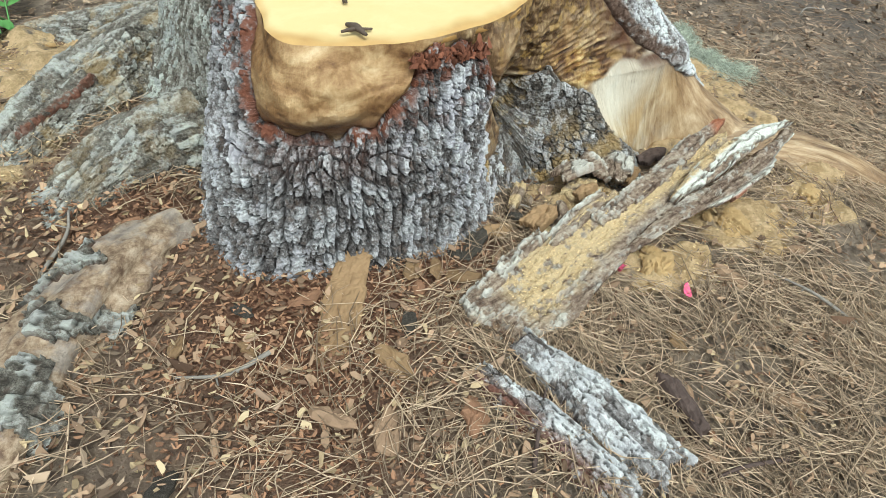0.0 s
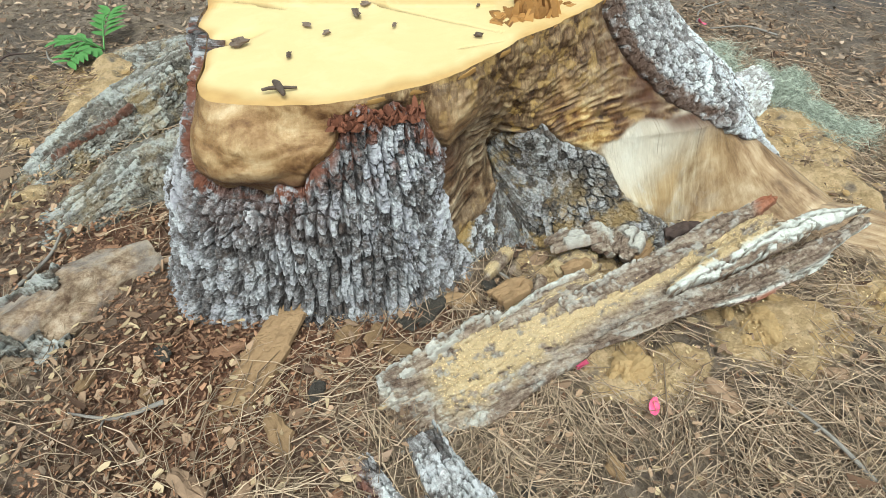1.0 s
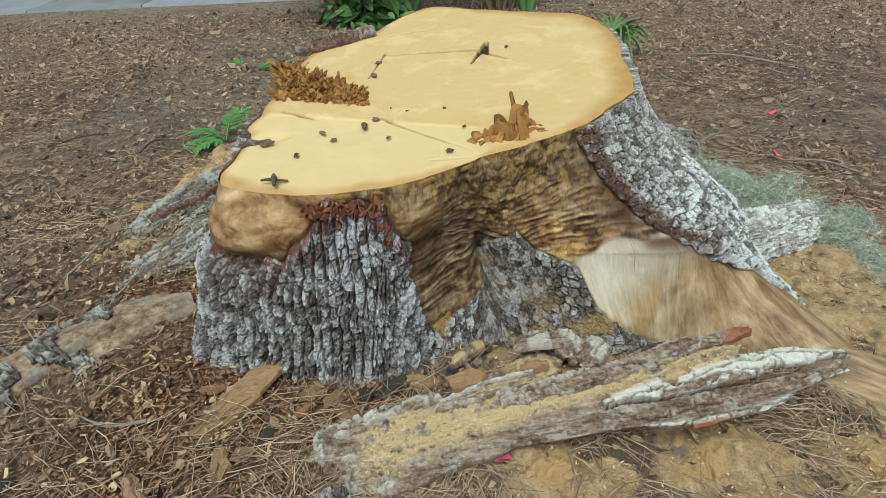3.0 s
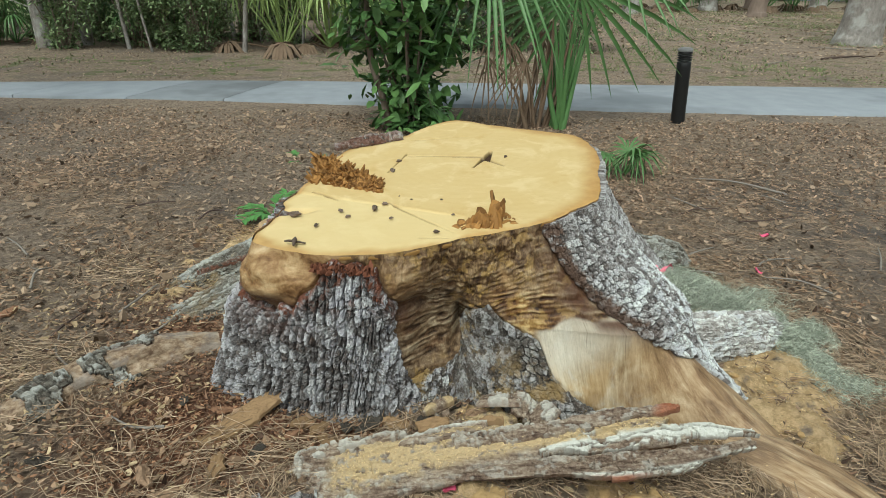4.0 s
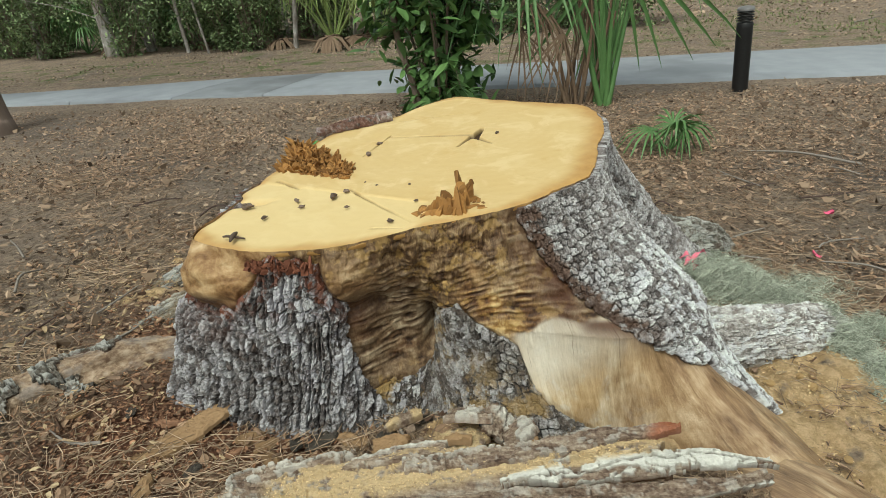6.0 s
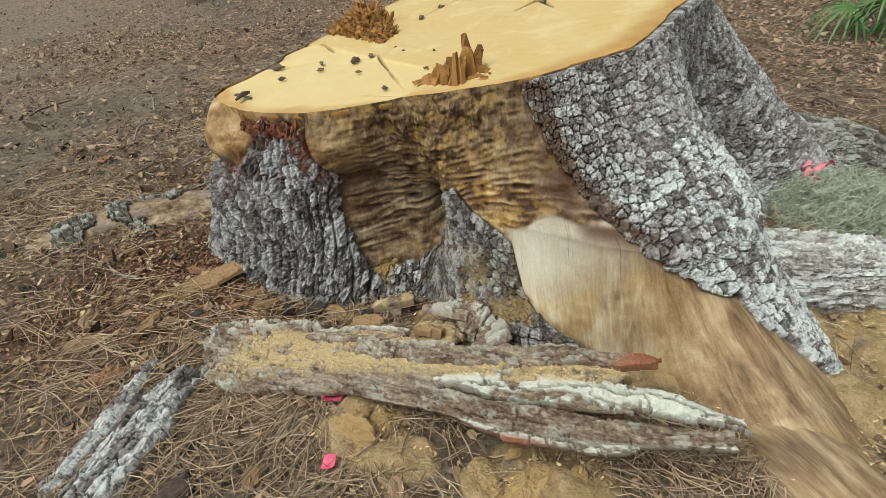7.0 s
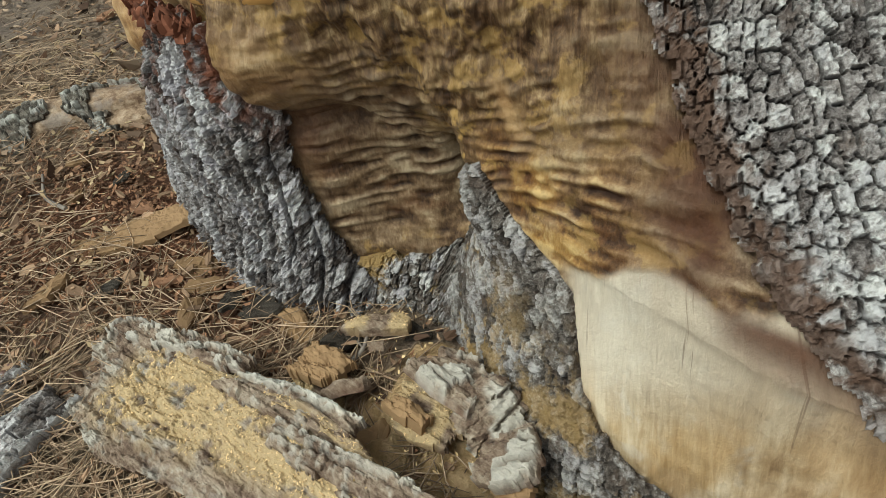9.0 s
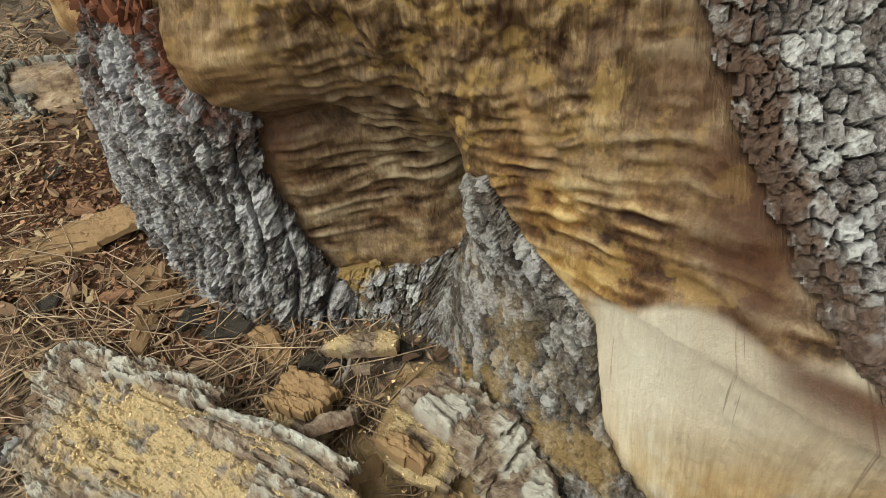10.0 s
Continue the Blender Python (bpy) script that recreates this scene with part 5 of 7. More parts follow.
def exposed_root():
    """A root that surfaces beside the stump: bare tan wood with plates of bark left on it."""
    root = thing("surface_root", (-1.25, -0.8, 0.0), "bare tan surface root with lichened bark patches", "root")
    pts = [(-0.97, -0.58, 0.01), (-1.14, -0.69, 0.03), (-1.32, -0.86, 0.03), (-1.46, -1.06, 0.015), (-1.62, -1.36, -0.03)]
    rings, sides = 210, 80
    v = tube(pts, [0.09, 0.115, 0.125, 0.12, 0.10], sides, rings, 0.35, 701, caps=False).v[0].reshape(rings, sides, 3)
    mid = v.mean(1, keepdims=True)
    way = (v - mid) / np.linalg.norm(v - mid, axis=-1, keepdims=True)
    s, a = np.meshgrid(np.linspace(0, 1.1, rings), np.linspace(0, 6.28, sides, endpoint=False), indexing="ij")
    ca, sa = np.cos(a), np.sin(a)
    v = v + way * (0.020 * rough(s * 5, ca * 2.2, sa * 2.2, 4, 703) + 0.006 * rough(s * 9, ca * 14, sa * 14, 3, 706))[..., None]
    wood = Geo().add(v.reshape(-1, 3), grid_faces(rings, sides, True))
    k = Mat("weathered_root_wood", 0.85)
    grain = k.noise(60, 6, (0.5, 0.5, 1), rough=0.7)
    tan = k.ramp(grain, (0.36, (0.13, 0.08, 0.05)), (0.5, (0.30, 0.215, 0.14)), (0.64, (0.47, 0.37, 0.265)))
    tan = k.mix(k.math("MULTIPLY", k.step(k.noise(9, 6, rough=0.65), 0.48, 0.62), 0.7), tan, k.mix(grain, (0.16, 0.135, 0.115), (0.42, 0.375, 0.33)))
    tan = k.mix(k.math("MULTIPLY", k.step(k.noise(14, 6, rough=0.7), 0.55, 0.66), 0.6), tan, k.mix(grain, (0.06, 0.032, 0.02), (0.2, 0.12, 0.075)))
    part("bare_wood", wood, k.colour(tan, k.math("ADD", grain, k.noise(160, 4)), 0.7, 0.006), root)
    wob = rough(s * 40, a * 4, 0 * s, 4, 704)
    gap, rnd, du, dv = plates(s / 0.036 + 0.35 * wob, a * 0.1 / 0.022 + 0.35 * wob + 0.3 * rough(s * 9, a, 0 * s, 3, 705), 707)
    keep = (0.8 * rough(s * 7, a * 1.3, 0 * s + 2, 4, 709) + 0.6 * bell(s - 0.34, 0.10) * np.cos(a - 2.3) + 0.6 * bell(s - 0.50, 0.09) * np.cos(a - 0.7) + 0.5 * bell(s - 0.78, 0.10) * np.cos(a - 1.6) > 0.37) & (v[..., 2] > -0.02)
    out = 0.006 + 0.010 * ramp(gap, 0.02, 0.2) * (0.4 + rnd) + 0.005 * rough(s * 90, a * 11, 0 * s, 3, 711)
    g = sheet(v + way * out[..., None], keep, v - 0.004 * way, cell=rnd, red=0 * s, dust=0 * s, furrow=1 - ramp(gap, 0.02, 0.2))
    part("bark", g, m_bark_root, root, "flaking grey-green bark", smooth=False)


exposed_root()


def crumb_mesh(size, seed, flat=0.5):
    """A small irregular lump."""
    rng = np.random.default_rng(seed)
    th, ph = np.meshgrid(np.linspace(0.02, math.pi - 0.02, 6), np.linspace(0, 2 * math.pi, 8, endpoint=False), indexing="ij")
    r = size * (1 + 0.45 * rng.uniform(-1, 1, th.shape))
    v = np.stack([r * np.sin(th) * np.cos(ph), 0.6 * r * np.sin(th) * np.sin(ph), flat * r * np.cos(th) + flat * size * 0.8], -1)
    return Geo().add(v.reshape(-1, 3), grid_faces(6, 8, True)).mesh("crumb", False)


def chunk_mesh(seed):
    """A split flake of bark or wood: an irregular slab with a rough top and broken sides."""
    rng = np.random.default_rng(seed)
    n = 14
    a = np.linspace(0, 2 * math.pi, n, endpoint=False)
    r = (1 + 0.28 * rng.uniform(-1, 1, n)) * np.array([1.0, 0.55])[0]
    rings = []
    for f, z in ((0.2, 0.34), (0.6, 0.36), (0.95, 0.28), (1.0, 0.05), (0.8, -0.08)):
        rings.append(np.stack([f * r * np.cos(a), 0.55 * f * r * np.sin(a), z + 0.09 * rng.uniform(-1, 1, n)], -1))
    g = Geo().add(np.vstack(rings), grid_faces(5, n, True))
    g.add(np.vstack([rings[0], rings[0].mean(0)]), [[(k + 1) % n, n, k] for k in range(n)])
    return g.mesh("chunk", False)


def loose_chunks():
    """Broken flakes that lie round the stump's foot and on the needles."""
    rng = np.random.default_rng(53)
    meshes = [chunk_mesh(60 + k) for k in range(4)]
    looks = ((m_chip, "broken tan flake of wood on the litter"), (m_redflake, "red flake of inner bark on the litter"), (m_bark_root, "grey flake of bark on the litter"), (m_flake, "brown flake of bark on the litter"))
    made = {}
    spots = [(-0.62, -0.98, 0.05, 0), (-0.50, -1.06, 0.045, 0), (-0.44, -1.09, 0.04, 0), (-0.40, -1.15, 0.05, 0), (-0.53, -1.13, 0.03, 1), (-0.35, -1.08, 0.035, 2), (-0.72, -1.30, 0.055, 0), (-0.62, -1.22, 0.04, 2), (-0.80, -1.02, 0.04, 1),
             (-0.28, -1.06, 0.05, 2), (-0.18, -1.05, 0.05, 0), (-0.08, -1.02, 0.045, 2), (0.12, -1.15, 0.06, 0), (-0.95, -0.98, 0.03, 2), (-0.99, -1.10, 0.025, 0), (-0.25, -1.14, 0.03, 3), (0.44, -1.12, 0.04, 0), (0.5, -1.05, 0.05, 1),
             (-0.92, -1.36, 0.05, 3), (-0.84, -1.45, 0.06, 3), (-0.66, -1.52, 0.05, 1), (-1.12, -1.02, 0.03, 0), (0.3, -1.55, 0.05, 3), (0.62, -1.6, 0.04, 3), (-0.05, -1.62, 0.035, 0), (0.1, -0.97, 0.04, 3), (0.02, -0.93, 0.035, 2)]
    for k in range(60):
        a, d = rng.uniform(0, 6.28), rng.uniform(1.0, 2.2)
        spots.append((d * math.cos(a), -0.6 + d * math.sin(a), rng.uniform(0.012, 0.04), int(rng.integers(4))))
    for k, (x, y, s, kind) in enumerate(spots):
        if inside_stump(np.array([x]), np.array([y]), 0.03)[0]:
            continue
        key = (k % 4, kind)
        if key not in made:
            made[key] = meshes[k % 4].copy()
            made[key].materials.append(looks[kind][0])
        ob = new("bark_flake", made[key])
        ob.matrix_basis = pose(x, y, float(ground_height(x, y)) + 0.015, rng.normal(0, 12), rng.normal(0, 12), rng.uniform(0, 360)) @ Matrix.Diagonal((s, s, s * rng.uniform(0.6, 1.1), 1))
        tagged(ob, looks[kind][1], "bark flake", "flakes round the stump")


loose_chunks()
def twigs():
    rng = np.random.default_rng(59)
    spots = [(-0.38, -1.06, 0.16, 20), (-1.05, -1.12, 0.2, 170), (-1.25, -0.55, 0.22, 60), (-1.6, -0.55, 0.2, 80), (1.5, 0.6, 0.3, 30), (1.9, 0.2, 0.35, 150), (2.2, 1.2, 0.4, 10), (1.75, 1.5, 0.35, 120), (1.35, 0.35, 0.4, 165), (-0.55, -1.62, 0.2, 40),
             (0.45, -1.75, 0.25, 100), (1.7, -0.9, 0.25, 70), (-1.9, 0.9, 0.3, 20), (-2.3, 0.2, 0.3, 140), (2.6, 0.6, 0.35, 60), (-0.2, -1.95, 0.2, 160), (-1.42, -0.30, 0.25, 75), (-1.15, 0.1, 0.3, 100), (8.2, 10.4, 1.5, 20), (9.0, 12.2, 1.2, 160), (6.4, 9.6, 1.0, 40), (10.9, 11.2, 1.6, 130), (2.3, 1.9, 0.7, 150), (0.89, -0.15, 0.23, 1)]
    for k in range(22):
        a = rng.uniform(0, 6.28)
        far = rng.uniform(1.4, 3.2)
        spots.append((far * math.cos(a), 0.3 + 0.7 * far * math.sin(a), rng.uniform(0.1, 0.35), rng.uniform(0, 180)))
    for k, (x, y, l, a) in enumerate(spots):
        if inside_stump(np.array([x]), np.array([y]), 0.15)[0]:
            continue
        d = np.array([math.cos(radians(a)), math.sin(radians(a)), 0]) * l / 2
        p = np.array([x, y, float(ground_height(x, y)) + 0.02])
        kink = rng.normal(0, 0.02, 3)
        kink[2] = abs(kink[2])
        g = tube([p - d, p + kink, p + d + (0, 0, 0.012)], [0.006 * max(1, 2.2 * l), 0.005 * max(1, 2.2 * l), 0.003 * max(1, 2 * l)], 7, 14, 0.25, k)
        q = p + kink + 0.25 * d
        tube([q, q + (-d[1] * 0.3, d[0] * 0.3, 0.012)], [0.003, 0.0015], 5, 5, 0.2, k, g)
        solo("twig", g, m_twig if k % 3 else m_darkwood, "dry grey twig on the litter" if k % 3 else "dark dry twig on the litter", "twig", "twigs on the ground")


twigs()
m_clay = simple("ochre_clay", (0.46, 0.29, 0.125), (0.84, 0.60, 0.30), 70, 0.95, 0.9, 0.006, c=(0.64, 0.43, 0.20))


def clod_mesh(seed):
    """A crumbly rounded lump."""
    th, ph = np.meshgrid(np.linspace(0.03, math.pi - 0.03, 18), np.linspace(0, 2 * math.pi, 28, endpoint=False), indexing="ij")
    d = np.stack([np.sin(th) * np.cos(ph), np.sin(th) * np.sin(ph), np.cos(th)], -1)
    r = 1 + 0.55 * rough(d[..., 0] * 1.7, d[..., 1] * 1.7, d[..., 2] * 1.7, 4, seed)
    r = r + 0.22 * rough(d[..., 0] * 6, d[..., 1] * 6, d[..., 2] * 6, 2, seed + 5)
    return Geo().add((d * r[..., None]).reshape(-1, 3), grid_faces(18, 28, True)).mesh("clod", False)


def clods():
    """Lumps of ochre clay and packed sawdust in the drifts."""
    rng = np.random.default_rng(47)
    meshes = [clod_mesh(80 + k) for k in range(6)]
    for cx, cy, spread_r, n, big in ((0.12, -1.43, 0.09, 9, 0.045), (0.56, -1.44, 0.15, 16, 0.05), (1.33, -0.72, 0.2, 14, 0.045), (1.3, -1.05, 0.15, 8, 0.035), (-1.0, 0.5, 0.2, 8, 0.04), (0.95, -1.62, 0.15, 6, 0.04)):
        for k in range(n // 2):
            x, y = cx + rng.normal(0, spread_r), cy + rng.normal(0, spread_r * 0.6)
            if inside_stump(np.array([x]), np.array([y]), 0.03)[0]:
                continue
            s = 0.38 * big * rng.uniform(0.3, 1.0)
            me = meshes[k % 6]
            if not me.materials:
                me.materials.append(m_clay)
            ob = new("clay_clod", me)
            ob.matrix_basis = pose(x, y, float(ground_height(x, y)) + 0.034 * float(dust_amount(x, y)), 0, 0, rng.uniform(0, 360)) @ Matrix.Diagonal((s, s * rng.uniform(0.9, 1.6), s * rng.uniform(0.5, 0.9), 1))
            tagged(ob, "ochre clod of clay on the sawdust drift", "clod", "clods in the sawdust")


def big_clods():
    """Broken lumps of clay dug up beside the slab."""
    for k, (x, y, s, tall) in enumerate(((0.115, -1.425, 0.055, 1.0), (0.16, -1.375, 0.04, 0.8), (0.55, -1.42, 0.06, 0.6), (0.64, -1.38, 0.05, 0.7), (0.47, -1.45, 0.04, 0.6), (1.0, -1.45, 0.05, 0.5), (0.72, -1.44, 0.035, 0.6))):
        me = clod_mesh(90 + k)
        me.materials.append(m_clay)
        ob = new("clay_clod", me)
        ob.matrix_basis = pose(x, y, float(ground_height(x, y)) + 0.012, 0, 0, 40 * k) @ Matrix.Diagonal((s, s * 0.75, s * tall, 1))
        tagged(ob, "large broken clod of ochre clay beside the slab", "clod", "clods in the sawdust")


clods()
big_clods()
CRUMBS = [crumb_mesh(0.012, k) for k in range(5)]


def crumbs_on_top():
    spots = [(-0.589, -0.583, 1.5), (-0.488, -0.686, 0.9), (-0.415, -0.562, 0.9), (-0.379, -0.619, 0.8), (-0.286, -0.556, 1.3), (-0.251, -0.515, 0.9), (-0.215, -0.653, 0.7), (-0.251, -0.146, 1.3), (-0.231, -0.016, 0.9),
             (0.258, -0.028, 0.8), (-0.03, -0.498, 0.5), (-0.149, -0.48, 0.4), (-0.2, -0.441, 0.4), (-0.044, -0.788, 0.8), (0.015, -0.646, 0.5)]
    for k, (x, y, s) in enumerate(spots):
        ob = new("bark_crumb", CRUMBS[k % 5])
        if not ob.data.materials:
            ob.data.materials.append(m_crumb)
        ob.matrix_basis = pose(x, y, top_height(x, y) + 0.003, 0, 0, 67 * k) @ Matrix.Diagonal((s * 1.25, s, s, 1))
        tagged(ob, "small dark bark crumb on the sawn face", "bark crumb", "crumbs on the sawn face")


crumbs_on_top()


def winged_seed():
    """Cross-shaped twig end near the front edge of the sawn face."""
    x, y = -0.538, -0.822
    z = top_height(x, y) + 0.009
    g = tube([(x - 0.035, y + 0.006, z), (x - 0.01, y, z + 0.004), (x + 0.04, y - 0.004, z - 0.003)], [0.003, 0.005, 0.003], 7, 8, 0.4, 3)
    tube([(x - 0.004, y + 0.035, z), (x + 0.002, y, z + 0.006), (x + 0.006, y - 0.035, z + 0.002)], [0.005, 0.009, 0.004], 7, 8, 0.4, 4, g)
    solo("twig_end", g, m_crumb, "dark cross-shaped twig end on the sawn face", "twig")


winged_seed()
bark_slab("bark_strip", [(-0.585, 0.20, 0.698), (-0.415, 0.27, 0.715), (-0.235, 0.345, 0.722)], [0.05, 0.08, 0.07], 0.03, 721, "curved strip of dark brown bark on the sawn face", "bark", 0.3, 0.005, material=m_bark_low, red=lambda t, w: 0.55 + 0 * w, grooved=0.010, ridge=0.02)


# ---- litter ----
def spread(rng, n, x0, x1, y0, y1, keep):
    x, y = rng.uniform(x0, x1, n), rng.uniform(y0, y1, n)
    ok = keep(x, y, rng.uniform(0, 1, n)) & ~inside_stump(x, y, 0.0)
    return x[ok], y[ok]


def needles(x, y, rng, lo, hi, thick, lift):
    """Bent dry needles, each a slim three-sided bar."""
    n = len(x)
    ang = 9.0 * lump(x * 2.6, y * 2.6, 0 * x, 29) + rng.normal(0, 0.75, n)
    half = rng.uniform(lo, hi, n) / 2
    bend = rng.normal(0, 0.22, n)
    t = np.array([-1, 0, 1.0])
    cx = x[:, None] + half[:, None] * t * np.cos(ang)[:, None] - (bend * half)[:, None] * (t ** 2) * np.sin(ang)[:, None]
    cy = y[:, None] + half[:, None] * t * np.sin(ang)[:, None] + (bend * half)[:, None] * (t ** 2) * np.cos(ang)[:, None]
    cz = ground_height(cx, cy) + 0.012 + (rng.uniform(0, lift, n))[:, None] + rng.normal(0, 0.10, n)[:, None] * half[:, None] * t
    cz = np.maximum(cz, ground_height(cx, cy) + 0.002)
    nx, ny = -np.sin(ang), np.cos(ang)
    w = thick * rng.uniform(0.7, 1.3, n)
    v = np.zeros((n, 3, 3, 3))
    for k, (a, b) in enumerate(((-1, 0), (1, 0), (0, 1.3))):
        taper = np.array([0.6, 1, 0.4])
        v[:, :, k, 0] = cx + a * (w * nx)[:, None] * taper
        v[:, :, k, 1] = cy + a * (w * ny)[:, None] * taper
        v[:, :, k, 2] = cz + b * w[:, None] * taper
    f = grid_faces(3, 3, True)
    faces = (np.arange(n)[:, None, None] * 9 + f[None]).reshape(-1, 4)
    return Geo().add(v.reshape(-1, 3), faces)


def leaf_cloud(rng, centres, size, droop=0.3):
    """Leaves as folded six-point blades at the given centres."""
    n = len(centres)
    a, e, s = rng.uniform(0, 6.28, n), rng.normal(-droop, 0.5, n), size * rng.uniform(0.6, 1.3, n)
    d = np.stack([np.cos(a) * np.cos(e), np.sin(a) * np.cos(e), np.sin(e)], -1)
    side = np.stack([-np.sin(a), np.cos(a), rng.normal(0, 0.35, n)], -1)
    up = np.cross(d, side)
    out = np.zeros((n, 8, 3))
    for k, (l, w, h) in enumerate(((0, 0, 0), (0.35, 0.19, 0.05), (0.7, 0.16, 0.03), (1.0, 0, -0.06), (0.7, -0.16, 0.03), (0.35, -0.19, 0.05), (0.35, 0, 0), (0.7, 0, -0.02))):
        out[:, k] = centres + s[:, None] * (l * d + w * side + h * up)
    f = np.array([[0, 1, 6, 6], [0, 6, 5, 5], [1, 2, 7, 6], [6, 7, 4, 5], [2, 3, 7, 7], [7, 3, 4, 4]])
    tri = np.array([[0, 1, 6], [0, 6, 5], [2, 3, 7], [7, 3, 4]])
    quad = np.array([[1, 2, 7, 6], [6, 7, 4, 5]])
    g = Geo()
    base = np.arange(n)[:, None, None] * 8
    g.add(out.reshape(-1, 3), (base + tri[None]).reshape(-1, 3))
    g.f.append((base + quad[None]).reshape(-1, 4))
    return g


def litter():
    rng = np.random.default_rng(31)
    patch = lambda x, y: lump(x * 2.3, y * 2.3, 0 * x, 33)
    clear = lambda x, y: (1 - np.clip(1.15 * dust_amount(x, y), 0, 0.93)) * (1 - 0.85 * red_amount(x, y)) * (1 - 0.35 * ramp(-x, 0.1, 0.7))
    x, y = spread(rng, 105000, -2.4, 2.4, -2.9, 1.3, lambda x, y, r: r < clear(x, y) * ramp(patch(x, y), 0.15, 0.6) * (1 - ramp(np.hypot(x, y + 0.9) + 0.5 * patch(x, y), 1.7, 2.5)))
    solo("pine_needles", needles(x, y, rng, 0.06, 0.19, 0.0014, 0.026), m_needle, "brown dry pine needles strewn thickly round the stump", "pine needles", kind="stuff")
    x, y = spread(rng, 62000, -4.5, 4.8, -4.0, 4.2, lambda x, y, r: (r < 0.85 * ramp(patch(x * 0.6 + 7, y * 0.6) + 0.3 * ramp(x, 0.5, 1.5) - 0.14 * ramp(-x, 0.3, 1.2), 0.3, 0.65) * (1 - ramp(np.hypot(x, y + 0.3), 3.0, 5.2)) * (1 - 0.7 * damp_amount(x, y))) & (np.hypot(x, y + 0.6) > 1.3))
    solo("pine_needles", needles(x, y, rng, 0.05, 0.16, 0.0016, 0.016), simple("weathered_pine_needle", (0.12, 0.07, 0.042), (0.46, 0.325, 0.215), 8, 0.75, vary=0.8), "thinner scatter of brown dry pine needles", "pine needles", kind="stuff")
    x, y = spread(rng, 22000, -2.2, 2.2, -2.4, 0.6, lambda x, y, r: r < 0.55 * (1 - 0.9 * np.clip(dust_amount(x, y), 0, 1)))
    solo("bark_mulch", flakes(x, y, rng, 0.004, 0.022, 0.022), m_flake, "small brown flakes of bark in the litter", "bark mulch", kind="stuff", smooth=False)
    x, y = spread(rng, 2600, -2.2, 2.2, -2.5, 0.6, lambda x, y, r: r < 0.6 * (1 - 0.7 * np.clip(dust_amount(x, y), 0, 1)))
    solo("bark_mulch", flakes(x, y, rng, 0.007, 0.024, 0.02, 0.7), simple("brown_dry_leaf", (0.05, 0.027, 0.018), (0.24, 0.145, 0.09), 50, 0.8, 0.4, vary=0.8), "dark brown curled leaves and bark in the needles", "bark mulch", kind="stuff", smooth=False)
    x, y = spread(rng, 3400, -3.6, 3.4, -1.6, 2.6, lambda x, y, r: (r < 0.8 * ramp(lump(x * 1.7, y * 1.7, 0 * x, 43), 0.35, 0.65)) & (np.hypot(x, y + 0.4) > 1.15))
    solo("bark_mulch", flakes(x, y, rng, 0.008, 0.028, 0.02, 0.6), simple("grey_brown_bark_scrap", (0.055, 0.035, 0.024), (0.36, 0.25, 0.17), 40, 0.9, 0.5, vary=0.85), "scraps of grey-brown bark and leaves on the soil", "bark mulch", kind="stuff", smooth=False)
    x, y = spread(rng, 60000, -1.7, 0.4, -1.9, 0.1, lambda x, y, r: r < red_amount(x, y) * 0.9 + 0.04)
    solo("red_bark_chips", flakes(x, y, rng, 0.0025, 0.0115, 0.014, 0.4), m_redflake, "red crumbled inner bark beside the stump", "bark mulch", kind="stuff", smooth=False)
    x, y = spread(rng, 62000, -9, 9, -3.2, 11.0, lambda x, y, r: (r < (0.58 - 0.4 * damp_amount(x, y)) * (0.35 + 0.65 * ramp(lump(x * 1.3, y * 1.3, 0 * x, 37), 0.25, 0.6))) & ((y < 4.5) | (y > 6.75)) & (np.hypot(x, y + 0.6) > 1.75))
    solo("leaf_litter", flakes(x, y, rng, 0.006, 0.026, 0.012, 0.7, jag=0.6), m_litter, "tan fallen leaves scattered over the soil", "leaf litter", kind="stuff", smooth=False)
    x, y = spread(rng, 62000, -4.6, 4.6, -1.4, 4.6, lambda x, y, r: (r < (0.62 - 0.42 * damp_amount(x, y)) * (0.3 + 0.7 * ramp(lump(x * 3.1, y * 3.1, 0 * x, 57), 0.25, 0.6))) & (np.hypot(x, y + 0.5) > 1.25) & (y < 4.35 - 0.05 * x))
    solo("bark_mulch", flakes(x, y, rng, 0.004, 0.019, 0.016, 0.6), simple("mixed_soil_litter", (0.035, 0.022, 0.015), (0.42, 0.31, 0.215), 30, 0.9, 0.5, vary=0.9), "crumbled bark, leaf and soil litter", "bark mulch", kind="stuff", smooth=False)
    x, y = spread(rng, 46000, -6.0, 6.0, 1.2, 4.6, lambda x, y, r: (r < (0.75 - 0.5 * damp_amount(x, y)) * (0.25 + 0.75 * ramp(lump(x * 0.8, y * 1.6, 0 * x, 63), 0.25, 0.6))) & (y < 4.4 - 0.05 * x))
    solo("leaf_litter", flakes(x, y, rng, 0.006, 0.021, 0.012, 0.8, jag=0.6), simple("warm_leaf_mulch", (0.12, 0.066, 0.04), (0.47, 0.33, 0.225), 35, 0.85, 0.4, vary=0.9), "warm brown leaf mulch before the path", "leaf litter", kind="stuff", smooth=False)
    x, y = spread(rng, 5200, -5.5, 5.5, -1.2, 4.5, lambda x, y, r: (r < (0.5 - 0.35 * damp_amount(x, y)) * (0.3 + 0.7 * ramp(lump(x * 1.1, y * 1.1, 0 * x, 59), 0.3, 0.6))) & (np.hypot(x, y + 0.5) > 1.3) & (y < 4.3 - 0.05 * x))
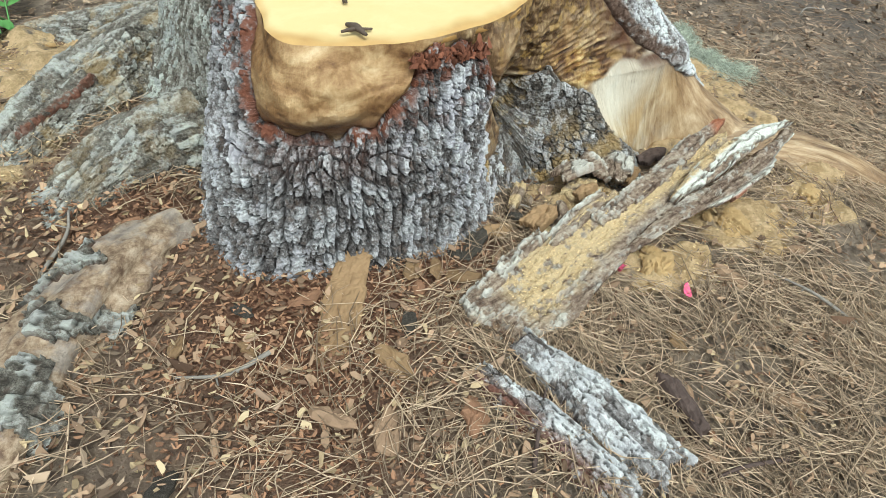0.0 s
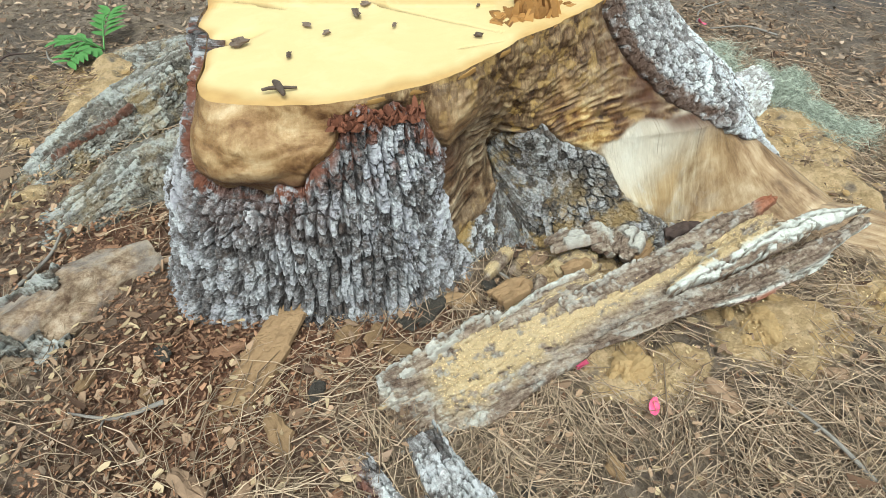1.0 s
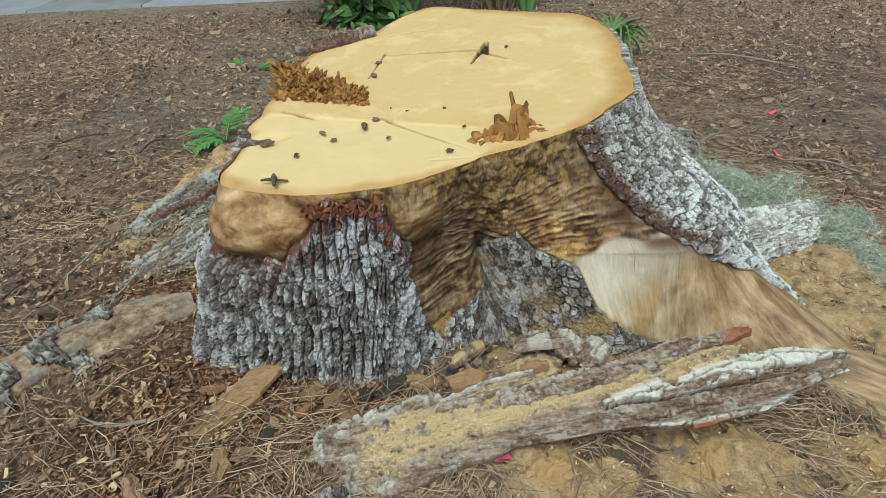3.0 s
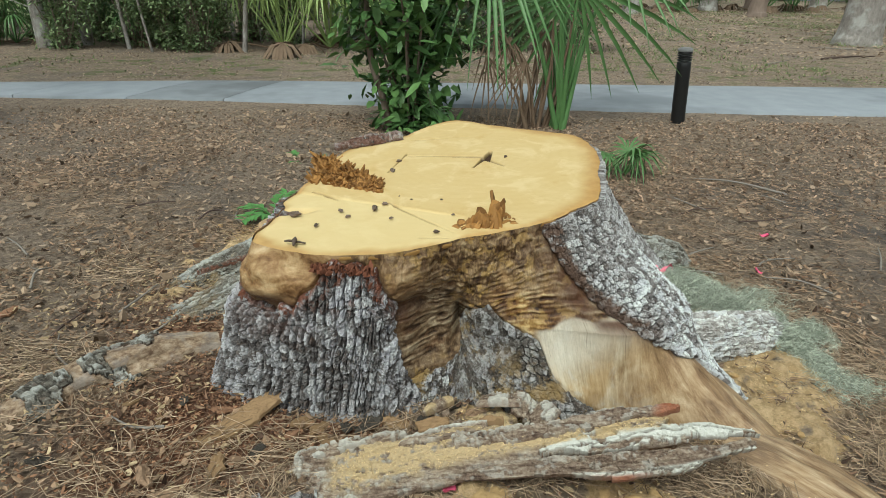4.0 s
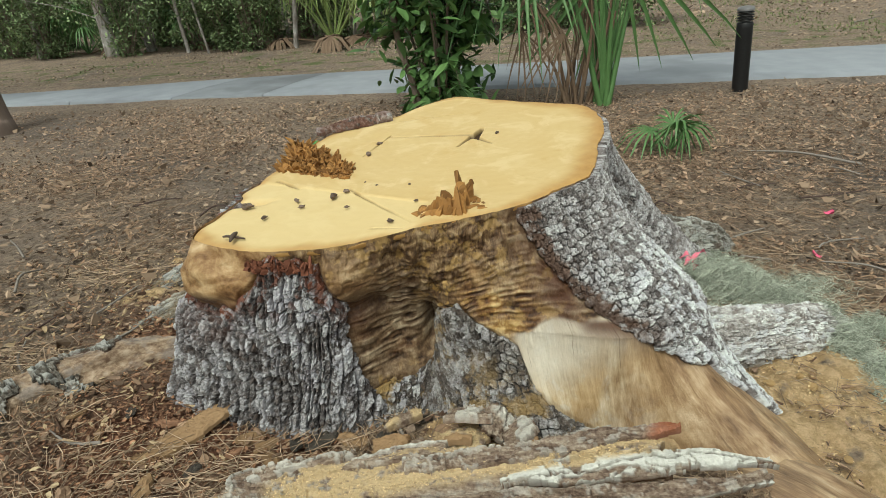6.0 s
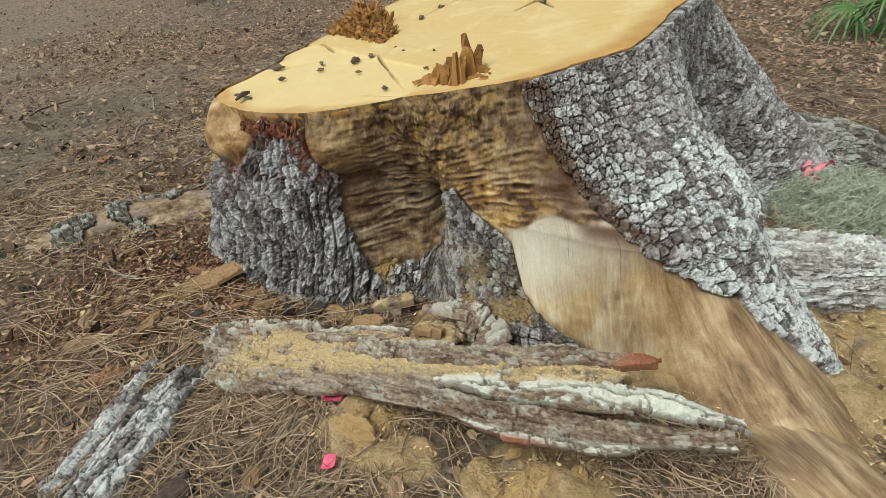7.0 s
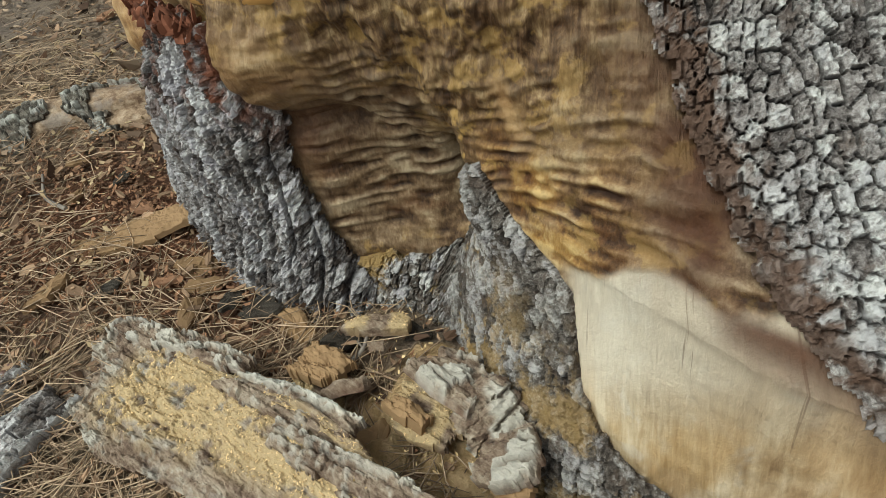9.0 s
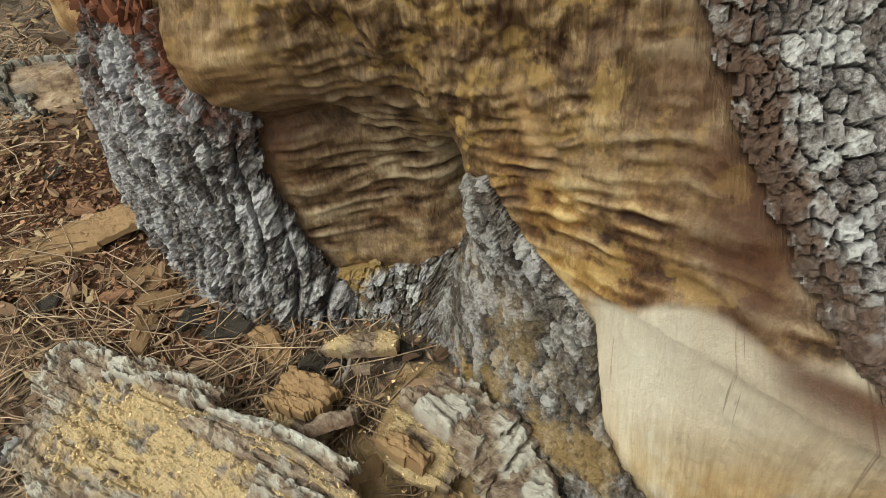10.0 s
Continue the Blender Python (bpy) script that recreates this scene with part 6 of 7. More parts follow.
    solo("leaf_litter", flakes(x, y, rng, 0.016, 0.040, 0.016, 1.1, jag=0.35), simple("curled_tan_leaf", (0.10, 0.06, 0.038), (0.42, 0.31, 0.21), 40, 0.8, 0.4, vary=0.85), "larger curled tan leaves on the soil", "leaf litter", kind="stuff", smooth=False)
    x, y = spread(rng, 16000, 0, 24, 10.5, 32, lambda x, y, r: r < 0.8)
    solo("leaf_litter", flakes(x, y, rng, 0.02, 0.07, 0.02, 0.5), m_litter, "dry leaves under the far trees", "leaf litter", kind="stuff", smooth=False)
    x, y = spread(rng, 85000, -9, 26, 6.8, 30, lambda x, y, r: r < ramp(lump(x * 0.7, y * 0.7, 0 * x, 39), 0.45, 0.75) * (0.25 + 0.75 * ramp(x, 0, 4)))
    solo("low_weeds", leaf_cloud(rng, np.stack([x, y, ground_height(x, y) + rng.uniform(0.0, 0.05, len(x))], -1), 0.055, -0.6), m_grass, "low green weeds beyond the path", "weeds", kind="stuff")
    x, y = spread(rng, 7000, -1.9, 1.5, -2.1, 0.2, lambda x, y, r: r < 0.15 + 0.4 * ramp(-x, 0.3, 0.8))
    solo("wood_chips", flakes(x, y, rng, 0.004, 0.019, 0.024, 0.3), simple("pale_wood_chip", (0.28, 0.19, 0.10), (0.52, 0.41, 0.25), 40, 0.85, 0.3, vary=0.6), "pale chainsaw chips among the needles", "wood chips", kind="stuff", smooth=False)
    x, y = spread(rng, 90000, -1.8, 2.0, -2.0, 1.0, lambda x, y, r: r < dust_amount(x, y) ** 1.5)
    solo("sawdust", flakes(x, y, rng, 0.0018, 0.006, 0.038, 0.2), m_grain, "ochre sawdust grains drifted round the stump", "sawdust", kind="stuff", smooth=False)


litter()


def petal(x, y, s):
    rng = np.random.default_rng(int(1000 * (x + 5)))
    u, v = np.meshgrid(np.linspace(-1, 1, 7), np.linspace(0, 1, 8), indexing="ij")
    wide = np.sin(v * math.pi * 0.92 + 0.1) * 0.34
    p = np.stack([u * wide, v - 0.5, 0.30 * u * u * wide * 2 + 0.9 * (v - 0.5) ** 2 + 0.1 * np.sin(5 * v + 2 * u)], -1) * s
    q = p.reshape(-1, 3) @ np.array(Euler((0.3, 0.2, rng.uniform(0, 6))).to_matrix()).T + (x, y, float(ground_height(x, y)) + 0.03)
    g = sheet(q.reshape(7, 8, 3), np.ones((7, 8), bool), q.reshape(7, 8, 3) - (0, 0, 0.0012))
    solo("petal", g, m_pink, "pink fallen flower petal on the litter", "petal", "pink petals")


for px, py, ps in ((0.01, -1.37, 0.055), (0.11, -1.53, 0.045), (2.05, 0.9, 0.06), (1.75, 0.35, 0.05)):
    petal(px, py, ps)


def ribbon():
    g = Geo()
    for k, (a, l) in enumerate(((0.3, 0.07), (2.4, 0.06), (3.6, 0.05), (5.2, 0.04))):
        t = np.linspace(0, 1, 14)
        cx, cy = 1.10 + l * t * math.cos(a), 0.08 + l * t * math.sin(a)
        cz = 0.10 + 0.05 * np.sin(t * 3.0 + k) * t
        wx, wy = -math.sin(a) * 0.007, math.cos(a) * 0.007
        v = np.stack([np.stack([cx + j * wx, cy + j * wy, cz + 0.012 * j * np.sin(t * 7 + k)], -1) for j in (-1, 0, 1)], 1)
        sheet(v, np.ones((14, 3), bool), v - (0, 0, 0.0012), g)
    solo("flagging_ribbon", g, m_ribbon, "pink flagging ribbon lying on grey moss", "ribbon")


ribbon()


def moss():
    """Spanish moss: a tangle of fine grey curls."""
    rng = np.random.default_rng(77)
    g = Geo()
    heaps = [(1.12, 0.06, 0.16, 0.16, 1500, 0.10), (1.28, -0.02, 0.17, 0.14, 1500, 0.11), (1.22, 0.22, 0.16, 0.12, 700, 0.06), (1.42, -0.12, 0.13, 0.10, 700, 0.07), (1.56, 0.02, 0.16, 0.12, 350, 0.04),
             (1.49, -0.34, 0.07, 0.07, 800, 0.12), (1.53, -0.46, 0.06, 0.09, 700, 0.09), (1.56, -0.62, 0.06, 0.09, 600, 0.06), (1.66, -0.36, 0.08, 0.07, 450, 0.08), (1.62, -0.74, 0.10, 0.07, 350, 0.03)]
    for cx, cy, wx, wy, n, tall in heaps:
        lean = rng.uniform(0, 6.28)
        for k in range(n):
            x, y = cx + wx * rng.normal(0, 0.62), cy + wy * rng.normal(0, 0.62)
            if inside_stump(np.array([x]), np.array([y]), 0.02)[0]:
                continue
            z = float(ground_height(x, y)) + 0.012 + tall * math.exp(-((x - cx) / wx) ** 2 - ((y - cy) / wy) ** 2) * rng.uniform(0.05, 1.1)
            a, l, curl = lean + rng.normal(0, 1.6), rng.uniform(0.04, 0.11), rng.uniform(0, 6.28)
            t = np.linspace(-0.5, 0.5, 8)
            turns = rng.uniform(6, 14)
            pts = np.stack([x + 0.6 * l * t * math.cos(a) + 0.016 * np.sin(t * turns + curl), y + 0.6 * l * t * math.sin(a) + 0.016 * np.cos(t * turns + curl), np.maximum(z + 0.03 * np.sin(t * 5 + curl), 0.004 + float(ground_height(x, y)))], -1)
            tube(pts, [0.0008] * 8, 3, 8, geo=g, caps=False)
    solo("spanish_moss", g, m_moss, "grey-green tangle of moss on the ground beside the root", "moss", kind="stuff")


moss()


# ---- path and bollard ----
def build_path():
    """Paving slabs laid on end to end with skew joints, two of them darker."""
    path = thing("path", (0, 5.7, 0), "smooth grey paved path of long slabs", "path", kind="structure")
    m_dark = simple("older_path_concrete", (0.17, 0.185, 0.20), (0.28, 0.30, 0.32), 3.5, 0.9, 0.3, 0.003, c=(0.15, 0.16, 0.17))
    joints = [-60, -30, -12.5, -8.7, -5.6, -4.1, -2.85, 11, 18, 28, 60]
    for k, (a, b) in enumerate(zip(joints[:-1], joints[1:])):
        u = np.linspace(0, 1, max(12, int((b - a) * 5)))
        rows = [(0.0, -0.12), (0.004, 0.026), (0.02, 0.035), (0.5, 0.05), (0.98, 0.035), (0.996, 0.028), (1.0, -0.12)]
        ring = []
        for f, z in rows:
            x = a + 0.006 + (b - a - 0.012) * u + 0.42 * f * (abs(a) < 50)
            near = 4.90 - 0.045 * np.clip(x, -8, 8) - 0.10 * ramp(x, 0.5, 3)
            far = 6.55 - 0.45 * ramp(-x, 2.5, 7.5)
            wob = 0.03 * rough(x * 1.5, 0 * x + f, 0 * x, 3, 801) * (f < 0.01 or f > 0.99)
            ring.append(np.stack([x, near + (far - near) * f + wob, np.full_like(x, z)], -1))
        v = np.stack(ring)
        g = Geo().add(v.reshape(-1, 3), grid_faces(len(rows), len(u)))
        for end in (0, len(u) - 1):
            g.add(v[:, end], [list(range(len(rows)))])
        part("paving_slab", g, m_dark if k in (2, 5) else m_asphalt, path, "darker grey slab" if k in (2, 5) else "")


build_path()


def bollard():
    x, y = 2.57, 4.12
    b = thing("bollard", (x, y, 0), "black cylindrical path light bollard with louvred head", "bollard")
    lean = -0.05
    def ring_stack(levels):
        return tube([(x + lean * z, y, z) for z, r in levels], [r for z, r in levels], 28)
    part("post", ring_stack([(-0.1, 0.075), (0.0, 0.075), (0.60, 0.075), (0.655, 0.075), (0.66, 0.070)]), m_black, b)
    for k in range(4):
        z = 0.672 + 0.024 * k
        part("louvre", ring_stack([(z, 0.062), (z + 0.004, 0.078), (z + 0.010, 0.078), (z + 0.016, 0.062)]), m_black, b)
    part("core", ring_stack([(0.655, 0.05), (0.77, 0.05)]), m_capgrey, b)
    part("cap", ring_stack([(0.768, 0.078), (0.785, 0.080), (0.80, 0.070), (0.808, 0.04), (0.81, 0.01)]), m_capgrey, b, "dull grey domed cap")


bollard()


# ---- plants ----
def shrub(name, at, height, spread_r, stems, leaves, size, material, label, category, seed, clump=0.16, low=0.12):
    """Stems that fork, with leaves in clumps along them."""
    rng = np.random.default_rng(seed)
    ob = thing(name, at, label, category)
    wood, centres = Geo(), []
    for k in range(stems):
        a, lean = rng.uniform(0, 6.28), rng.uniform(0.15, 1.0) * spread_r
        h = height * rng.uniform(0.65, 1.0)
        tip = np.array([at[0] + lean * math.cos(a), at[1] + lean * math.sin(a), at[2] + h])
        root = np.array([at[0] + 0.05 * math.cos(a), at[1] + 0.05 * math.sin(a), at[2] - 0.03])
        mid = 0.5 * (root + tip) + np.array([0, 0, 0.12 * h]) + rng.normal(0, 0.05, 3)
        tube([root, mid, tip], [0.016, 0.010, 0.004], 6, 10, 0.1, k, wood)
        for j in range(7):
            f = rng.uniform(low, 1.0)
            p = root * (1 - f) ** 2 + 2 * mid * f * (1 - f) + tip * f * f
            q = p + rng.normal(0, 0.5, 3) * clump * 2.0
            tube([p, 0.5 * (p + q) + (0, 0, 0.02), q], [0.005, 0.004, 0.002], 4, 5, geo=wood)
            for i in range(max(1, leaves // (stems * 7))):
                centres.append(p + (q - p) * rng.uniform(0.3, 1.1) + rng.normal(0, clump * 0.5, 3))
    c = np.array(centres)
    c[:, 2] = np.maximum(c[:, 2], at[2] + 0.08)
    part("stem", wood, m_trunk_tan, ob)
    part("foliage", leaf_cloud(rng, c, size), material, ob)
    return ob


def fan_leaf(hub, way, up, size, blades, droop, rng, span=2.6, wide=0.017):
    """One fan: folded blades that radiate from the hub, a mesh each."""
    way, up = np.asarray(way, float) / np.linalg.norm(way), np.asarray(up, float)
    side = np.cross(way, up)
    side /= np.linalg.norm(side)
    nrm = np.cross(side, way)
    out = []
    for k in range(blades):
        a = (k / (blades - 1) - 0.5) * 2 * span + rng.normal(0, 0.03)
        d = math.cos(a) * way + math.sin(a) * side
        l = size * (0.72 + 0.28 * math.cos(a * 0.55)) * rng.uniform(0.88, 1.06)
        t = np.array([0.0, 0.3, 0.6, 0.85, 1.0])
        w = l * wide * np.array([0.35, 1.0, 0.85, 0.45, 0.05])
        cross = np.cross(nrm, d)
        c = hub + np.outer(t * l, d) + np.outer(0.10 * l * t * (1 - t), nrm) - np.outer(droop * l * t ** 2.6 * rng.uniform(0.5, 1.3), (0, 0, 1.0))
        v = np.stack([c - np.outer(w, cross), c - np.outer(w * 0.5, nrm), c + np.outer(w, cross)], 1)
        out.append(Geo().add(v.reshape(-1, 3), grid_faces(5, 3)))
    return out


def frond(ob, name, stalk, blades, material, label=""):
    """A stalk with its blades hung under it as pieces."""
    f = part(name, stalk, material, ob, label)
    for g in blades:
        part("blade", g, material, f)
    return f


def fan_palm(name, at, fronds, petiole, size, label, seed, material=None, dead=2, rise=(0.5, 1.35), blades=22, droop=0.35, thick=0.011, wide=0.02):
    rng = np.random.default_rng(seed)
    ob = thing(name, at, label, "palm")
    at = np.array(at, float)
    for k in range(fronds):
        a = 2.4 * k + rng.uniform(-0.3, 0.3)
        e = rng.uniform(*rise)
        is_dead = k >= fronds - dead
        if is_dead:
            e = rng.uniform(-0.1, 0.3)
        d = np.array([math.cos(a) * math.cos(e), math.sin(a) * math.cos(e), math.sin(e)])
        l = petiole * rng.uniform(0.75, 1.1) * (0.7 if is_dead else 1)
        hub = at + d * l + (0, 0, 0.05)
        hub[2] = max(hub[2], at[2] + 0.12)
        stem = tube([at + d * 0.02, at + d * l * 0.55 + (0, 0, 0.06 * l), hub], [thick * 1.6, thick, thick * 0.7], 6, 10)
        fan = fan_leaf(hub, d + (0, 0, -0.35), np.array([0, 0, 1.0]) + 0.3 * d, size * rng.uniform(0.8, 1.1), blades, droop * (2.0 if is_dead else 1), rng, wide=wide)
        frond(ob, "dead_frond" if is_dead else "frond", stem, fan, m_palm_dead if is_dead else (material or m_palm), "dry brown frond" if is_dead else "")
    return ob


BUSH = shrub("broadleaf_shrub", (-0.40, 3.65, 0), 2.5, 1.15, 15, 2700, 0.185, m_leaf, "broadleaf shrub with glossy green leaves and a brown stem", "shrub", 901, 0.21, 0.05)
part("trunk", tube([(-0.60, 3.55, -0.05), (-0.66, 3.55, 0.3), (-0.78, 3.55, 0.75), (-0.80, 3.55, 1.3), (-0.74, 3.55, 2.1), (-0.70, 3.6, 2.8)], [0.042, 0.036, 0.032, 0.028, 0.022, 0.012], 9, 40, 0.12, 907), m_trunk_tan, BUSH)
def tall_palmetto():
    """Big fans on long stalks that rise from one spot, with dead stalks among them."""
    rng = np.random.default_rng(911)
    ob = thing("palmetto", (1.15, 3.8, 0), "tall green palmetto with spreading fan fronds", "palm")
    fans = [((1.26, 3.72, 1.41), (0.05, -0.15, 1.0), (0.1, -1, 0.25), 1.55, 27, 0.20, 2.85), ((0.37, 3.85, 1.78), (-0.35, -0.5, -0.5), (0, -0.6, 0.8), 1.15, 26, 0.55, 1.9), ((0.85, 4.1, 1.75), (0.1, 0.3, 1.0), (0, -1, 0.3), 1.05, 26, 0.3, 2.4),
            ((1.75, 4.1, 1.65), (0.6, 0.2, 0.5), (0, -0.5, 1), 1.0, 24, 0.35, 2.2), ((0.95, 4.3, 1.2), (-0.3, 0.5, 0.6), (0, -0.5, 1), 0.9, 22, 0.4, 2.2)]
    for k, (hub, way, up, size, blades, droop, span) in enumerate(fans):
        foot = np.array([1.15 + rng.normal(0, 0.05), 3.8 + rng.normal(0, 0.05), -0.02])
        hub = np.array(hub)
        mid = 0.5 * (foot + hub) + (0.10 * (foot[0] - hub[0]), 0.0, 0.18)
        frond(ob, "frond", tube([foot, mid, hub], [0.032, 0.02, 0.012], 7, 16), fan_leaf(hub, way, up, size, blades, droop, rng, span, 0.019), m_palm)
    for k in range(12):
        a = rng.uniform(0, 6.28)
        foot = np.array([0.95 + rng.normal(0, 0.12), 3.82 + rng.normal(0, 0.06), -0.02])
        tip = foot + (rng.uniform(-0.45, 0.25), rng.normal(0, 0.15), rng.uniform(0.6, 1.2))
        fan = fan_leaf(tip, (rng.uniform(-0.4, 0.4), -0.2, -1.0), (0, -1, 0.1), 0.6, 6, 0.25, rng, 0.5, 0.016) if k % 2 == 0 else []
        frond(ob, "dead_frond", tube([foot, 0.5 * (foot + tip) + (0.05, 0, 0.1), tip], [0.022, 0.015, 0.008], 6, 10), fan, m_palm_dead, "dry brown stalk with hanging blades" if fan else "dry brown stalk")
    for k in range(6):
        a = rng.uniform(0, 6.28)
        foot = np.array([1.17 + rng.normal(0, 0.03), 3.78 + rng.normal(0, 0.03), -0.02])
        tip = foot + (rng.uniform(-0.1, 0.3), rng.normal(0, 0.1), rng.uniform(0.9, 1.5))
        for g in fan_leaf(foot, tip - foot, (0, -1, 0.1), float(np.linalg.norm(tip - foot)), 3, 0.02, rng, 0.07, 0.013):
            part("young_blade", g, m_palm, ob)


tall_palmetto()
fan_palm("palmetto", (1.45, 2.1, 0), 4, 0.17, 0.30, "small low green palmetto behind the stump", 917, rise=(0.5, 1.1), dead=0, blades=18, droop=0.75, thick=0.007, wide=0.034)


def seedling(at, seed, leaves, label="bright green leafy seedling on the soil"):
    """Compound leaves on thin stalks: paired leaflets along each, with a pointed tip."""
    rng = np.random.default_rng(seed)
    ob = thing("leafy_seedling", at, label, "seedling")
    at = np.array(at, float)
    for bearing, l, rise in leaves:
        d = np.array([math.cos(radians(bearing)), math.sin(radians(bearing)), rise])
        tip = at + d * l
        mid = 0.5 * (at + tip) + (0, 0, 0.25 * l)
        stalk = part("stalk", tube([at, mid, tip], [0.004, 0.003, 0.0015], 5, 10), m_seedling, ob)
        cross = np.array([-d[1], d[0], 0.0])
        cross /= np.linalg.norm(cross)
        for q in np.linspace(0.25, 1.0, 7):
            c = at * (1 - q) ** 2 + 2 * mid * q * (1 - q) + tip * q * q
            for sgn in (-1, 1):
                long = 0.48 * l * (1.1 - 0.35 * q) * rng.uniform(0.85, 1.15)
                way = sgn * cross * 0.8 + d / np.linalg.norm(d) * 0.6 + (0, 0, rng.uniform(-0.1, 0.25))
                way /= np.linalg.norm(way)
                over = np.cross(way, (0, 0, 1.0))
                t = np.linspace(0, 1, 6)
                w = 0.20 * long * np.sin(math.pi * t ** 0.8) + 0.0006
                p = c + np.outer(t * long, way) - np.outer(0.18 * long * t * t, (0, 0, 1.0))
                v = np.stack([p - np.outer(w, over) + np.outer(0.25 * w, (0, 0, 1)), p, p + np.outer(w, over) + np.outer(0.25 * w, (0, 0, 1))], 1)
                part("leaflet", Geo().add(v.reshape(-1, 3), grid_faces(6, 3)), m_seedling, stalk)


seedling((-1.10, 0.80, 0.10), 921, ((165, 0.17, 0.25), (75, 0.20, 0.4), (235, 0.20, 0.2)))
seedling((-1.20, 2.2, 0.0), 923, ((20, 0.16, 0.5), (140, 0.18, 0.5), (250, 0.17, 0.4)), "small green seedling behind the stump")
seedling((-1.72, -0.60, 0.02), 927, ((30, 0.13, 0.4), (150, 0.14, 0.4), (270, 0.12, 0.5)), "small green weed in the litter")


# ---- woods ----
def tree(at, radius, height, lean, seed, material, label, crown=True):
    rng = np.random.default_rng(seed)
    ob = thing("tree", at, label, "tree")
    p0 = np.array(at, float)
    tip = p0 + (lean[0] * height, lean[1] * height, height)
    pts = [p0 - (0, 0, 0.1), p0 + (0, 0, 0.05), p0 + 0.06 * (tip - p0), p0 + 0.35 * (tip - p0) + rng.normal(0, 0.1, 3), p0 + 0.7 * (tip - p0) + rng.normal(0, 0.12, 3), tip]
    part("trunk", tube(pts, [radius * 1.35, radius * 1.2, radius * 1.02, radius * 0.9, radius * 0.7, radius * 0.4], 22, 60, 0.10, seed), material, ob)
    centres = []
    for k in range(6):
        f = 0.65 + 0.06 * k
        s = p0 + f * (tip - p0)
        a = rng.uniform(0, 6.28)
        e = s + np.array([math.cos(a), math.sin(a), 0.5]) * height * rng.uniform(0.14, 0.25)
        part("limb", tube([s, 0.5 * (s + e) + (0, 0, 0.2), e], [radius * 0.35, radius * 0.22, radius * 0.08], 8, 14, 0.1, k), material, ob)
        for j in range(5):
            q = s + (e - s) * rng.uniform(0.5, 1.15) + rng.normal(0, 0.35, 3)
            centres.append(q + rng.normal(0, 0.35, (26, 3)))
    part("crown", leaf_cloud(rng, np.vstack(centres), 0.16), m_leaf_far, ob)
    return ob


for k, (tx, ty, tr, lx, kind) in enumerate(((-8.6, 10.9, 0.13, -0.04, 0), (-8.0, 11.4, 0.09, -0.05, 0), (-5.35, 11.0, 0.20, -0.02, 1), (-4.9, 12.9, 0.17, -0.03, 1), (-3.0, 15.5, 0.13, 0.02, 0), (10.3, 13.6, 0.47, 0.06, 0),
                                            (13.2, 25.5, 0.33, 0.05, 1), (13.0, 30.5, 0.42, 0.0, 0), (19.9, 33.0, 0.40, 0.02, 0), (8.2, 27.0, 0.35, 0.0, 0), (-12.5, 12.5, 0.2, 0.03, 0), (-10.3, 15.0, 0.15, 0.0, 1), (16.5, 33.5, 0.3, -0.02, 1), (-5.35, 3.55, 0.2, -0.05, 1), (-8.5, 4.75, 0.26, -0.03, 0))):
    tree((tx, ty, 0), tr, 9 if tr < 0.3 else 13, (lx, 0.0), 1000 + k, m_trunk if kind == 0 else m_trunk_tan, "tall grey-barked tree at the wood edge" if kind == 0 else "tall tan-barked tree at the wood edge")


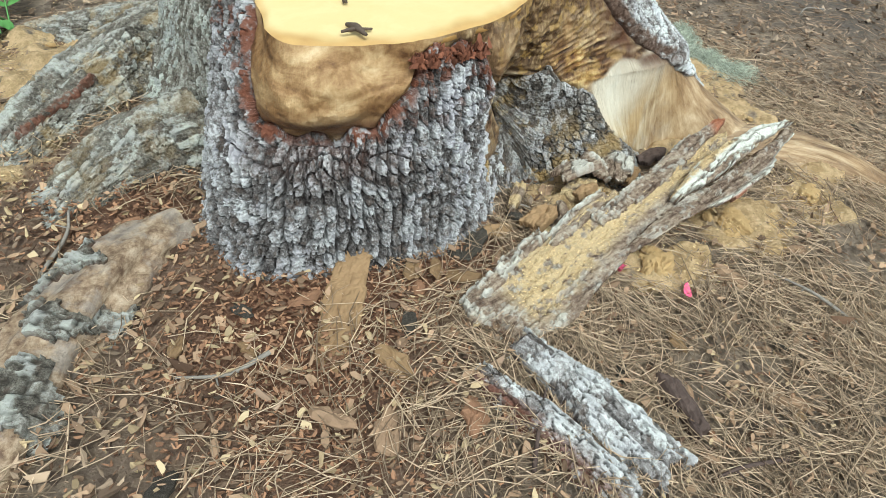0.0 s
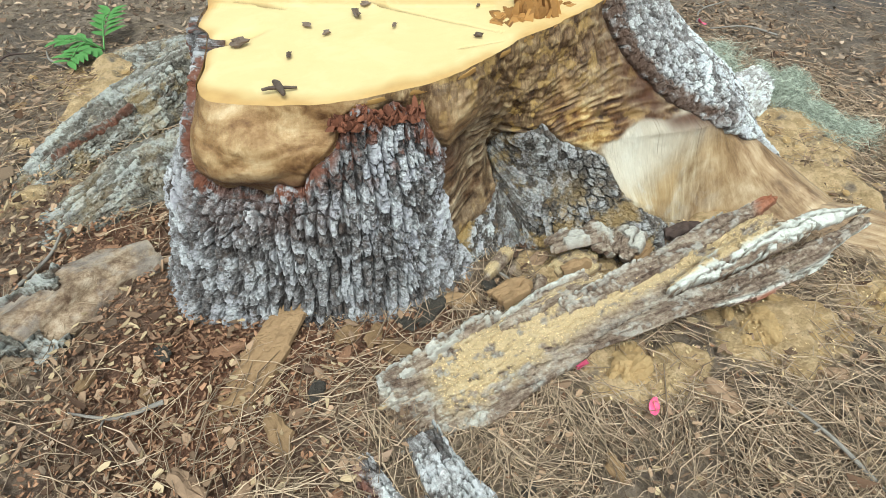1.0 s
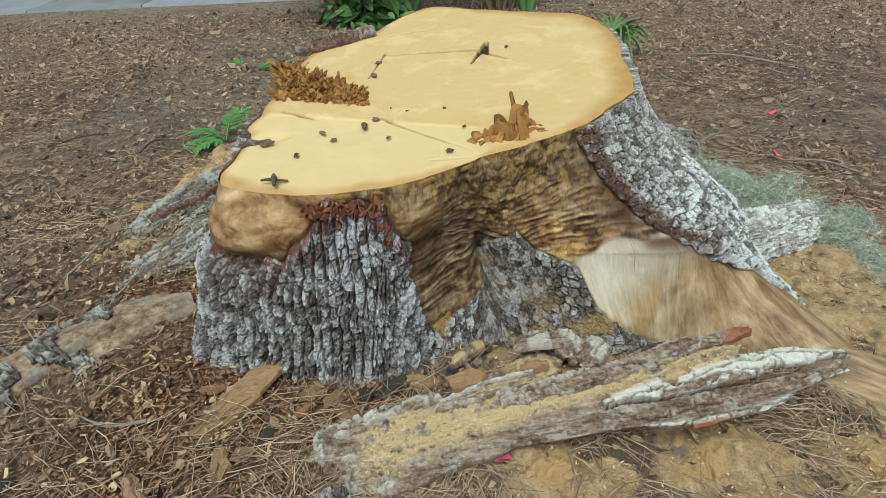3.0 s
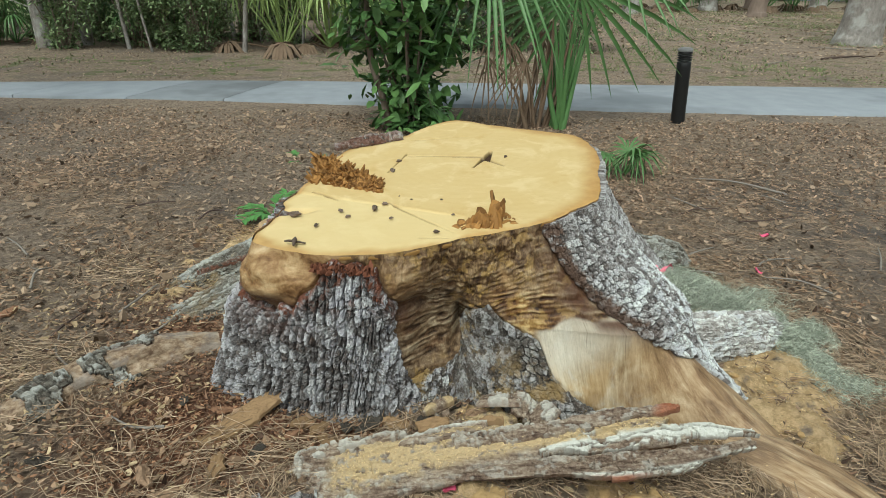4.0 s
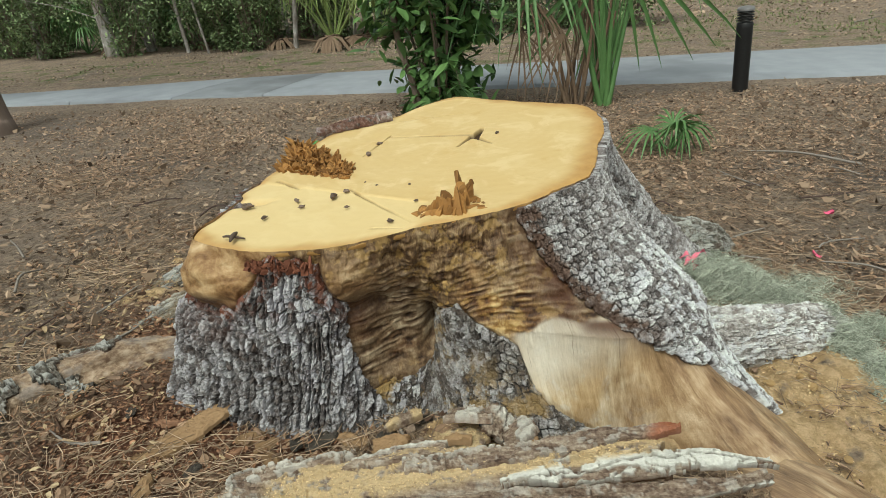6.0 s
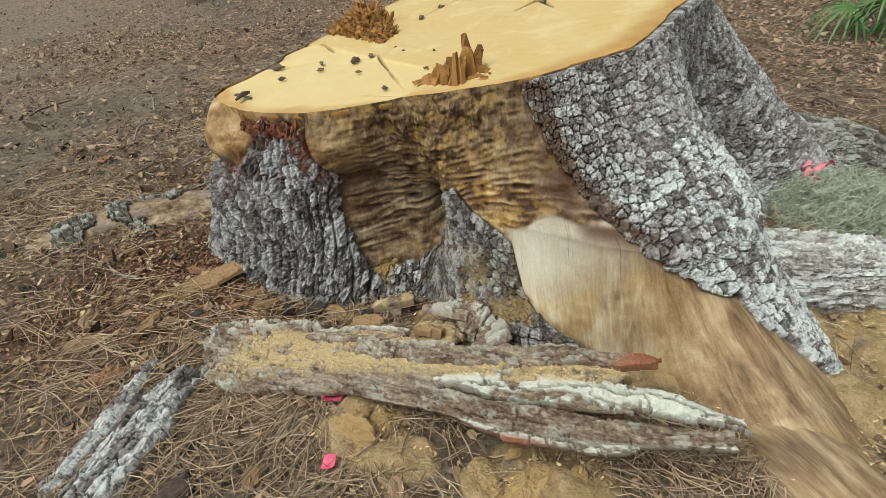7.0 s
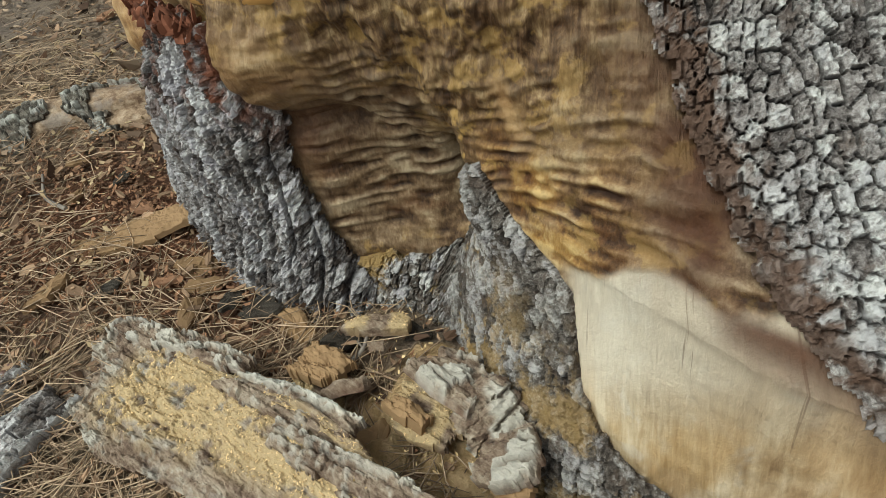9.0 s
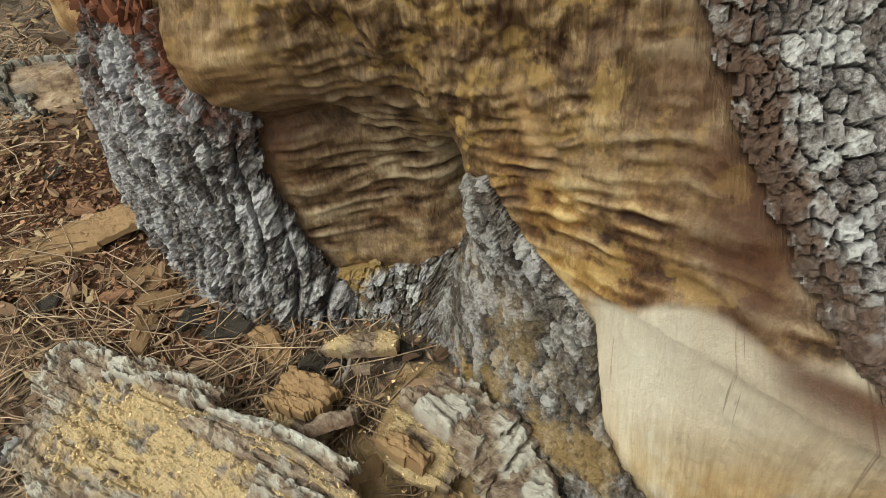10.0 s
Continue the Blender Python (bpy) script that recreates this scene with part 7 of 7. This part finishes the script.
def woods():
    rng = np.random.default_rng(41)
    kinds = [shrub("understorey_bush", (0, 0, -60), 2.6, 1.1, 11, 3800, 0.105, m_leaf_far, "dark green understorey bush at the wood's edge", "bush", 950 + k, 0.26, 0.05) for k in range(3)]
    palms = [fan_palm("wood_palmetto", (0, 0, -60), 13, 1.15, 0.5, "green palmetto in the wood", 970 + k, material=m_palm_pale if k == 0 else None, dead=3, rise=(0.65, 1.45), blades=22, droop=1.05, wide=0.045) for k in range(2)]
    for row, (y0, step) in enumerate(((11.3, 1.0), (13.0, 1.2), (16.5, 1.7), (20.0, 2.2), (25.0, 2.8))):
        x = -16.0 - 0.5 * row
        while x < (3.0 if row < 3 else 4.5):
            k = kinds[rng.integers(3)]
            s = rng.uniform(0.75, 1.2)
            if row == 0 and -5.0 < x < -1.5:
                x += step
                continue
            ob = copy_thing(k, pose(x, y0 + rng.normal(0, 0.5), 0, 0, 0, rng.uniform(0, 360)) @ Matrix.Diagonal((s, s, s * rng.uniform(0.8, 1.1), 1)))
            x += step * rng.uniform(0.7, 1.3)
    for k, (x, y, s) in enumerate(((-3.5, 10.8, 1.6), (-2.6, 11.3, 1.5), (-7.0, 12.0, 0.9), (-9.7, 11.6, 0.9), (-6.2, 12.6, 0.8), (-1.7, 12.4, 1.2), (6.0, 26.0, 1.6), (17.5, 31.0, 1.9), (20.5, 33.5, 1.6), (9.5, 33.0, 1.8), (12.2, 32.0, 2.2), (15.6, 30.0, 2.4), (11.0, 29.0, 1.5))):
        copy_thing(palms[0 if k in (0, 1) else 1], pose(x, y, 0, 0, 0, 50 * k) @ Matrix.Diagonal((s, s, s, 1)))
    for k in range(26):
        x, y = rng.uniform(4, 34), rng.uniform(38, 52)
        s = rng.uniform(0.9, 2.2)
        copy_thing(kinds[rng.integers(3)], pose(x, y, 0, 0, 0, rng.uniform(0, 360)) @ Matrix.Diagonal((s * 1.2, s, s, 1)))
    for k in range(34):
        x, y = rng.uniform(-14, 1.5), rng.uniform(10.2, 15)
        r = rng.uniform(0.02, 0.055)
        t = thing("sapling", (x, y, 0), "thin bare grey sapling at the wood edge", "sapling", "saplings at the wood edge")
        tip = np.array([x + rng.normal(0, 0.35), y, 4.2])
        part("stem", tube([(x, y, -0.05), (x + rng.normal(0, 0.08), y, 1.3), (x + rng.normal(0, 0.12), y, 2.6), tip], [r, r * 0.85, r * 0.6, r * 0.3], 7, 24, 0.15, k), m_trunk, t)
        for j in range(4):
            z = rng.uniform(0.7, 3.2)
            q = np.array([x + rng.normal(0, 0.5), y + rng.normal(0, 0.3), z + rng.uniform(0.1, 0.7)])
            part("branch", tube([(x, y, z), 0.5 * (np.array([x, y, z]) + q) + (0, 0, 0.05), q], [r * 0.4, r * 0.3, r * 0.12], 5, 8, 0.1, j), m_trunk, t)
    for ob in kinds + palms:
        for o in (*ob.children_recursive, ob):
            bpy.data.objects.remove(o)


woods()


def backdrop():
    """Far woods round the clearing."""
    a = np.linspace(0, 2 * math.pi, 181)
    z = np.linspace(-1, 1, 2)
    top = 9 + 3 * rough(np.cos(a) * 6, np.sin(a) * 6, 0 * a, 3, 61)
    v = np.stack([np.stack([95 * np.cos(a), 95 * np.sin(a), 0 * a - 1], -1), np.stack([95 * np.cos(a), 95 * np.sin(a), top], -1)])
    solo("backdrop", Geo().add(v.reshape(-1, 3), grid_faces(2, 181)), m_far, "distant dark woodland all round", "woodland", kind="structure")


backdrop()


def parked_car():
    x, y = 37.0, 53.0
    car = thing("parked_car", (x, y, 0), "white car parked on the far road", "car")
    prof = [(-2.2, 0.35), (-2.2, 0.85), (-1.9, 0.98), (-1.3, 1.05), (-0.7, 1.48), (0.7, 1.5), (1.4, 1.02), (2.1, 0.9), (2.25, 0.7), (2.25, 0.35)]
    v = np.array([[(x + px, y + s * (0.88 if pz < 1.1 else 0.7), pz) for px, pz in prof] for s in (-1, 1)])
    n = len(prof)
    g = Geo().add(v.reshape(-1, 3), [[k, (k + 1) % n, n + (k + 1) % n, n + k] for k in range(n)])
    g.f.append(np.array([list(range(n))[::-1]]))
    g.f.append(np.array([list(range(n, 2 * n))]))
    part("body", g, m_carpaint, car, smooth=False)
    for sx in (-0.55, 0.45):
        w = np.array([(sx - 0.42, 1.06), (sx + 0.42, 1.06), (sx + 0.32, 1.4), (sx - 0.32, 1.4)])
        q = np.array([(x + a, y - 0.83 + 0.32 * (b - 1.06), b) for a, b in w])
        part("window", Geo().add(np.vstack([q, q + (0, 0.05, 0)]), [[0, 1, 2, 3], [4, 7, 6, 5], [0, 4, 5, 1], [1, 5, 6, 2], [2, 6, 7, 3], [3, 7, 4, 0]]), m_carglass, car, "dark side window", smooth=False)
    for wx in (-1.35, 1.35):
        for wy in (-0.82, 0.82):
            part("wheel", tube([(x + wx, y + wy - 0.1, 0.33), (x + wx, y + wy + 0.1, 0.33)], [0.33, 0.33], 20), m_tyre, car)


parked_car()


def far_road():
    v = [(15, 48, 0.05), (90, 44, 0.05), (90, 56, 0.05), (15, 60, 0.05)]
    w = [(a, b, -0.2) for a, b, c in v]
    solo("road", Geo().add(np.vstack([v, w]), [[0, 1, 2, 3], [0, 4, 5, 1], [1, 5, 6, 2], [2, 6, 7, 3], [3, 7, 4, 0]]), m_asphalt, "pale grey road beyond the lawn", "road", kind="structure", smooth=False)


far_road()
